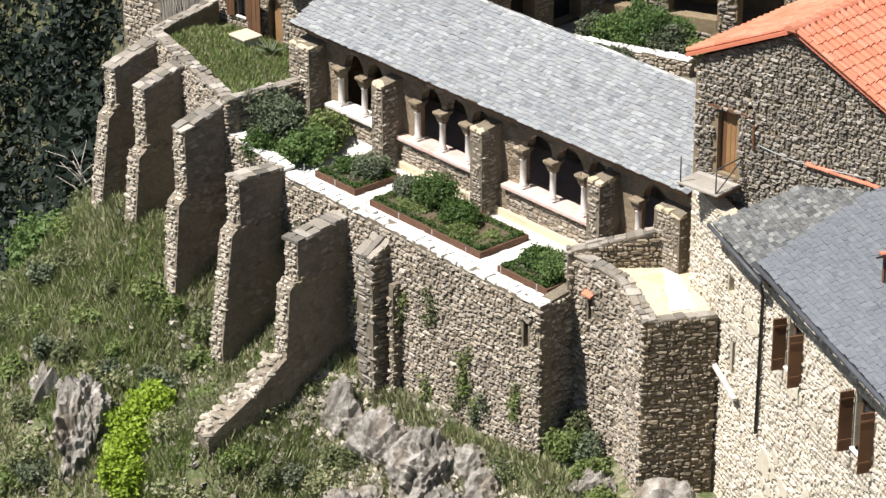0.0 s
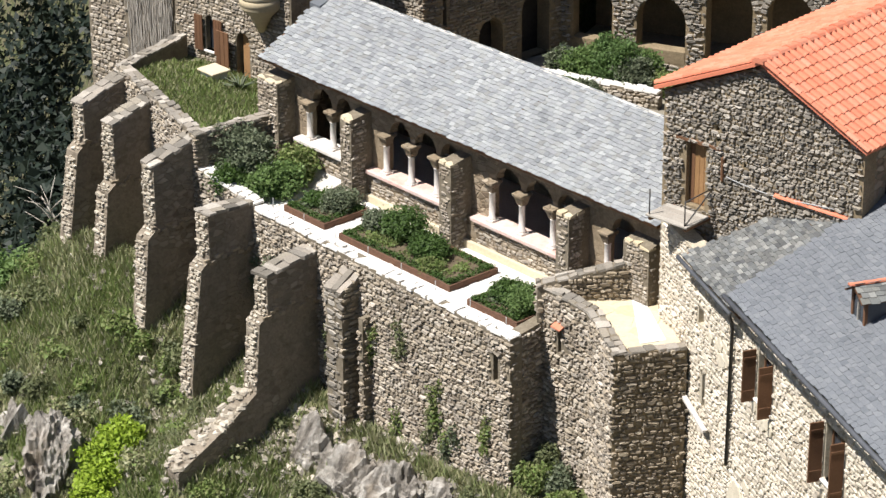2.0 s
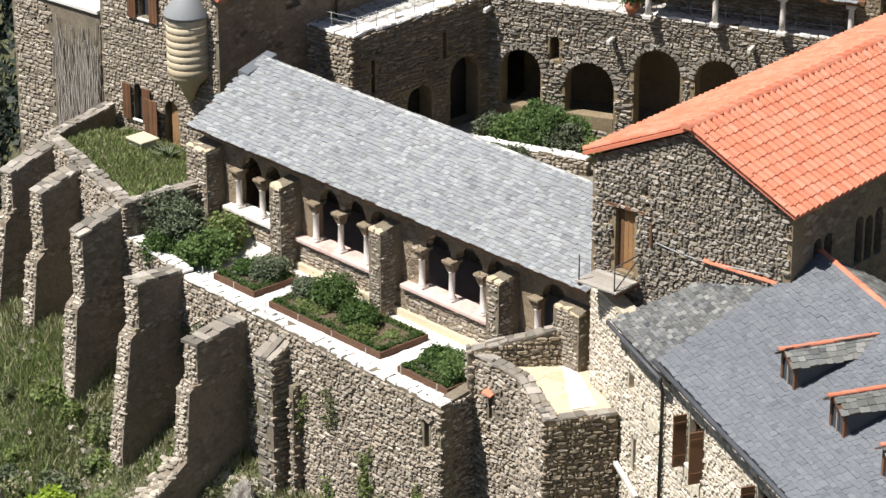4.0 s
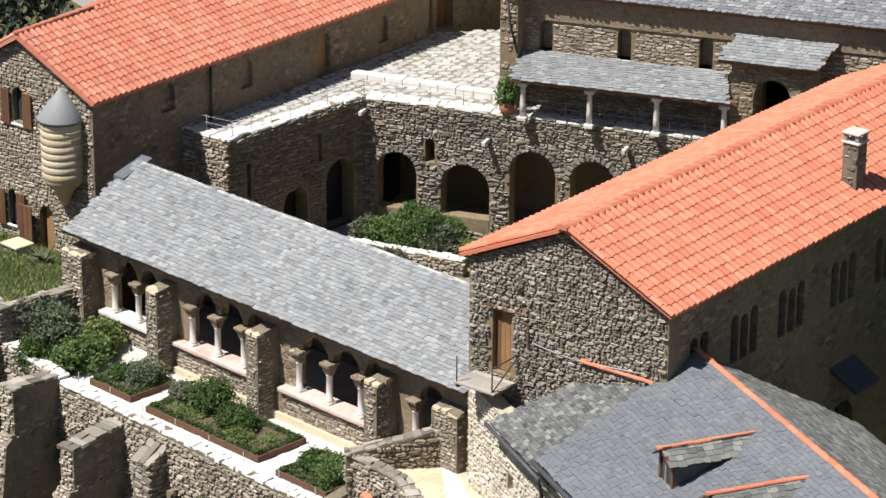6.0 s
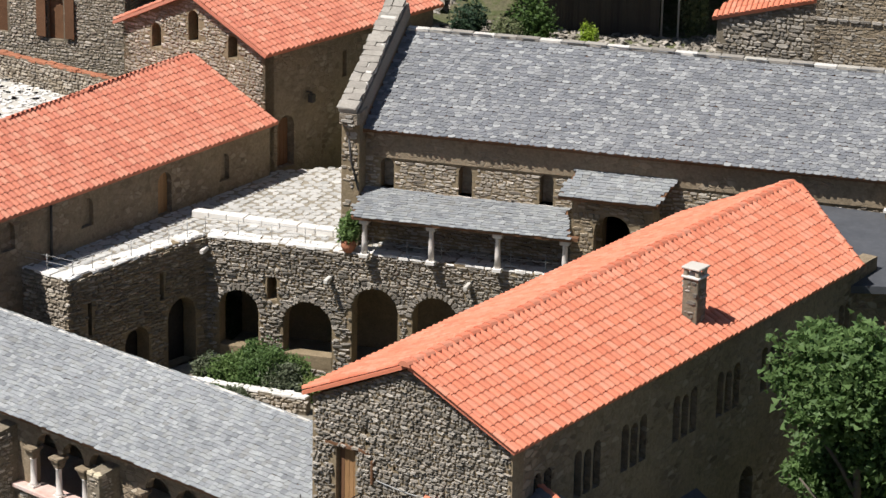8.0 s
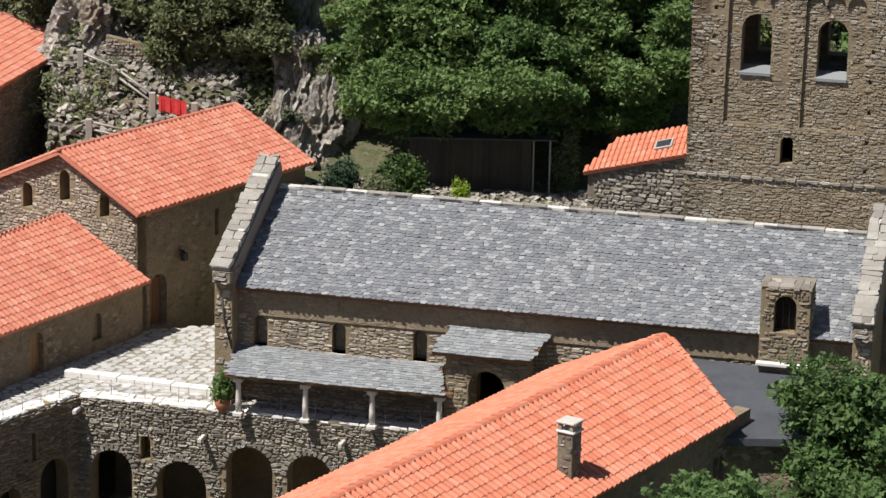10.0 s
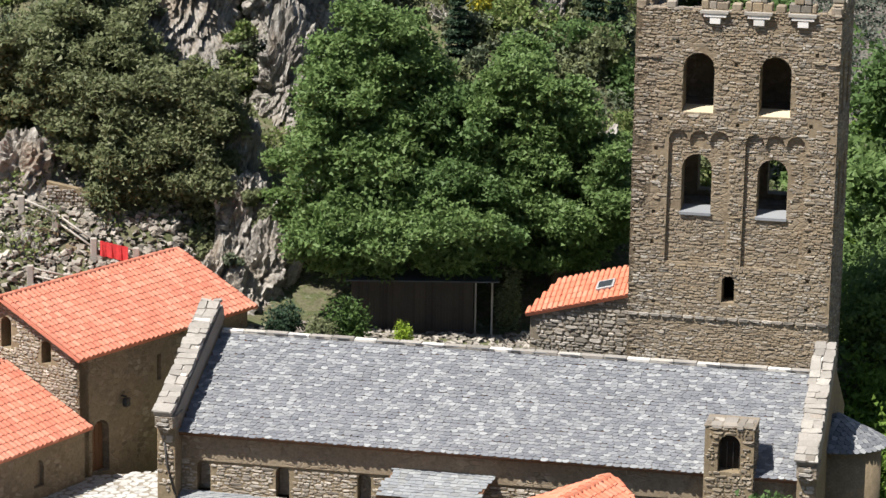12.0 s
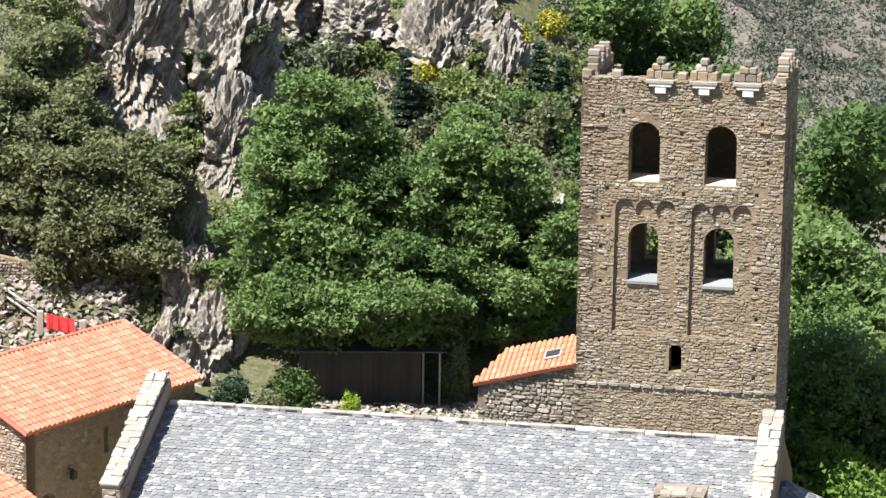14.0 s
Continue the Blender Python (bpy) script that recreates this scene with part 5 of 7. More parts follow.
for c, w, h in na:
    items = []
    for i in range(15):
        a = math.pi * (i + .5) / 15
        r = w / 2 + .13
        items.append((nm @ Matrix.LocRotScale((c + r * math.cos(a), -.01, h - w / 2 + r * math.sin(a)), Euler((0, math.pi / 2 - a, 0)), (.09 * w, .06, .27)), i % 14))
    lay(north, "stone", items, GREYRUB, 15, "voussoirs")
    box("arch_sill", c - w / 2, c + w / 2, .0, .5, .0, .5, DARKMOR, north, m=nm) if c < 5 else None
for s, z in ((4.55, 3.35), (0.05, 3.9), (9.5, 3.7)):
    box("stone_spout", s - .07, s + .07, -.55, 0, z, z + .16, PAVE, north, m=nm)
PLZ = [OC, IC, NE, (14, 96), (-.8, 98), (1, 104.6), (-3.4, 103.9), (-11.9, 92.4), WL]
prism("plaza_body", [(-9.6, 91.8), (-5.6, 96.7), (NE[0], NE[1] + .5), (16, 96.5), (0, 100), (1.5, 105), (-3.3, 104.0), (-11.8, 92.9)], 3.85, 4.38, JOINT, plaza)
flags(plaza, [(-9.6, 91.6), (-5.4, 96.5), (7.5, 92.3), (8, 94), (-.7, 96.9), (1, 104.9), (-3.3, 104.0), (-11.6, 92.9)], 4.37, .42, PLAZA, 300, 15)
# curb between walkway and plaza
kerb = thing("kerb", "long pale stone kerb between walkway and plaza", "kerb", "structure")
mk = frame_at(-6.1, 98.4, math.degrees(math.atan2(96.05 - 98.43, -.4 + 6.08)))
for i in range(9):
    box("kerb_stone", i * .68, i * .68 + .66, 0, .4, 4.35, 4.62 + .01 * (i % 3), PALE, kerb, m=mk, bevel=.02)
rail = thing("railing", "thin grey metal railing along the walkway edge", "railing")
def rail_line(a, b, n):
    a, b = Vector((*a, 4.5)), Vector((*b, 4.5))
    for i in range(n + 1):
        p = a.lerp(b, i / n)
        tube("post", [p, p + Vector((0, 0, .55))], .014, STEEL, rail, 5)
    for h in (.5, .28):
        tube("rail_bar", [a + Vector((0, 0, h)), b + Vector((0, 0, h))], .009, STEEL, rail, 5)
rail_line((-9.6, 91.7), (-5.5, 96.45), 7)
rail_line((-5.5, 96.45), (7.2, 92.3), 11)
rail_line((-11.4, 92.75), (-9.6, 91.7), 2)

# ---------------- church
CF = frame_at(-.58, 96.23, -17.64)
church = thing("church", "Romanesque church with a broad lichened slate roof and pale gable copings", "church")
cw = [arch(1.38, 6.33, .48, 1.08, 8), arch(4.15, 6.33, .48, 1.08, 8), arch(6.99, 6.33, .48, 1.08, 8)]
CL_ = 21.5
slab("south_wall", rect(0, CL_, 3.5, 8.5), cw + [arch(9.55, 4.4, 1.2, 2.0)], 0, .7, DARKMOR, church, m=CF)
rubble(church, CF, rect(0, CL_, 4.4, 7.44), cw + [arch(9.55, 4.4, 1.2, 2.0)], 0, RUBBLE, (.28, .1), .03, 300, 500, .02)
# plain wall strip in darker render, carrying the shadow of the eave
box("cornice", .62, CL_, -.06, -.002, 7.43, 8.4, RENDERED, church, "plain plaster band under the eave, brown for its shade", CF, .02)
for c in (1.38, 4.15, 6.99):
    w = thing("window_2", "narrow round-headed church window set deep in the wall", "window", "structure", "church windows")
    box("recess", c - .22, c + .22, .42, .45, 6.33, 7.4, GREYRENDER, w, m=CF, bevel=0)
    box("window_sill", c - .26, c + .26, -.04, .4, 6.27, 6.33, PAVE, w, m=CF)
RY, CRZ, EY, CEZ = 4.65, 10.75, -.4, 8.47
sl = (CRZ - CEZ) / (RY - EY)
for x0 in (0.0, CL_):
    out = [(-.2, 3.5), (9.6, 3.5), (9.6, 8.4), (RY, CRZ + .35), (-.35, 8.75)]
    slab("gable_wall", out, [], 0, .6, DARKMOR, church, m=CF @ frame_at(x0 + (.6 if x0 == 0 else .6), 0, 90))
    # stepped coping slabs
    ln = math.hypot(RY + 1.0, sl * (RY + 1.0))
    mm = CF @ Matrix.Translation((x0 - .06, -1.0, 9.15)) @ Matrix.Rotation(math.atan(sl), 4, "X")
    r6, y = random.Random(int(x0) + 3), 0.0
    while y < ln - .02:
        w = min(r6.uniform(.2, .42), ln - y)
        box("coping_stone", r6.uniform(-.04, .03), .66 + r6.uniform(-.04, .03), y, y + w - .012, 0, .2 + r6.uniform(-.03, .05), r6.choice((COPE, GREYRUB, COPE, PAVE)), church, "grey-buff weathered coping stone", mm @ Matrix.Rotation(r6.uniform(-.025, .025), 4, "Y"), .035)
        y += w
    coping(church, mm @ Matrix.Translation((.66, 0, .2)) @ Matrix.Rotation(math.pi / 2, 4, "Z"), ln, .02, .02, .66, COPE, 530 + int(x0))
    mm = CF @ Matrix.Translation((x0, -.75, 8.9)) @ Matrix.Rotation(math.atan(sl), 4, "X")
    box("parapet", .0, .62, 0, ln, -.35, .25, GREYRUB, church, m=mm)
    box("kneeler", x0 - .03, x0 + .66, -1.02, .1, 8.72, 9.18, GREYRENDER, church, m=CF, bevel=.05)
    rubble(church, CF @ frame_at(x0 - .03, -1.02, 0), rect(-.05, .74, 8.7, 9.2), [], 0, COPE, (.3, .15), .05, 6, 506)
    box("corner_pier", x0 - .02, x0 + .62, -.75, 0.02, 3.9, 8.75, DARKMOR, church, m=CF)
    rubble(church, CF @ frame_at(x0 - .02, -.75, 0), rect(0, .64, 4.4, 8.7), [], 0, RUBBLE, (.3, .14), .04, 20, 505)
P3 = lambda x, y, z: CF @ Vector((x, y, z))
roof_plane(church, [P3(.6, EY, CEZ), P3(CL_, EY, CEZ), P3(CL_, RY, CRZ), P3(.6, RY, CRZ)], "round_slate", CHSLATE, (.235, .155), .014, 300, 8)
roof_plane(church, [P3(CL_, 9.9, CEZ), P3(.6, 9.9, CEZ), P3(.6, RY, CRZ), P3(CL_, RY, CRZ)], "slate", CHSLATE, (.4, .3), .022, 0, 9)
box("north_wall", 0, CL_, 9, 9.5, 3.5, 8.4, DARKMOR, church, m=CF)
for i in range(26):
    box("ridge_stone", .65 + i * .8, .65 + i * .8 + .785, RY - .13, RY + .15, CRZ - .02, CRZ + .1 + .01 * (i % 3), COPE if i % 3 else PAVE, church, m=CF, bevel=.02)
pipe = tagged(tube("downpipe", [P3(.25, -.8, 8.2), P3(.35, -.82, 7.4), P3(.62, -.8, 6.4)], .035, IRON), "dark bent drainpipe at the church corner", "pipe")
# bell opening that stands on the eave
bell = thing("bell_cote", "small rubble bell opening with a round arch on the church eave", "bell cote")
BM = CF @ Matrix.Translation((18.45, -.62, 8.1))
bo = rect(0, 1.6, -1.0, 2.05)
slab("front_wall", bo, [arch(.8, .55, .72, 1.25, 10)], 0, 1.3, DARKMOR, bell, m=BM)
rubble(bell, BM, bo, [arch(.8, .55, .72, 1.25, 10)], 0, DARKRUB, (.24, .1), .04, 60, 510)
rubble(bell, BM @ frame_at(1.6, 0, 90), rect(0, 1.3, -.2, 2.05), [], 0, DARKRUB, (.24, .1), .04, 10, 511)
# near-black panel added as shade behind the bell arch
box("dark_room", .4, 1.2, .5, .6, .5, 1.9, DARK, bell, m=BM, bevel=0)
box("ledge", -.05, 1.65, -.25, 0, -.55, -.43, PALE, bell, m=BM)
box("cap", -.03, 1.63, -.03, 1.3, 2.05, 2.1, GREYRENDER, bell, m=BM)
coping(bell, BM, 1.6, 2.08, 2.08, .9, GREYRUB, 512)
for i in range(4):
    tube("bar", [BM @ Vector((.5 + .2 * i, .3, .5)), BM @ Vector((.5 + .2 * i, .3, 1.5))], .012, IRON, bell, 5)
# apse roofs and walls east of the church
apse = thing("apse", "rounded apse with a low slate cone roof", "apse")
APM = CF @ Matrix.Translation((22.3, 4.5, 2.0))
lathe("apse_wall", [(1.5, 0), (1.5, 6.6)], DARKMOR, apse, APM, 24)
lathe("apse_roof", [p for k in range(9) for p in ((1.72 - .185 * k, 6.52 + .1 * k), (1.72 - .185 * k, 6.56 + .1 * k))] + [(.04, 7.5)], CHSLATE, apse, APM, 24)
items = []
for k in range(9):
    r, n = 1.66 - .185 * k, max(5, int((1.66 - .185 * k) * 28))
    for i in range(n):
        a = 2 * math.pi * (i + .5 * (k % 2)) / n
        items.append((APM @ Matrix.Rotation(a, 4, "Z") @ Matrix.Translation((r, 0, 6.6 + .1 * k)) @ Matrix.Rotation(math.radians(90), 4, "Z") @ Matrix.Rotation(math.radians(26), 4, "X") @ Matrix.Diagonal((.21, .19, .014, 1)), i % 12))
lay(apse, "round_slate", items, CHSLATE, 30, "slate_covering")
terr = thing("flat_roof", "dark zinc roof between the church and dormitory", "roof")
prism("roof_sheet", [(13.2, 88.3), (14.7, 84.3), (21.5, 84.0), (20.2, 89.3), (14.5, 91.4)], 6.75, [7.25, 7.0, 6.95, 7.3, 7.35], ZINC, terr)
prism("wall", [(13.6, 88.1), (15.0, 84.6), (21.2, 84.3), (20.0, 89.0), (14.6, 91.0)], -2, 6.75, RENDERED, terr)
# portico along the south wall
port = thing("portico", "slate lean-to porch on slim stone columns", "portico")
PF = frame_at(-.01, 94.1, -17.2)
for k, x in enumerate((0.0, 2.34, 4.65, 6.95)):
    cm = PF @ Matrix.Translation((x, 0, 4.42))
    box("column_base", -.16, .16, -.16, .16, 0, .14, PALE, port, m=cm)
    lathe("column", [(.11, .14), (.1, .6), (.085, 1.15), (.12, 1.2)], MARBLE, port, cm, 12)
    box("capital", -.17, .17, -.15, .15, 1.2, 1.36, PALE, port, m=cm, bevel=.03)
box("beam", -.35, 7.4, -.1, .12, 5.78, 5.92, WOOD, port, m=PF, bevel=.01)
roof_plane(port, [PF @ Vector((-.4, -.3, 5.9)), PF @ Vector((7.2, -.3, 5.9)), P3(7.75, -.02, 6.3), P3(.55, -.02, 6.3)], "slate", SLATE, (.24, .16), .016, 160, 12, body=.09)
porch = thing("porch", "church porch with an arch under a small slate roof", "porch")
slab("front_wall", rect(8.15, 10.9, 4.3, 7.15), [arch(9.55, 4.4, 1.25, 2.15)], -1.1, -.7, DARKMOR, porch, m=CF)
rubble(porch, CF, rect(8.15, 10.9, 4.3, 7.1), [arch(9.55, 4.4, 1.25, 2.15)], -1.1, DARKRUB, (.3, .13), .04, 40, 520)
slab("side_wall", rect(-.7, 0, 4.3, 7.3), [], 0, .3, DARKMOR, porch, m=CF @ frame_at(10.9, 0, 90))
slab("side_wall", rect(-.7, 0, 4.3, 7.3), [], 0, .3, DARKMOR, porch, m=CF @ frame_at(8.45, 0, 90))
roof_plane(porch, [P3(7.75, -1.45, 7.15), P3(11.1, -1.45, 7.15), P3(11.45, -.02, 7.7), P3(8.05, -.02, 7.7)], "slate", SLATE, (.24, .16), .016, 90, 13)
pot = thing("plant_pot", "leafy plant in a round pot beside the portico", "plant pot")
pp = (-.55, 94.7, 4.4)
lathe("pot", [(.16, 0), (.27, .22), (.25, .42), (.21, .45)], TERRACOTTA, pot, Matrix.Translation(pp), 14)
leaf_cloud("leaves", [(pp[0], pp[1], pp[2] + .75, .35, .35, .4), (pp[0] + .1, pp[1], pp[2] + 1.1, .25, .25, .3)], 1800, .12, TREE, pot, 3)

# ---------------- long low house with the turret
LF = frame_at(-13.82, 89.13, 54.2)       # x along the side wall, y into the house
LH = thing("long_house", "long stone house with a weathered clay-tile roof", "building")
lw = [arch(3.55, 5.2, .7, 1.0, 8), arch(7.5, 5.02, .62, 1.02, 8), arch(11.6, 4.42, .75, 1.55, 8), arch(14.95, 4.85, .55, 1.0, 8)]
slab("side_wall", rect(0, 17.6, -2, 6.55), lw, 0, .5, RENDERED, LH, m=LF)
GM = frame_at(-18.3, 92.38, -36)          # gable wall, x from its outer corner towards the side wall
gl = 5.53
gout = [(0, -4), (gl, -4), (gl, 6.55), (gl - 2.8, 8.1), (0, 6.7)]
gh = [arch(gl - 3.4, 5.05, .5, 1.2, 8), arch(gl - 3.85, 1.35, .42, 1.25, 8), arch(gl - 2.3, .6, .62, 1.75, 8)]
slab("gable_wall", gout, gh, 0, .5, MORTAR, LH, m=GM)
rubble(LH, GM, gout, gh, 0, RUBBLE, (.22, .11), .045, 250, 600)
box("end_wall", 17.1, 17.6, .5, 5.4, -2, 6.5, RENDERED, LH, m=LF)
# black filler block for the unlit inside of the long house
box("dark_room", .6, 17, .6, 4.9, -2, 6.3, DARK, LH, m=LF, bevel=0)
Lp = lambda x, y, z: LF @ Vector((x, y, z))
roof_plane(LH, [Lp(-.25, -.3, 6.5), Lp(17.75, -.3, 6.45), Lp(17.75, 3.6, 8.35), Lp(-.25, 3.1, 8.15)], "tile", TILERED, (.26, .34), .1, 300, 14, base_mat=TILERED)
roof_plane(LH, [Lp(17.75, 7, 6.5), Lp(-.25, 6, 6.5), Lp(-.25, 3.1, 8.15), Lp(17.75, 3.6, 8.35)], "tile", TILERED, (.26, .34), .1, 0, 15, base_mat=TILERED)
lay(LH, "tile", [(LF @ Matrix.LocRotScale((i * .42, 3.12 + .012 * i, 8.2 + .0045 * i), Euler((0, 0, radians(-90))), (.26, .44, .09)), 0) for i in range(42)], TILERED, 42)
tube("downpipe", [Lp(5.55, -.12, 6.4), Lp(5.55, -.1, 4.3)], .05, IRON, LH, 6)
dr = thing("door_2", "tan plank door under a round arch on the walkway", "door", "structure")
for i in range(4):
    box("plank", 11.25 + .18 * i, 11.25 + .18 * i + .172, .2, .25, 4.42, 5.95, OAK, dr, m=LF, bevel=.006)
for c, z0, w, h in ((3.55, 5.2, .7, 1.0), (7.5, 5.02, .62, 1.02), (14.95, 4.85, .55, 1.0)):
    w_ = thing("window_3", "blind round-headed window recess in the rendered wall", "window", "structure", "long house windows")
    box("recess", c - w / 2, c + w / 2, .18, .3, z0, z0 + h, RENDERED, w_, m=LF, bevel=0)
tp = GM @ Vector((gl - 1.15, -.25, 0))
tur = thing("turret", "round corbelled stone turret with a conical slate roof", "turret")
lathe("turret_body", [(.1, 2.75), (.36, 3.3), (.68, 3.62), (.7, 3.66), (.7, 5.75)], SAND, tur, Matrix.Translation((tp.x, tp.y, 0)), 20)
for k in range(8):
    lathe("stone_band", [(.702, 3.75 + .24 * k), (.715, 3.76 + .24 * k), (.715, 3.96 + .24 * k), (.702, 3.97 + .24 * k)], SAND, tur, Matrix.Translation((tp.x, tp.y, 0)), 20)
lathe("turret_roof", [(.8, 5.72), (.8, 5.78), (.4, 6.3), (.04, 6.75)], SLATE, tur, Matrix.Translation((tp.x, tp.y, 0)), 16)
for c, z0, z1, w in ((gl - 3.4, 5.0, 6.2, .5), (gl - 3.85, 1.35, 2.6, .42)):
    w_ = thing("window_4", "round-headed window with open brown board shutters", "window", "structure", "gable windows")
    box("pane", c - w / 2, c + w / 2, .2, .22, z0, z1, GLASS, w_, m=GM, bevel=0)
    box("window_sill", c - w / 2 - .06, c + w / 2 + .06, -.08, .2, z0 - .08, z0, PALE, w_, m=GM)
    for sx in (-1, 1):
        for i in range(3):
            x = c + sx * (w / 2 + .06 + .13 * i)
            box("shutter_board", min(x, x + sx * .125), max(x, x + sx * .125), -.12, -.075, z0 - .05, z1 - .05, WOOD, w_, m=GM, bevel=.006)
dd = thing("door_3", "arched doorway with an open brown plank door leaf", "door", "structure")
for i in range(3):
    box("plank", gl - 3.3 + .2 * i, gl - 3.3 + .2 * i + .19, -.3, -.25, .6, 2.3, WOOD, dd, m=GM, bevel=.006)
box("glazed_leaf", gl - 2.5, gl - 2.05, .2, .25, .6, 2.25, OAK, dd, m=GM)
for i in range(2):
    box("step", gl - 2.8, gl - 1.7, -.4 - .3 * i, -.0 - .3 * i, .3 - .17 * i, .55 - .17 * i, PALE, dd, m=GM)
# lower stretch left of the gable
lowb = thing("stick_wall", "grey lattice of bundled sticks over a low stone building", "building")
LM = frame_at(-20.6, 94.2, -36)
slab("wall", rect(-1.6, 2.75, -6, 4.6), [], 0, 1.2, MORTAR, lowb, m=LM)
rubble(lowb, LM, rect(-1.6, .4, -6, 4.5), [], 0, RUBBLE, (.27, .13), .05, 100, 610)
rng = random.Random(3)
sticks_v = bmesh.new()
for i in range(260):
    x = rng.uniform(.45, 2.7)
    z0 = rng.uniform(-.5, 2.6)
    h = rng.uniform(.8, 1.8)
    a = Matrix.LocRotScale((x, -.06 - rng.uniform(0, .06), z0 + h / 2), Euler((rng.uniform(-.04, .04), rng.uniform(-.12, .12), 0)), (.022, .022, h))
    bmesh.ops.create_cube(sticks_v, size=1, matrix=a)
part("sticks", sticks_v, GREYWOOD, lowb, "bundled grey sticks", LM)
box("ledge", -1.6, 2.75, -.1, 1.3, 4.6, 4.75, PALE, lowb, m=LM)

# ---------------- tall house with the round-headed windows
HF = frame_at(-3.69, 103.55, -39.2) @ Matrix.Translation((-7.1, 0, 0))
TH = thing("tall_house", "two-storey rubble house with a clay-tile roof and arched windows", "building")
tg = [(0, 2), (7.1, 2), (7.1, 8.95), (3.55, 10.6), (0, 9.0)]
th = [arch(1.7, 8.25, .48, .95, 8), arch(3.57, 8.8, .5, 1.2, 8), arch(5.52, 8.5, .46, .88, 8)]
slab("gable_wall", tg, th, 0, .5, DARKMOR, TH, m=HF)
rubble(TH, HF, tg, th, 0, RUBBLE, (.25, .1), .035, 250, 700, .02)
HS = HF @ frame_at(7.1, 0, 90)
hs = [arch(1.15, 4.4, .95, 2.0, 8), rect(4.4, 4.65, 7.2, 8.2)]
slab("side_wall", rect(0, 9.9, 2, 8.95), hs, 0, .5, RENDERED, TH, m=HS)
slab("far_side_wall", rect(-9.9, 0, 2, 8.95), [], 0, .5, RENDERED, TH, m=HF @ frame_at(0, 0, -90))
box("end_wall", .5, 6.6, 9.4, 9.9, 2, 8.95, RENDERED, TH, m=HF)
# black filler block for the unlit inside of the tall house
box("dark_room", .6, 6.5, .6, 9.3, 4, 8.8, DARK, TH, m=HF, bevel=0)
Hp = lambda x, y, z: HF @ Vector((x, y, z))
roof_plane(TH, [Hp(7.4, -.3, 9.0), Hp(7.4, 10.2, 9.0), Hp(3.55, 10.2, 10.75), Hp(3.55, -.3, 10.75)], "tile", TILERED, (.26, .34), .1, 250, 16, base_mat=TILERED)
roof_plane(TH, [Hp(-.3, 10.2, 9.0), Hp(-.3, -.3, 9.0), Hp(3.55, -.3, 10.75), Hp(3.55, 10.2, 10.75)], "tile", TILERED, (.26, .34), .1, 60, 17, base_mat=TILERED)
lay(TH, "tile", [(HF @ Matrix.LocRotScale((3.55, -.1 + i * .42, 10.78), Euler((0, 0, 0)), (.28, .44, .1)), 0) for i in range(24)], TILERED, 24)
d4 = thing("door_4", "dark plank door in a round arch of the tall house", "door", "structure")
for i in range(4):
    box("plank", .72 + .22 * i, .72 + .22 * i + .21, .3, .35, 4.4, 6.2, WOOD, d4, m=HS, bevel=.006)
lamp = thing("wall_lantern", "small black wall lantern above the arched door", "lantern")
box("bracket", 2.3, 2.36, -.25, 0, 7.05, 7.1, IRON, lamp, m=HS, bevel=.005)
box("lantern_body", 2.22, 2.44, -.36, -.14, 6.7, 7.02, IRON, lamp, m=HS)
st = thing("steps", "worn stone steps beside the church corner", "steps")
for i in range(4):
    box("step", -2.2 + .0 * i, -.1, 7.0 + .35 * i, 7.4 + .35 * i, 4.38, 4.55 + .17 * i, PALE, st, m=CF, bevel=.02)
mast = tagged(tube("pole", [P3(-1.4, 7.3, 4.9), P3(-1.5, 7.3, 7.2)], .03, STEEL), "slim grey pole by the steps", "pole")

# ---------------- house and yard behind, upper left
UB = thing("rear_house", "rubble rear house with brown shutters and a clay-tile roof", "building")
UF = frame_at(-16, 115.6, -20)
UC = UF @ Vector((6.83, 0, 0))
RF = frame_at(UC.x, UC.y, 73.6)
uh = [arch(1.3, 6.7, .75, 2.0), arch(3.8, 6.6, .7, 1.9)]
slab("wall", rect(-3, 6.83, 2, 11.3), uh, 0, .5, MORTAR, UB, m=UF)
rubble(UB, UF, rect(-3, 6.83, 5, 11.3), uh, 0, RUBBLE, (.2, .1), .03, 100, 720)
# side wall in darker stone than the facade, standing for its shade
slab("wall", rect(.3, 8.7, 2, 11.45), [], 0, .5, DARKMOR, UB, m=RF)
rubble(UB, RF, rect(0, 8.7, 6, 11.45), [arch(7.9, 8.3, .5, 1.0, 8)], 0, DARKRUB, (.3, .13), .04, 60, 740)
slab("wall", rect(-9, 0, 2, 11.45), [], 0, .5, MORTAR, UB, m=RF @ frame_at(8.7, 0, -90) @ Matrix.Rotation(radians(180), 4, "Z") @ Matrix.Translation((9, -.5, 0)))
roof_plane(UB, [RF @ Vector(p_) for p_ in ((-.3, -.3, 11.5), (9, -.3, 11.5), (9, 5, 13.1), (-.3, 5, 13.1))], "tile", TILERED, (.26, .34), .1, 100, 18, base_mat=TILERED)
for c in (1.3, 3.8):
    box("door_leaf", c - .35, c + .35, .2, .26, 6.6, 8.6, WOOD, UB, m=UF)
for x in (3.0, 4.25):
    box("shutter", x, x + .42, -.12, -.07, 6.7, 8.4, WOOD, UB, m=UF)
yw = thing("yard_wall", "low rubble yard wall with a brick-red coping", "wall")
wall_between(yw, (-15.6, 113.9), (-9.4, 108.9), 3, 6.35, 6.35, .35, MORTAR, RUBBLE, singles=60, seed=730, m0=ID, cope=TERRACOTTA)
yard2 = thing("rear_yard", "sunlit rear yard of pale cobbles", "pavement", "structure")
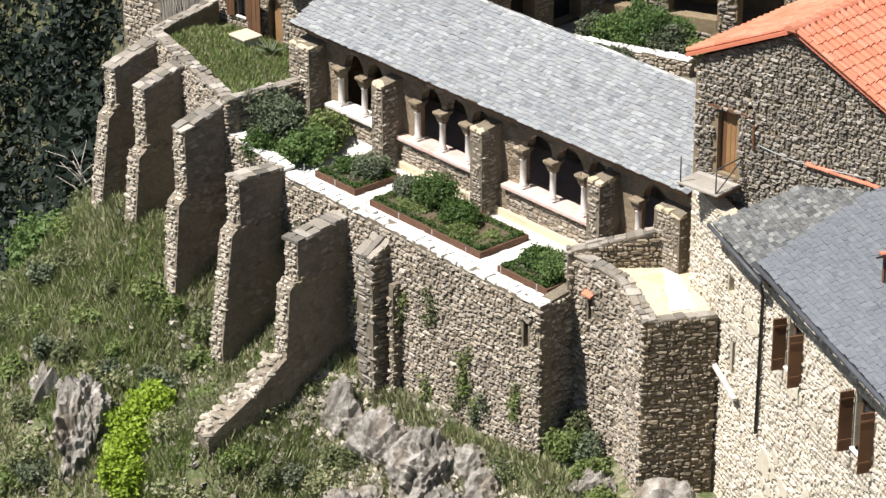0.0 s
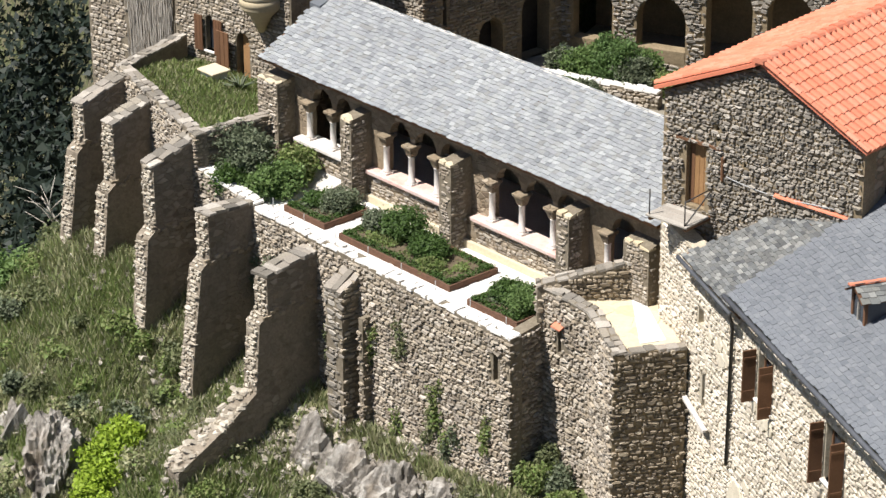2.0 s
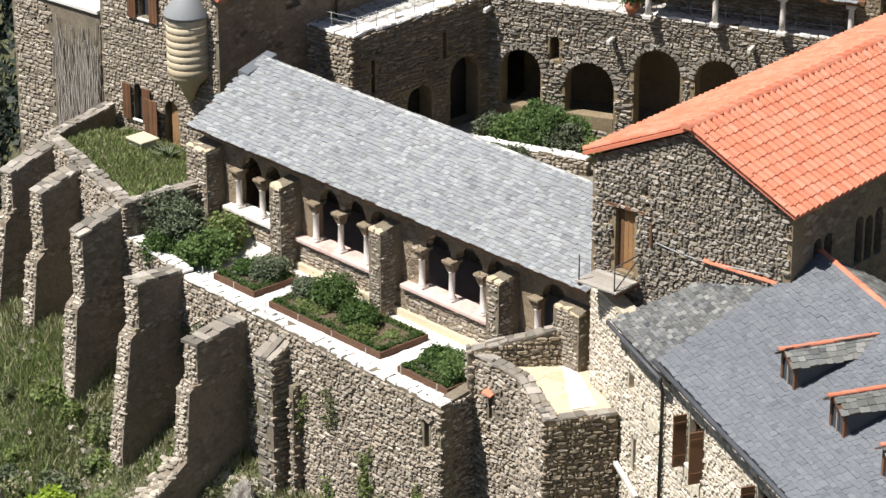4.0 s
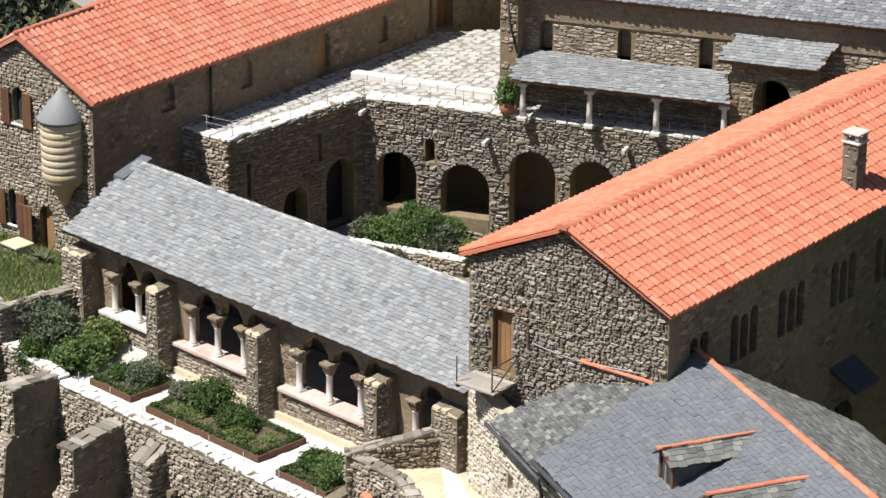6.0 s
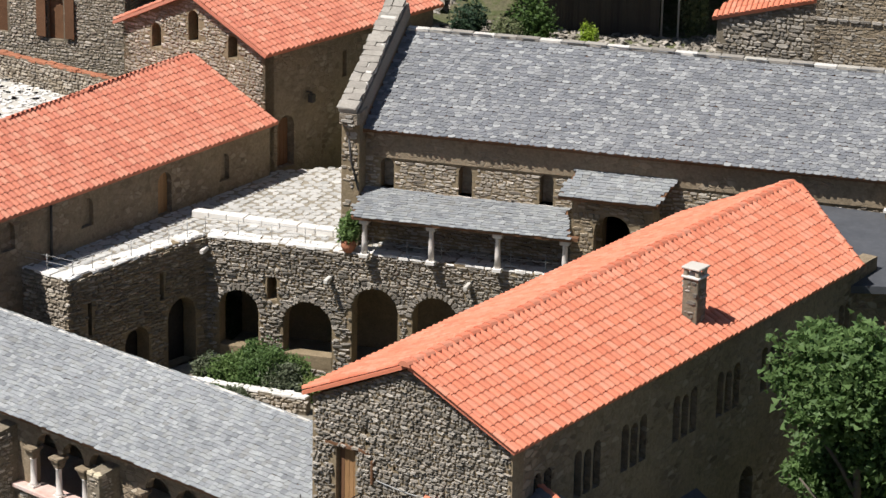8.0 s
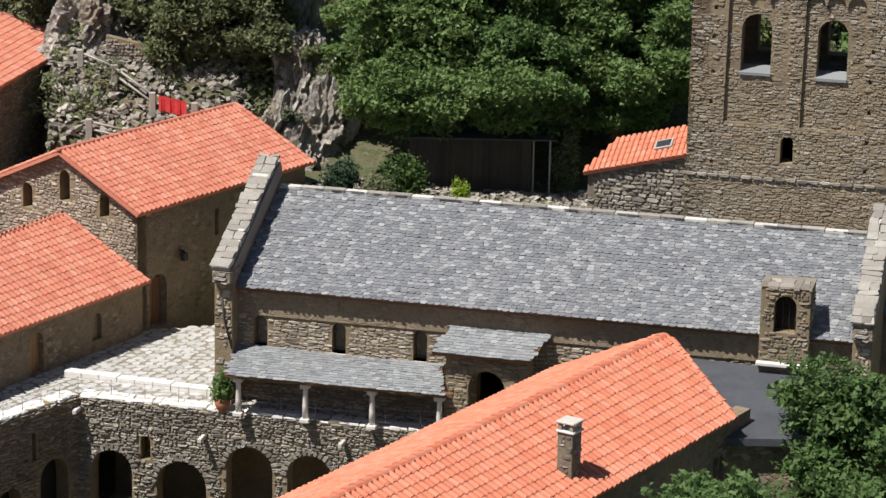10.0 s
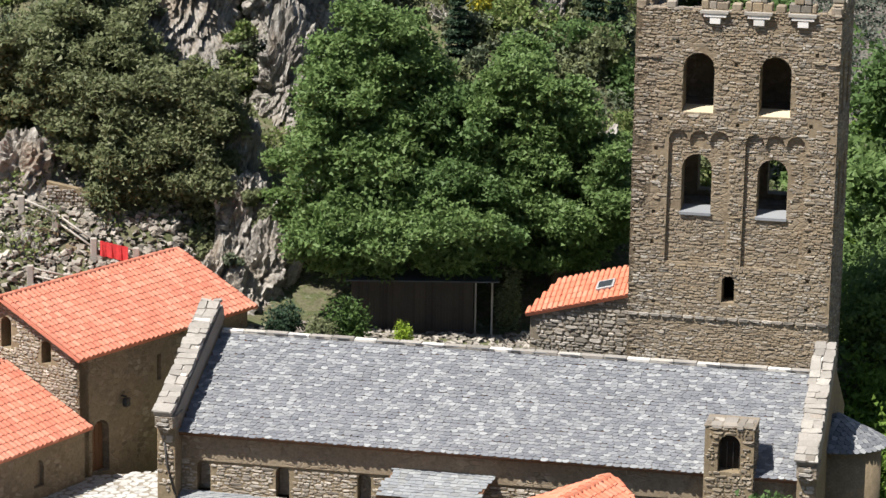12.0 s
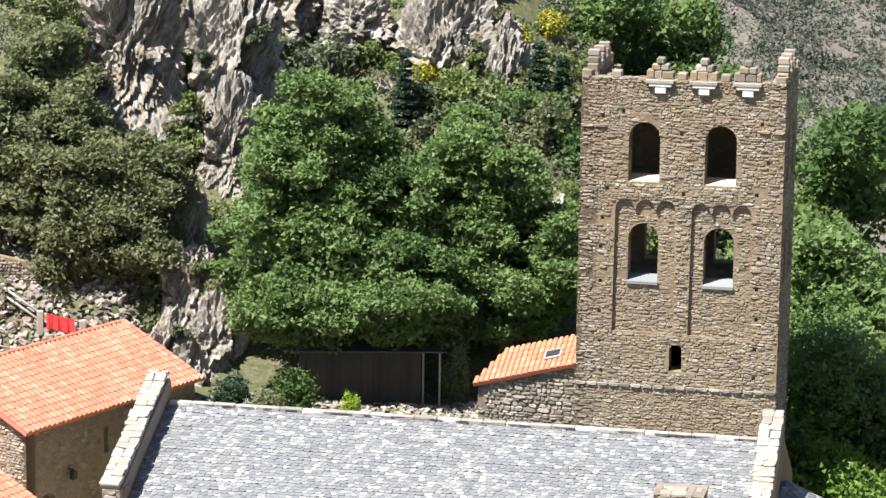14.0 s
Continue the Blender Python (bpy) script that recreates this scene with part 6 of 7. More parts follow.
prism("yard_floor", [(-18, 112), (-14.5, 106.5), (-9.8, 108), (-9.5, 109), (-15.6, 114)], 3, 5.3, PAVE, yard2)
items = []
rng = random.Random(44)
for i in range(900):
    x, y = rng.uniform(-18, -9), rng.uniform(106, 114)
    if inside((x, y), [(-18, 112), (-14.5, 106.5), (-9.8, 108), (-9.5, 109), (-15.6, 114)]):
        s = rng.uniform(.25, .5)
        items.append((Matrix.LocRotScale((x, y, 5.312), Euler((0, 0, rng.uniform(0, 6))), (s, s * .7, .03)), rng.randrange(10)))
lay(yard2, "flagstone", items, PALE, 80, "cobbles")
# ---------------- garden shed behind the ridge
shed = thing("shed", "long low shed clad in dark slats under a tin roof", "shed")
SF = frame_at(6.65, 112.0, -4)
for i in range(40):
    box("slat", i * .12, i * .12 + .117, 0, .05, 7.6, 9.85, DARKWOOD, shed, m=SF, bevel=.006)
for x in (4.85, 5.5):
    box("post", x, x + .08, .1, .18, 7.6, 9.95, GREYWOOD, shed, m=SF, bevel=.01)
# dark grey sheet, so the overhanging tree's shade is in its colour
prism("tin_roof", [(-.2, -.3), (5.8, -.3), (5.8, 2.4), (-.2, 2.4)], [9.85, 9.85, 10.2, 10.2], [9.9, 9.9, 10.25, 10.25], ZINC, shed, m=SF)
box("back_wall", 0, 4.8, 2.1, 2.2, 7.6, 10, WOOD, shed, m=SF)

# ---------------- annexe against the tower
TF = frame_at(16.19, 102.77, -17.6)
lean = thing("lean_to", "rubble outbuilding against the tower with an orange tile roof and skylight", "building")
mL = frame_at(13.0, 105.9, -24)
slab("wall", [(0, 5.5), (4.2, 5.5), (4.2, 11.15), (0, 9.95)], [], 0, .5, MORTAR, lean, m=mL)
rubble(lean, mL, [(0, 6.5), (4.2, 6.5), (4.2, 11.1), (0, 9.9)], [], 0, GREYRUB, (.32, .14), .06, 120, 750)
m_, _ = roof_plane(lean, [mL @ Vector(p) for p in ((-.15, -.2, 9.98), (4.2, -.2, 11.2), (4.4, 1.7, 12.0), (.6, 1.8, 10.85))], "tile", TILE, (.22, .42), .05, 80, 19, base_mat=TILE)
box("back_wall", .6, 4.2, 1.5, 1.8, 5.5, 10.6, MORTAR, lean, m=mL)
box("skylight_frame", 2.75, 3.45, .6, 1.15, .05, .14, STEEL, lean, m=m_, bevel=.01)
box("skylight_pane", 2.82, 3.38, .67, 1.08, .12, .15, GLASS, lean, m=m_, bevel=0)

# ---------------- bell tower
tower = thing("bell_tower", "square Romanesque bell tower of coursed rubble with blind arches and battlements", "tower")
TW, TD, TT = 7.28, 4.9, 21.79
tw = [arch(2.3, 18.28, 1.12, 2.16, 12), arch(5.03, 18.25, 1.12, 2.16, 12), arch(2.33, 14.62, 1.08, 2.14, 12), arch(5.05, 14.58, 1.08, 2.12, 12), arch(3.62, 11.4, .46, .99, 8)]
face = rect(0, TW, 4, TT)
def lesene(x0, x1, z0, z1):
    pts = [(x0, z0), (x1, z0)]
    w = (x1 - x0) / 3
    for k in (2, 1, 0):
        for i in range(7):
            a = math.pi * i / 6
            pts.append((x0 + w * (k + .5) + w * .46 * math.cos(a), z1 - .36 + .36 * math.sin(a)))
    return pts
HOLES = [(.78, 20.61), (1.52, 20.8), (.61, 19.17), (1.0, 18.0), (.85, 16.92), (3.62, 20.06), (6.46, 20.53), (6.73, 19.15), (6.35, 17.99), (3.75, 17.9), (.81, 15.86), (.84, 14.6), (.81, 13.49), (.84, 12.34), (.93, 11.3), (6.51, 16.8), (6.51, 15.69), (6.46, 14.58), (6.48, 13.47), (6.46, 12.37), (6.45, 11.32)]
PUTLOGS = [rect(x - .065, x + .065, z - .075, z + .075) for x, z in HOLES]
blind = [lesene(1.28, 3.5, 12.8, 17.65), lesene(4.03, 6.22, 12.75, 17.6)]
slab("front_skin", face, blind + tw[:2] + tw[4:] + PUTLOGS, -.14, 0, TOWERMOR, tower, m=TF)
slab("front_wall", face, tw, 0, .75, TOWERMOR, tower, m=TF)
rubble(tower, TF, face, blind + tw[:2] + tw[4:] + PUTLOGS, -.14, TOWERRUB, (.25, .085), .032, 300, 800, .012, .8, .36)
for b in blind:
    rubble(tower, TF, b, tw, 0, TOWERRUB, (.25, .085), .028, 40, 801, .012, .7, .26)
SIDE_OPENINGS = [arch(c, z, .9, 2.0) for z in (14.6, 18.28) for c in (1.5, 3.5)]
for nm_, fr in (("east_wall", TF @ frame_at(TW, -.14, 90)), ("west_wall", TF @ frame_at(0, TD, -90)), ("back_wall", TF @ frame_at(TW, TD, 180))):
    wide = TW if nm_ == "back_wall" else TD + .14
    slab(nm_, rect(.0 if nm_ != "east_wall" else .15, wide, 4, 20.6 if nm_ == "back_wall" else TT), [arch(2.3, 14.6, 1.1, 2.1), arch(4.9, 14.6, 1.1, 2.1)] if nm_ == "back_wall" else SIDE_OPENINGS, 0, .7, TOWERMOR, tower, m=fr)
rubble(tower, TF @ frame_at(TW, -.14, 90), rect(0, TD, 4, TT), SIDE_OPENINGS, 0, TOWERRUB, (.3, .1), .025, 20, 802)
for z in (14.2, 17.9, 20.5):
    box("floor_slab", .7, TW - .7, .7, TD - .7, z, z + .2, GREYRENDER, tower, m=TF, bevel=0)
for c, z, mt in ((2.3, 18.28, SAND), (5.03, 18.25, SAND), (2.33, 14.62, SLATE), (5.05, 14.58, SLATE)):
    prism("window_sill", [(c - .56, -.1), (c + .56, -.1), (c + .56, .75), (c - .56, .75)], z - .08, [z + .02, z + .02, z + .16, z + .16], mt, tower, m=TF)
# stepped merlons, slabs between them
def merlons(fr, wide, centres, slabs, n):
    r5 = random.Random(n)
    box("parapet", 0, wide, 0, .4, 20.9, 21.1, TOWERMOR, tower, m=fr, bevel=.02)
    rubble(tower, fr, rect(0, wide, 20.8, 21.16), [], 0, TOWERRUB, (.25, .1), .04, 8, 820 + n)
    coping(tower, fr, wide, 21.1, 21.1, .4, TOWERRUB, 830 + n)
    for c in centres:
        for w, z0, z1 in ((.98, 21.12, 21.42), (.62, 21.42, 21.66), (.3, 21.66, 21.9)):
            a, b_ = max(c - w / 2, 0), min(c + w / 2, wide)
            while b_ - a > .12:
                e = min(b_, a + r5.uniform(.26, .42))
                e = b_ if b_ - e < .14 else e
                box("merlon_stone", a, e - .008, r5.uniform(-.02, .02), .42, z0, z1 + r5.uniform(-.03, .02), r5.choice((TOWERRUB, TOWERRUB, GREYRUB)), tower, m=fr, bevel=.035)
                a = e
        if slabs:
            box("gutter_slab", c - .5, c + .5, -.2, .1, 20.98, 21.1, COPE, tower, m=fr, bevel=.01)
            box("gutter_slab", c - .38, c + .42, -.17, .1, 20.86, 20.98, PALE, tower, m=fr, bevel=.01)
            box("gutter_spout", c - .16, c + .22, -.15, .1, 20.62, 20.86, PALE, tower, m=fr, bevel=.01)
    for c in (.19, 1.25, *[(a + b_) / 2 for a, b_ in zip(centres, centres[1:])], wide - .19):
        box("merlon_block", c - .17, c + .17, -.03, .4, 21.1, 21.36, TOWERRUB, tower, m=fr, bevel=.035)


merlons(TF @ Matrix.Translation((0, -.14, .89)), TW, (2.8, 4.35, 5.9), True, 1)
merlons(TF @ frame_at(TW, -.14, 90, .89), TD, (1.1, 2.3, 3.5), False, 2)
merlons(TF @ frame_at(0, TD, -90, .89), TD, (1.1, 2.3, 3.5), False, 3)
items = []
for k in range(15):
    w = TW / 15
    if 1 < k < 13:
        continue
    items.append((TF @ Matrix.LocRotScale((w * (k + .5), -.15, 20.25 + .02 * (k % 2)), Euler((0, 0, 0)), (w * .98, .09, .1)), k % 14))
lay(tower, "stone", items, DARKRUB, 15, "string_course")
lay(tower, "stone", [(TF @ Matrix.LocRotScale((TW / 18 * (k + .5), -.15, 10.8), Euler((0, 0, 0)), (TW / 18, .09, .12)), k % 14) for k in range(18)], GREYRUB, 18, "string_course")

# ---------------- rocks, shrubs and trees
HILL = [(.25, 128.0, 19.6, 2.1, 2.2, 4.8, 1), (4.75, 127.6, 19.4, 1.75, 2.2, 4.4, 2), (4.4, 124.2, 15.4, 1.2, 1.7, 3.2, 3), (2.7, 119.4, 12.6, .9, 1.4, 2.4, 16), (2.5, 116.8, 11.0, 1.15, 1.2, 2.1, 4), (3.4, 115.2, 9.3, 1.2, 1.0, 1.7, 6), (1.5, 114.8, 9.2, .9, .9, 1.4, 17), (2.4, 114.2, 8.6, 1.0, .8, 1.2, 5),
        (10.6, 132, 20.5, 1.5, 1.5, 1.3, 7), (14.3, 131, 18.6, 2.3, 2.2, 3.7, 8), (16.7, 130.2, 17.0, 1.4, 1.8, 2.8, 9), (12.4, 130.6, 16.8, 1.5, 1.6, 2.0, 12), (17.9, 119.6, 12.6, 1.1, 1.3, 1.5, 10), (-6.4, 119.2, 12.9, 1.4, 1.3, 1.5, 11), (-5.2, 119.4, 13.0, 1.0, 1.0, 1.2, 18), (7.6, 133, 21.0, 1.7, 1.5, 1.6, 14), (-3.0, 116.6, 10.6, .7, .6, .8, 19), (-6.0, 115.6, 10.0, .8, .6, .9, 20)]
for x, y, z, sx, sy, sz, s in HILL:
    rock("grey fractured schist outcrop on the hillside", x, y, z, sx, sy, sz, s, 20 * s, 6 if s < 4 or s in (8, 9) else 5, 1.25, group="hill rocks")
for k, (u, v, z, sx, sy, sz) in enumerate([(10.2, -4.4, -6.6, 1.3, 1.1, 1.5), (11.9, -4.6, -6.3, 1.2, 1.1, 1.6), (8.9, -4.3, -6.7, .9, .8, 1.1), (13.2, -5.2, -7.2, 1.4, 1.1, 1.5), (10.8, -6.2, -7.8, 1.5, 1.2, 1.2), (7.6, -3.9, -6.6, .7, .6, .9), (5.0, -11.5, -9.6, 1.1, .9, 1.7), (1.0, -9.3, -8.3, 1.0, 1.0, 2.7), (-1.1, -9.2, -8.7, 1.2, 1.0, 2.3), (18.5, -4.4, -6.2, 1.6, 1.2, 1.3), (20.5, -3.2, -4.6, 1.2, 1.0, 1.4), (3.0, -9.0, -7.9, .7, .6, .7), (-3.0, -9.4, -9.0, 1.3, 1.0, 2.3), (2.6, -9.4, -9.0, .7, .7, 1.2), (7.9, -4.5, -6.3, .8, .7, 1.5), (14.2, -4.1, -5.9, 1.0, .8, 1.2), (12.9, -3.9, -5.8, .8, .7, 1.0), (17.2, -3.1, -5.0, .8, .6, .8)]):
    p = cl(u, v, z)
    rock("grey schist boulder bedded in the slope", p.x, p.y, p.z, sx, sy, sz, 20 + k, 33 * k, 5 if k < 8 else 4, .8, name="boulder", group="slope boulders", long=1.5)
rng = random.Random(93)
for k, (x, y, z, r) in enumerate([(2.6, 125.6, 17.6, .5), (2.4, 125.4, 16.4, .6), (1.0, 126.0, 15.6, .7), (3.3, 125.2, 19.6, .35), (5.6, 125.4, 20.6, .4), (5.3, 124.6, 17.6, .45), (-.9, 126.2, 18.6, .3), (13.3, 129.0, 17.2, .4), (15.6, 129.0, 19.2, .35), (11.4, 130.4, 19.2, .6), (12.2, 129.6, 18.4, .5), (16.4, 128.6, 16.2, .5), (3.4, 115.4, 11.6, .5), (2.9, 116.0, 12.3, .35), (2.0, 114.0, 10.2, .3)]):
    tagged(leaf_cloud("rock_plant", [(x + rng.uniform(-r, r), y + rng.uniform(-.3, .3), z + rng.uniform(-r, r) * .7, r * .6, r * .6, r * .45) for _ in range(5)], 1500, .13, rng.choice((OAKL, LAV, GRASS)), None, 840 + k), "grey-green tuft rooted in a cleft of the crag", "plant", "plants on the crags")


def grove(label, lumps, trunk, count, leaf, mat, seed, rad=(.65, 1.25)):
    """A wide tree: limbs from one foot to lumps spread over the given centres and radii."""
    rng = random.Random(seed)
    t = thing("tree", label, "tree")
    x, y, z = trunk
    blobs = []
    for cx, cy, cz, rx, ry, rz, n in lumps:
        tube("limb", [(x, y, z), (x * .5 + cx * .5, y * .5 + cy * .5, z * .45 + cz * .55), (cx, cy, cz)], .16, BARK, t, 6, taper=.3)
        for _ in range(int(n * 4.6)):
            d = Vector((rng.gauss(0, 1), rng.gauss(0, 1), rng.gauss(0, 1))).normalized() * rng.uniform(.45, 1.12)
            s = rng.uniform(*rad) * .62
            blobs.append((cx + d.x * rx, cy + d.y * ry, cz + d.z * rz, s * 1.15, s * 1.15, s * .8))
    tube("trunk", [(x, y, z - .6), (x + .1, y, z + 1.5), (x, y + .2, z + 4)], .3, BARK, t, 8, taper=.5)
    leaf_cloud("crown", blobs, count, leaf, mat, t, seed, shell=.45, flat=.35, sprays=46, gather=.17)
    return t


grove("great broad-leaved tree behind the church", [(6.0, 114.2, 13.6, 2.5, 2.0, 3.6, 14), (7.5, 115.0, 16.7, 2.4, 2.0, 3.6, 14), (8.29, 113.30, 12.68, 2.6, 2.0, 2.8, 12), (6.9, 112.2, 11.6, 2.5, 1.4, 1.5, 9), (10.12, 111.20, 11.73, 2.6, 1.2, 1.0, 8)], (7.6, 115.2, 8.0), 140000, .19, TREE, 1)
grove("broad-leaved tree in the middle of the grove", [(9.6, 115.6, 16.2, 1.8, 1.6, 2.2, 9), (11.19, 115.00, 14.40, 2.4, 2.0, 3.0, 12), (10.99, 113.40, 12.10, 2.6, 1.8, 2.2, 10)], (11.4, 115.2, 8.0), 76000, .19, TREE2, 2)
grove("broad-leaved tree beside the tower", [(14.0, 115.0, 15.8, 2.3, 2.0, 3.2, 13), (15.04, 113.80, 12.48, 2.6, 2.0, 2.4, 12), (16.60, 115.30, 12.86, 1.6, 1.6, 2.2, 7)], (15.0, 115.2, 8.0), 104000, .19, TREE, 3)
grove("dark holm oak on the rocky slope", [(-3.2, 118.3, 14.6, 1.9, 1.5, 2.2, 11), (-1.6, 118.8, 15.4, 2.1, 1.6, 2.4, 12), (.4, 118.2, 15.0, 1.7, 1.5, 2.4, 10), (-.9, 117.6, 13.2, 2.2, 1.4, 1.7, 10), (.9, 117.4, 12.9, 1.2, 1.2, 1.5, 6), (-2.4, 117.6, 13.0, 1.4, 1.2, 1.3, 6), (-2.7, 120.6, 17.4, 1.5, 1.4, 1.8, 8), (-4.6, 119.6, 16.4, 1.4, 1.4, 1.9, 7)], (-.9, 118.6, 11.6), 140000, .19, OAKL, 4, (.5, .95))
grove("dark holm oak above the house", [(-5.6, 121, 17.2, 2.4, 2, 2.6, 10), (-7.8, 122, 15.5, 2.4, 2, 2.4, 8), (-3.6, 124, 19, 1.8, 1.6, 2.4, 8), (-3.4, 126.5, 19.6, 1.2, 1.4, 2.4, 6)], (-6, 122, 13.6), 56000, .22, OAKL, 5, (.6, 1.1))
def conifer(label, x, y, z, height, spread, seed):
    """A fir: a straight stem with drooping whorls that shorten to a point."""
    rng = random.Random(seed)
    t = thing("tree", label, "tree", group="firs on the crest")
    tube("trunk", [(x, y, z - .4), (x, y, z + height * .5), (x, y, z + height)], .12, BARK, t, 7, taper=.1)
    blobs = []
    for k in range(15):
        f = k / 15
        for i in range(7):
            a = i * .9 + k * 1.7 + rng.uniform(-.2, .2)
            r = spread * (1 - f) * rng.uniform(.75, 1.1)
            for e in (.4, .75, 1.0):
                blobs.append((x + math.cos(a) * r * e, y + math.sin(a) * r * e, z + height * (.1 + .9 * f) - r * e * .3, .2, .2, .1))
    leaf_cloud("crown", blobs, 13000, .15, FIR, t, seed, flat=.4)


conifer("dark pointed fir in front of the pale crag", 12.1, 126.6, 13.4, 6.6, 1.0, 6)
conifer("dark fir at the foot of the crest", 18.2, 128, 13.6, 6.6, 1.3, 61)
conifer("dark fir half behind the tower", 19.4, 129, 13.2, 6.2, 1.3, 62)
tree("leafy tree in front of the side wall", 14.1, 75.4, -2.0, 10.8, 2.9, 40000, .2, TREE2, 7, .22, 20, .15)
tree("leafy tree below the apse", 19.0, 83.5, -2, 11.0, 3.4, 40000, .2, TREE2, 8, .22, 20, .15)
for k, (x, y, z, h, s) in enumerate([(30, 128, -4, 16, 5), (35, 138, -4, 17, 5.5), (29, 142, 0, 17, 5), (38, 126, -6, 15, 5), (24, 150, 9, 12, 5), (19, 148, 15, 8, 4), (28, 116, -5, 15, 4.5), (33, 112, -7, 14, 4.5), (27, 107, -5, 11, 3.5), (31, 121, -4, 17, 4.0), (27.5, 122, -4, 14, 3.0), (32, 133, -2, 18.5, 4.5)]):
    tree("sunlit woodland tree beyond the tower", x, y, z, h, s, 17000, .32, (TREE, SPRING, TREE2)[k % 3], 40 + k, .25, 16, .1, group="wood beyond the tower")
rng = random.Random(91)
for k in range(22):
    x, y = rng.uniform(24.5, 34), rng.uniform(99, 115)
    shrub("leafy undergrowth on the bank below the tower", x, y, ground_h(x, y) - .3, rng.uniform(1.6, 2.6), rng.uniform(2.6, 5.0), 5200, .2, rng.choice((TREE, SPRING, TREE2, TREE)), 620 + k, group="undergrowth below the tower")
for k, (x, y, z, h, s) in enumerate([(20.5, 138, 9, 12, 3.0), (23.5, 140, 8, 13.4, 3.3), (26.8, 139, 7, 13.6, 3.2), (18.3, 141, 12, 9.6, 2.6), (25, 146, 8, 13, 3.4)]):
    tree("fresh green tree on the crest behind the tower", x, y, z, h, s, 15000, .3, (TREE, TREE2, TREE)[k % 3], 60 + k, .22, 18, .1, group="crest trees")
rng = random.Random(12)
bushes = {}
for k in range(190):
    x, y = (rng.uniform(-13, 25), rng.uniform(121, 153)) if k < 150 else (rng.uniform(9.5, 20), rng.uniform(119, 129.5))
    r, h = (rng.uniform(.8, 1.8), rng.uniform(.9, 2.1)) if k < 150 else (rng.uniform(.6, 1.3), rng.uniform(.8, 1.6))
    z = ground_h(x, y) - .2
    mt = rng.choice((OAKL, LAV, OAKL, GRASS, TREE2))
    bushes.setdefault(mt.name, (mt, []))[1].extend((x + rng.uniform(-.5, .5) * r, y + rng.uniform(-.5, .5) * r, z + h * rng.uniform(.3, .75), r * rng.uniform(.4, .65), r * rng.uniform(.4, .65), h * rng.uniform(.3, .45)) for _ in range(7))
for nm_, (mt, blobs) in sorted(bushes.items()):
    tagged(leaf_cloud("hillside_bushes", blobs, len(blobs) * 190, .21, mt, None, len(blobs), sprays=16, gather=.16), "scrubby grey-green bushes scattered over the hillside", "bushes", kind="stuff")
for k, (x, y) in enumerate([(10.5, 131), (17.8, 131.5), (19.5, 134), (13.2, 129), (-3.0, 121)]):
    shrub("yellow flowering broom bush on the hill", x, y, ground_h(x, y), .9, 1.2, 1800, .14, BROOM, 300 + k, group="broom bushes")
for k in range(60):
    u, v = -7.5 - 20 * rng.random() ** 1.4, rng.uniform(-12, 12)
    p = cl(u, v)
    # bushes beyond u -12 take the near-black leaf in place of shade
    shrub("bush on the ravine side, near-black for shade farther out", p.x, p.y, ground_h(p.x, p.y) - .4, rng.uniform(.9, 2.0), rng.uniform(1.0, 2.6), 3400, .17, rng.choice((OAKL, OAKL, HEDGE, TREE, LAV)) if u > -12 else GLOOM, 330 + k, group="ravine bushes")
blobs = []
for k in range(900):
    u, v = rng.uniform(-85, -14), rng.uniform(-10, 45)
    p = cl(u, v)
    if p.x > -21:
        continue
    s = rng.uniform(1.6, 3.4)
    blobs.append((p.x, p.y, ground_h(p.x, p.y) + s * .5, s, s, s * .8))
# leaf colour stands in for the shadow lying over the ravine
tagged(leaf_cloud("ravine_wood", blobs, 150000, .5, GLOOM, None, 77), "ravine wood beyond the terrace, near-black to stand for shade", "wood", kind="stuff")
blobs = []
for k in range(520):
    x, y = rng.uniform(-34, 62), rng.uniform(149, 330)
    if x < 14 and y < 153:
        continue
    s = rng.uniform(1.4, 3.0)
    blobs.append((x, y, ground_h(x, y) + s * .3, s, s, s * .75))
tagged(leaf_cloud("crest_wood", blobs, 100000, .52, OAKL, None, 79), "mixed oak wood behind the rocky crest", "wood", kind="stuff")
from mathutils.bvhtree import BVHTree
gm = bpy.data.objects["ground"].data
land = BVHTree.FromPolygons([v.co for v in gm.vertices], [tuple(f.vertices) for f in gm.polygons])
blobs = []
for k in range(8000):
    a = rng.uniform(.185, .275) if k % 6 else rng.uniform(-.16, .14)
    d = 372 + 330 * rng.random() ** 1.2
    x, y = d * math.sin(a), d * math.cos(a)
    if noise.noise(Vector((x * .09, y * .09, 1))) < -.42:
        continue
    s = rng.uniform(.5, 1.9)
    blobs.append((x, y, land.ray_cast(Vector((x, y, 900)), Vector((0, 0, -1)))[0].z + s * .3, s, s, s * .7))
tagged(leaf_cloud("far_wood", blobs, 190000, .5, FARWOOD, None, 78), "scattered woodland on the far mountainside, greyed for haze", "wood", kind="stuff")
for k in range(9):
    u, v = 3.1 + rng.uniform(-.6, .6) + .35 * (k - 4) * .5, -9.3 + rng.uniform(-.5, .5) - .3 * (k - 4)
    p = cl(u, v)
    shrub("bright lime-green euphorbia bush on the slope", p.x, p.y, ground_h(p.x, p.y) - .2, .75, 1.3, 4200, .13, LIME, 360 + k, group="lime bushes")
for k in range(110):
    u, v = rng.uniform(-9, 14), rng.uniform(-13, -4.6)
    p = cl(u, v)
    shrub("low mixed scrub on the dry slope", p.x, p.y, ground_h(p.x, p.y) - .15, rng.uniform(.35, .9), rng.uniform(.4, .8), 1100, .12, rng.choice((GRASS, DRYGRASS, OAKL, LAV)), 380 + k, group="slope scrub")
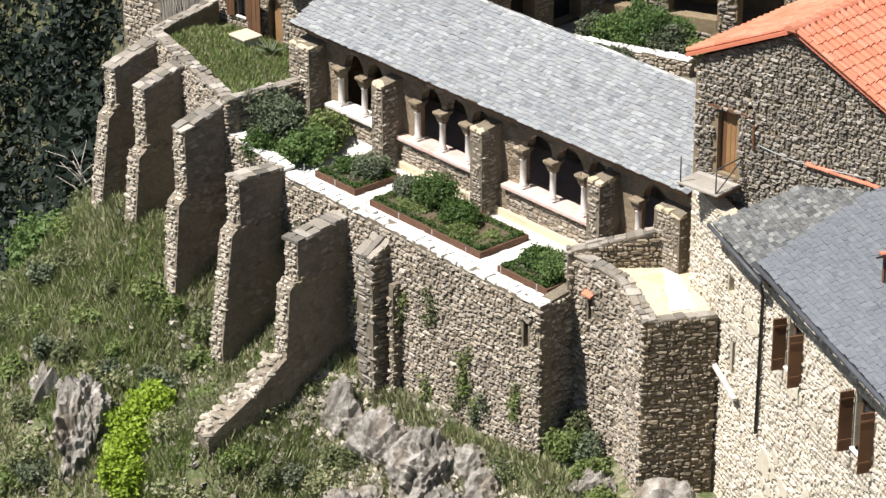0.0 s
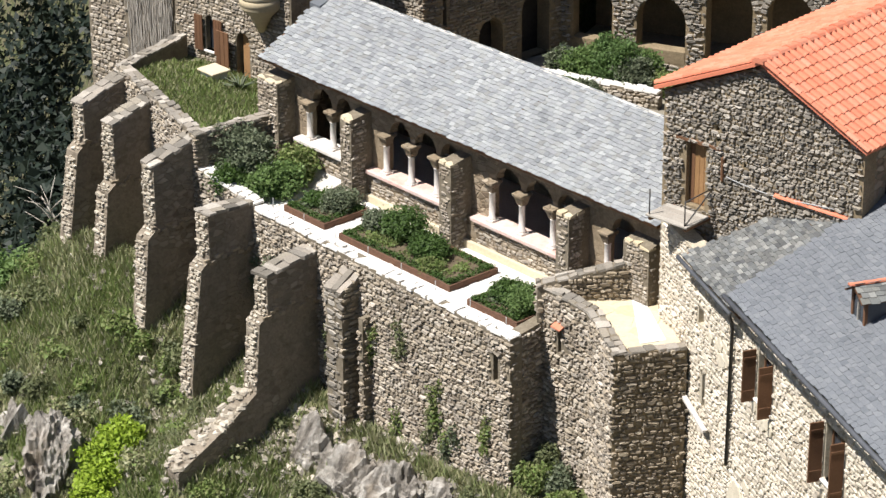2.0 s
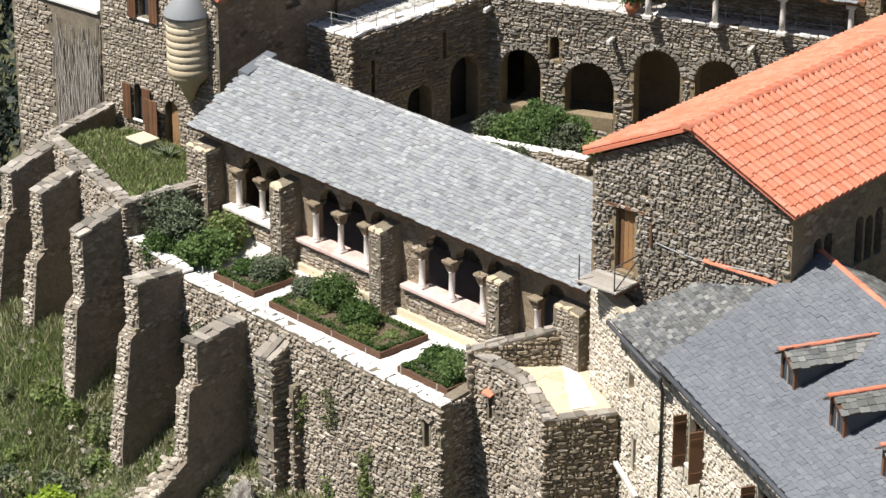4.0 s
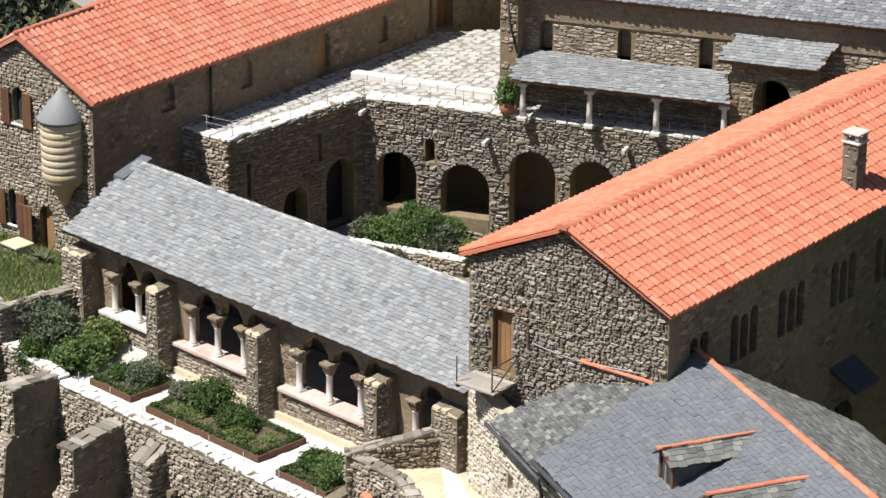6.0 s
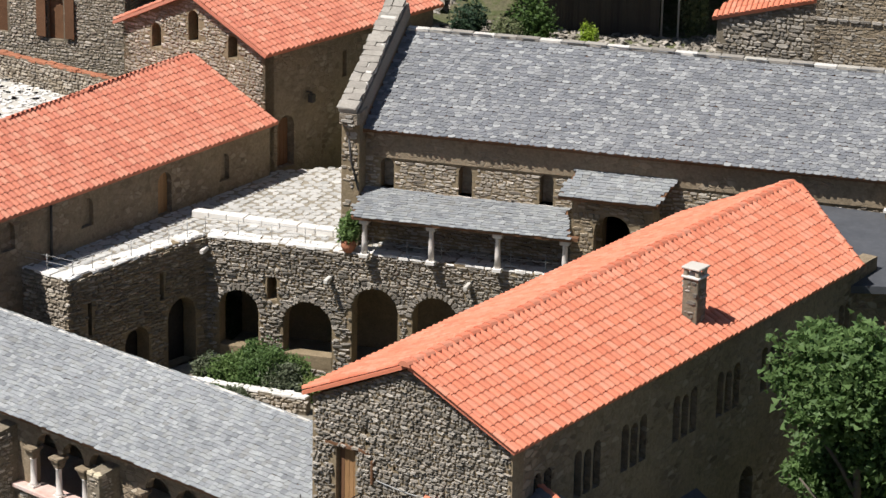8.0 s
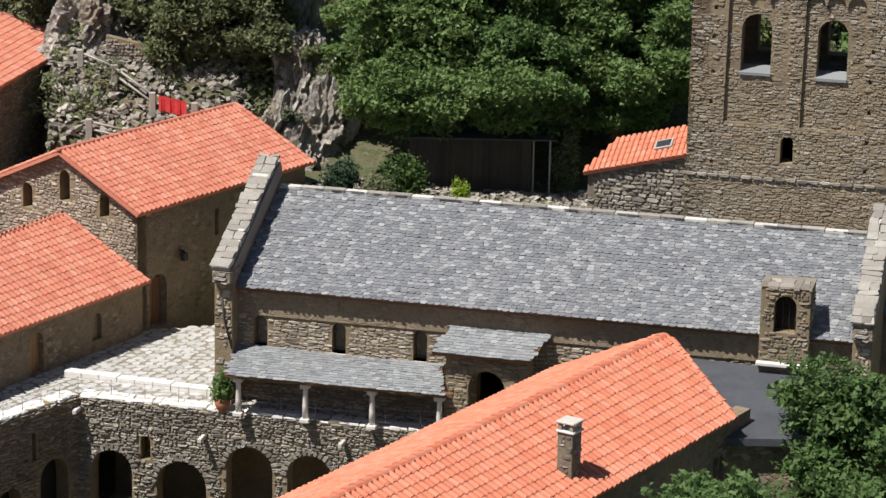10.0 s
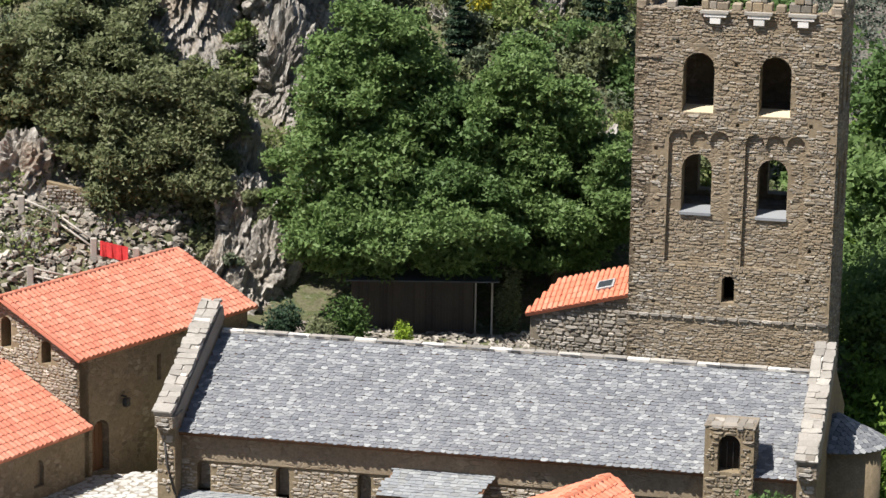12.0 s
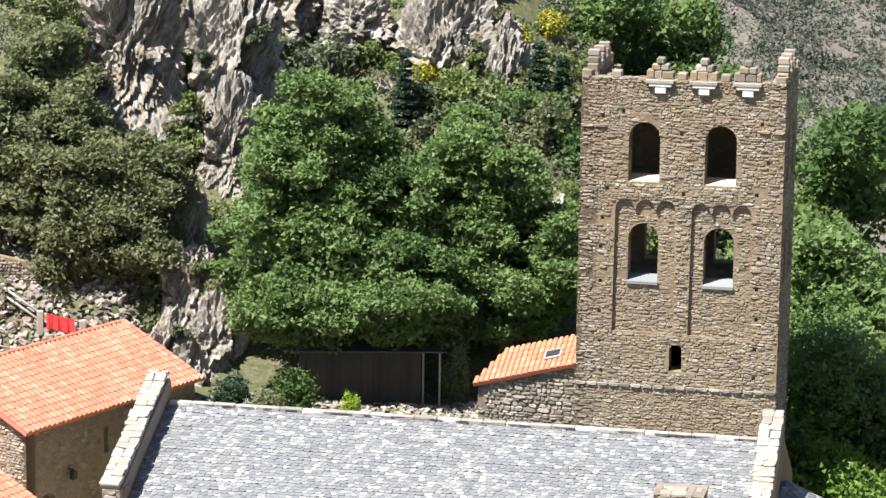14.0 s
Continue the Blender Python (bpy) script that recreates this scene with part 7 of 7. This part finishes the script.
for nm_, mt, cnt, sd in (("hill_scrub", OAKL, 520, 81), ("hill_herbs", GRASS, 260, 82), ("hill_heath", LAV, 260, 83)):
    blobs = []
    for k in range(cnt):
        x, y = rng.uniform(-15, 27), rng.uniform(115.5, 153)
        s = rng.uniform(.4, 1.15)
        blobs.append((x, y, ground_h(x, y) + s * .25, s, s, s * .6))
    tagged(leaf_cloud(nm_, blobs, cnt * 180, .18, mt, None, sd), "dense low scrub covering the rocky hillside", "scrub", kind="stuff")
shr = [(6.2, 108.6, .9, 1.5, HEDGE), (3.8, 108, .8, 1.3, FIR), (5.2, 107.6, .7, .9, OAKL), (12.9, 112, .6, 1.8, OAKL)]
for k, (x, y, r, h, mt) in enumerate(shr):
    shrub("garden shrub behind the church ridge", x, y, 7.8, r, h + .6, 3500, .12, mt, 430 + k, group="rear garden shrubs")
shrub("small rounded yellow-green shrub behind the ridge", 8.3, 106.6, 8.3, .38, 1.15, 2200, .08, LIME, 440)
pts = []
for i in range(42000):
    u, v = rng.uniform(-12, 21), -3.4 - 12 * rng.random() ** 1.3
    p = cl(u, v)
    if noise.noise(Vector((p.x * .4, p.y * .4, 7))) > -.4:
        pts.append((p.x, p.y, ground_h(p.x, p.y) - .02))
tagged(blades("slope_grass", pts, .38, DRYGRASS, 5), "long dry and green grass on the slope", "grass", kind="stuff")
pts = []
for i in range(30000):
    u, v = rng.uniform(-10, 9), -3.6 - 9 * rng.random()
    p = cl(u, v)
    if noise.noise(Vector((p.x * .28, p.y * .28, 11))) > .02:
        pts.append((p.x, p.y, ground_h(p.x, p.y) - .02))
tagged(blades("fresh_grass", pts, .34, GRASS, 15, .45, .022), "lush green grass in patches on the slope", "grass", kind="stuff")
pts = []
for i in range(7000):
    u, v = rng.uniform(-6.2, .3), rng.uniform(-2.6, 2.9)
    if inside((u, v), [(-6.0, -.8), (.1, -2.4), (.3, 0.0), (-2.2, 2.8), (-7.2, 2.3)]):
        t = step(v, .2, 2.8)
        pts.append((*cl(u, v, 1.34 - .5 * t)[:],))
tagged(blades("terrace_grass", pts[::2], .2, GRASS, 6), "rough green grass on the upper terrace", "grass", kind="stuff")
scree = []
for i in range(1500):
    x, y = rng.uniform(-7.6, 1.0), rng.uniform(113.2, 119)
    s = rng.uniform(.12, .5)
    scree.append((Matrix.LocRotScale((x, y, ground_h(x, y) + .05), Euler((rng.uniform(-.6, .6), rng.uniform(-.5, .5), rng.uniform(0, 6))), (s, s * .4, s * .5)), rng.randrange(14)))
for i in range(2600):
    k = rng.random()
    if k < .35:
        u, v = rng.gauss(4.6, 1.0), rng.gauss(-6.4, 1.0)
    elif k < .6:
        u, v = rng.gauss(9.5, 2.2), rng.gauss(-4.9, .9)
    else:
        u, v = rng.uniform(-9, 18), rng.uniform(-12, -3.8)
    p = cl(u, v)
    s = rng.uniform(.1, .42)
    scree.append((Matrix.LocRotScale((p.x, p.y, ground_h(p.x, p.y) + .03), Euler((rng.uniform(-.6, .6), rng.uniform(-.5, .5), rng.uniform(0, 6))), (s, s * .4, s * .5)), rng.randrange(14)))
for i in range(1300):
    x, y = rng.uniform(2.5, 14.5), rng.uniform(105.2, 111.8)
    s = rng.uniform(.1, .34)
    scree.append((Matrix.LocRotScale((x, y, ground_h(x, y) + .03), Euler((rng.uniform(-.4, .4), rng.uniform(-.4, .4), rng.uniform(0, 6))), (s, s * .5, s * .6)), rng.randrange(14)))
rubbish = []
for i in range(900):
    u, v = rng.gauss(9.8, 2.4), -3.9 - abs(rng.gauss(0, .8))
    p = cl(u, v)
    w = rng.uniform(.08, .34)
    rubbish.append((Matrix.LocRotScale((p.x, p.y, ground_h(p.x, p.y) + .05), Euler((rng.uniform(-.7, .7), rng.uniform(-.6, .6), rng.uniform(0, 6))), (w, w * .5, w * .6)), rng.randrange(14)))
fallen = thing("fallen_stones", "pale fallen wall stones at the foot of the terrace", "stones", "stuff")
# stones in the sunlit tone, brightening the foot of the wall
lay(fallen, "stone", rubbish, BUTTRUB, 40, "stonework")
for k, (u, v, r, h, mt) in enumerate([(15.7, -2.9, .6, .9, GRASS), (16.3, -2.6, .5, .8, LAV), (15.4, -2.2, .5, 1.1, OAKL), (16.9, -3.0, .5, .6, GRASS), (14.3, -4.0, .5, .7, OAKL), (17.9, -3.6, .5, .6, GRASS)]):
    p = cl(u, v)
    shrub("weedy green clump at the foot of the bastion", p.x, p.y, ground_h(p.x, p.y) - .05, r, h, 2600, .1, mt, 900 + k, group="weeds below the bastion")
sc_ = thing("scree", "loose grey schist stones strewn over the slope", "stones", "stuff")
lay(sc_, "stone", scree, GREYRUB, 100, "stonework")
tagged(blades("terrace_straw", pts[1::2], .15, DRYGRASS, 7), "short dry grass among the green on the terrace", "grass", kind="stuff")
agave = thing("agave", "spiky grey-green agave on the grass terrace", "plant")
ap = cl(-2.9, 1.3, 1.0)
for i in range(16):
    a = i * 2.4
    e = .35 + .05 * (i % 4)
    tube("leaf", [ap, ap + Vector((math.cos(a) * .25, math.sin(a) * .25, e)), ap + Vector((math.cos(a) * .6, math.sin(a) * .6, e * 1.35))], .06, LAV, agave, 5, taper=.1)
tank = thing("stone_trough", "pale stone box on the grass terrace", "trough")
box("trough_body", -4.6, -3.9, 1.0, 1.6, .9, 1.45, PAVE, tank, m=CL)
box("lid", -4.68, -3.82, .92, 1.68, 1.45, 1.53, SAND, tank, m=CL)
dead = thing("dead_tree", "bare grey dead tree above the ravine", "tree")
dp = cl(-13.5, 1.5, 0)
dz = ground_h(dp.x, dp.y)
base = Vector((dp.x, dp.y, dz))
tube("trunk", [base, base + Vector((-.3, .3, 1.6)), base + Vector((-1.2, .6, 3.0))], .09, GREYWOOD, dead, 6, taper=.3)
for i in range(16):
    t = .35 + .04 * i
    p = base + Vector((-1.0 * t, .5 * t, 2.9 * t))
    a = i * 1.9
    tube("branch", [p, p + Vector((math.cos(a) * .5, math.sin(a) * .4, .5)), p + Vector((math.cos(a) * 1.2, math.sin(a) * .8, .75 + .1 * (i % 3)))], .03, GREYWOOD, dead, 5, taper=.25)
for nm, a_, b_, za, zb, sd in (("upper", (-6.9, 116.6), (-4.9, 116.0), 11.2, 10.9, 761), ("back", (-5.4, 117.4), (-3.6, 117.2), 12.7, 12.3, 762), ("step", (-4.6, 115.6), (-2.6, 114.9), 10.5, 10.0, 763)):
    dw = thing("dry_stone_wall", "low dry-stone wall of grey schist beside the steps", "wall", group="dry-stone walls on the slope")
    wall_between(dw, a_, b_, 8.5, za, zb, .4, DARKMOR, GREYRUB, singles=40, seed=sd, m0=ID)
# fence and red cloth on the slope behind the tall house
fence = thing("fence", "weathered wooden post-and-rail fence up the slope", "fence")
fp = [(x_, y_, ground_h(x_, y_)) for x_, y_ in ((-6.41, 117), (-5.03, 116.4), (-3.47, 115.2), (-1.78, 114.8))]
lower = [(x_, y_, ground_h(x_, y_)) for x_, y_ in ((-5.95, 114.2), (-4.5, 114.0), (-3.7, 113.5))]
for p in fp + lower:
    box("post", p[0] - .13, p[0] + .13, p[1] - .13, p[1] + .13, p[2] - .5, p[2] + .75, GREYWOOD, fence, bevel=.02)
for a, b in list(zip(fp, fp[1:])) + list(zip(lower, lower[1:])):
    for h in (.35, .65):
        tube("rail", [Vector(a) + Vector((0, 0, h)), Vector(b) + Vector((0, 0, h))], .05, GREYWOOD, fence, 5)
cloth = thing("red_cloth", "red cloth hung over the fence rail", "cloth")
vs = []
for i in range(13):
    p = Vector(fp[2]).lerp(Vector(fp[3]), .15 + .055 * i)
    vs += [(p.x, p.y - .08, p.z + .72), (p.x, p.y - .14 - .06 * math.sin(i * 1.7), p.z + .12)]
mesh_ob("cloth_sheet", vs, [(2 * i, 2 * i + 1, 2 * i + 3, 2 * i + 2) for i in range(12)], REDCLOTH, cloth)

# each group's origin at its own foot
bpy.context.view_layer.update()
for ob in [o for o in scene.objects if o.type == "EMPTY" and o.parent is None]:
    pts = [c.matrix_world @ Vector(b) for c in ob.children_recursive if c.type == "MESH" for b in c.bound_box]
    if not pts:
        continue
    foot = Vector((sum(p.x for p in pts) / len(pts), sum(p.y for p in pts) / len(pts), min(p.z for p in pts)))
    ob.location = foot
    for c in ob.children:
        c.matrix_basis = Matrix.Translation(-foot) @ c.matrix_basis
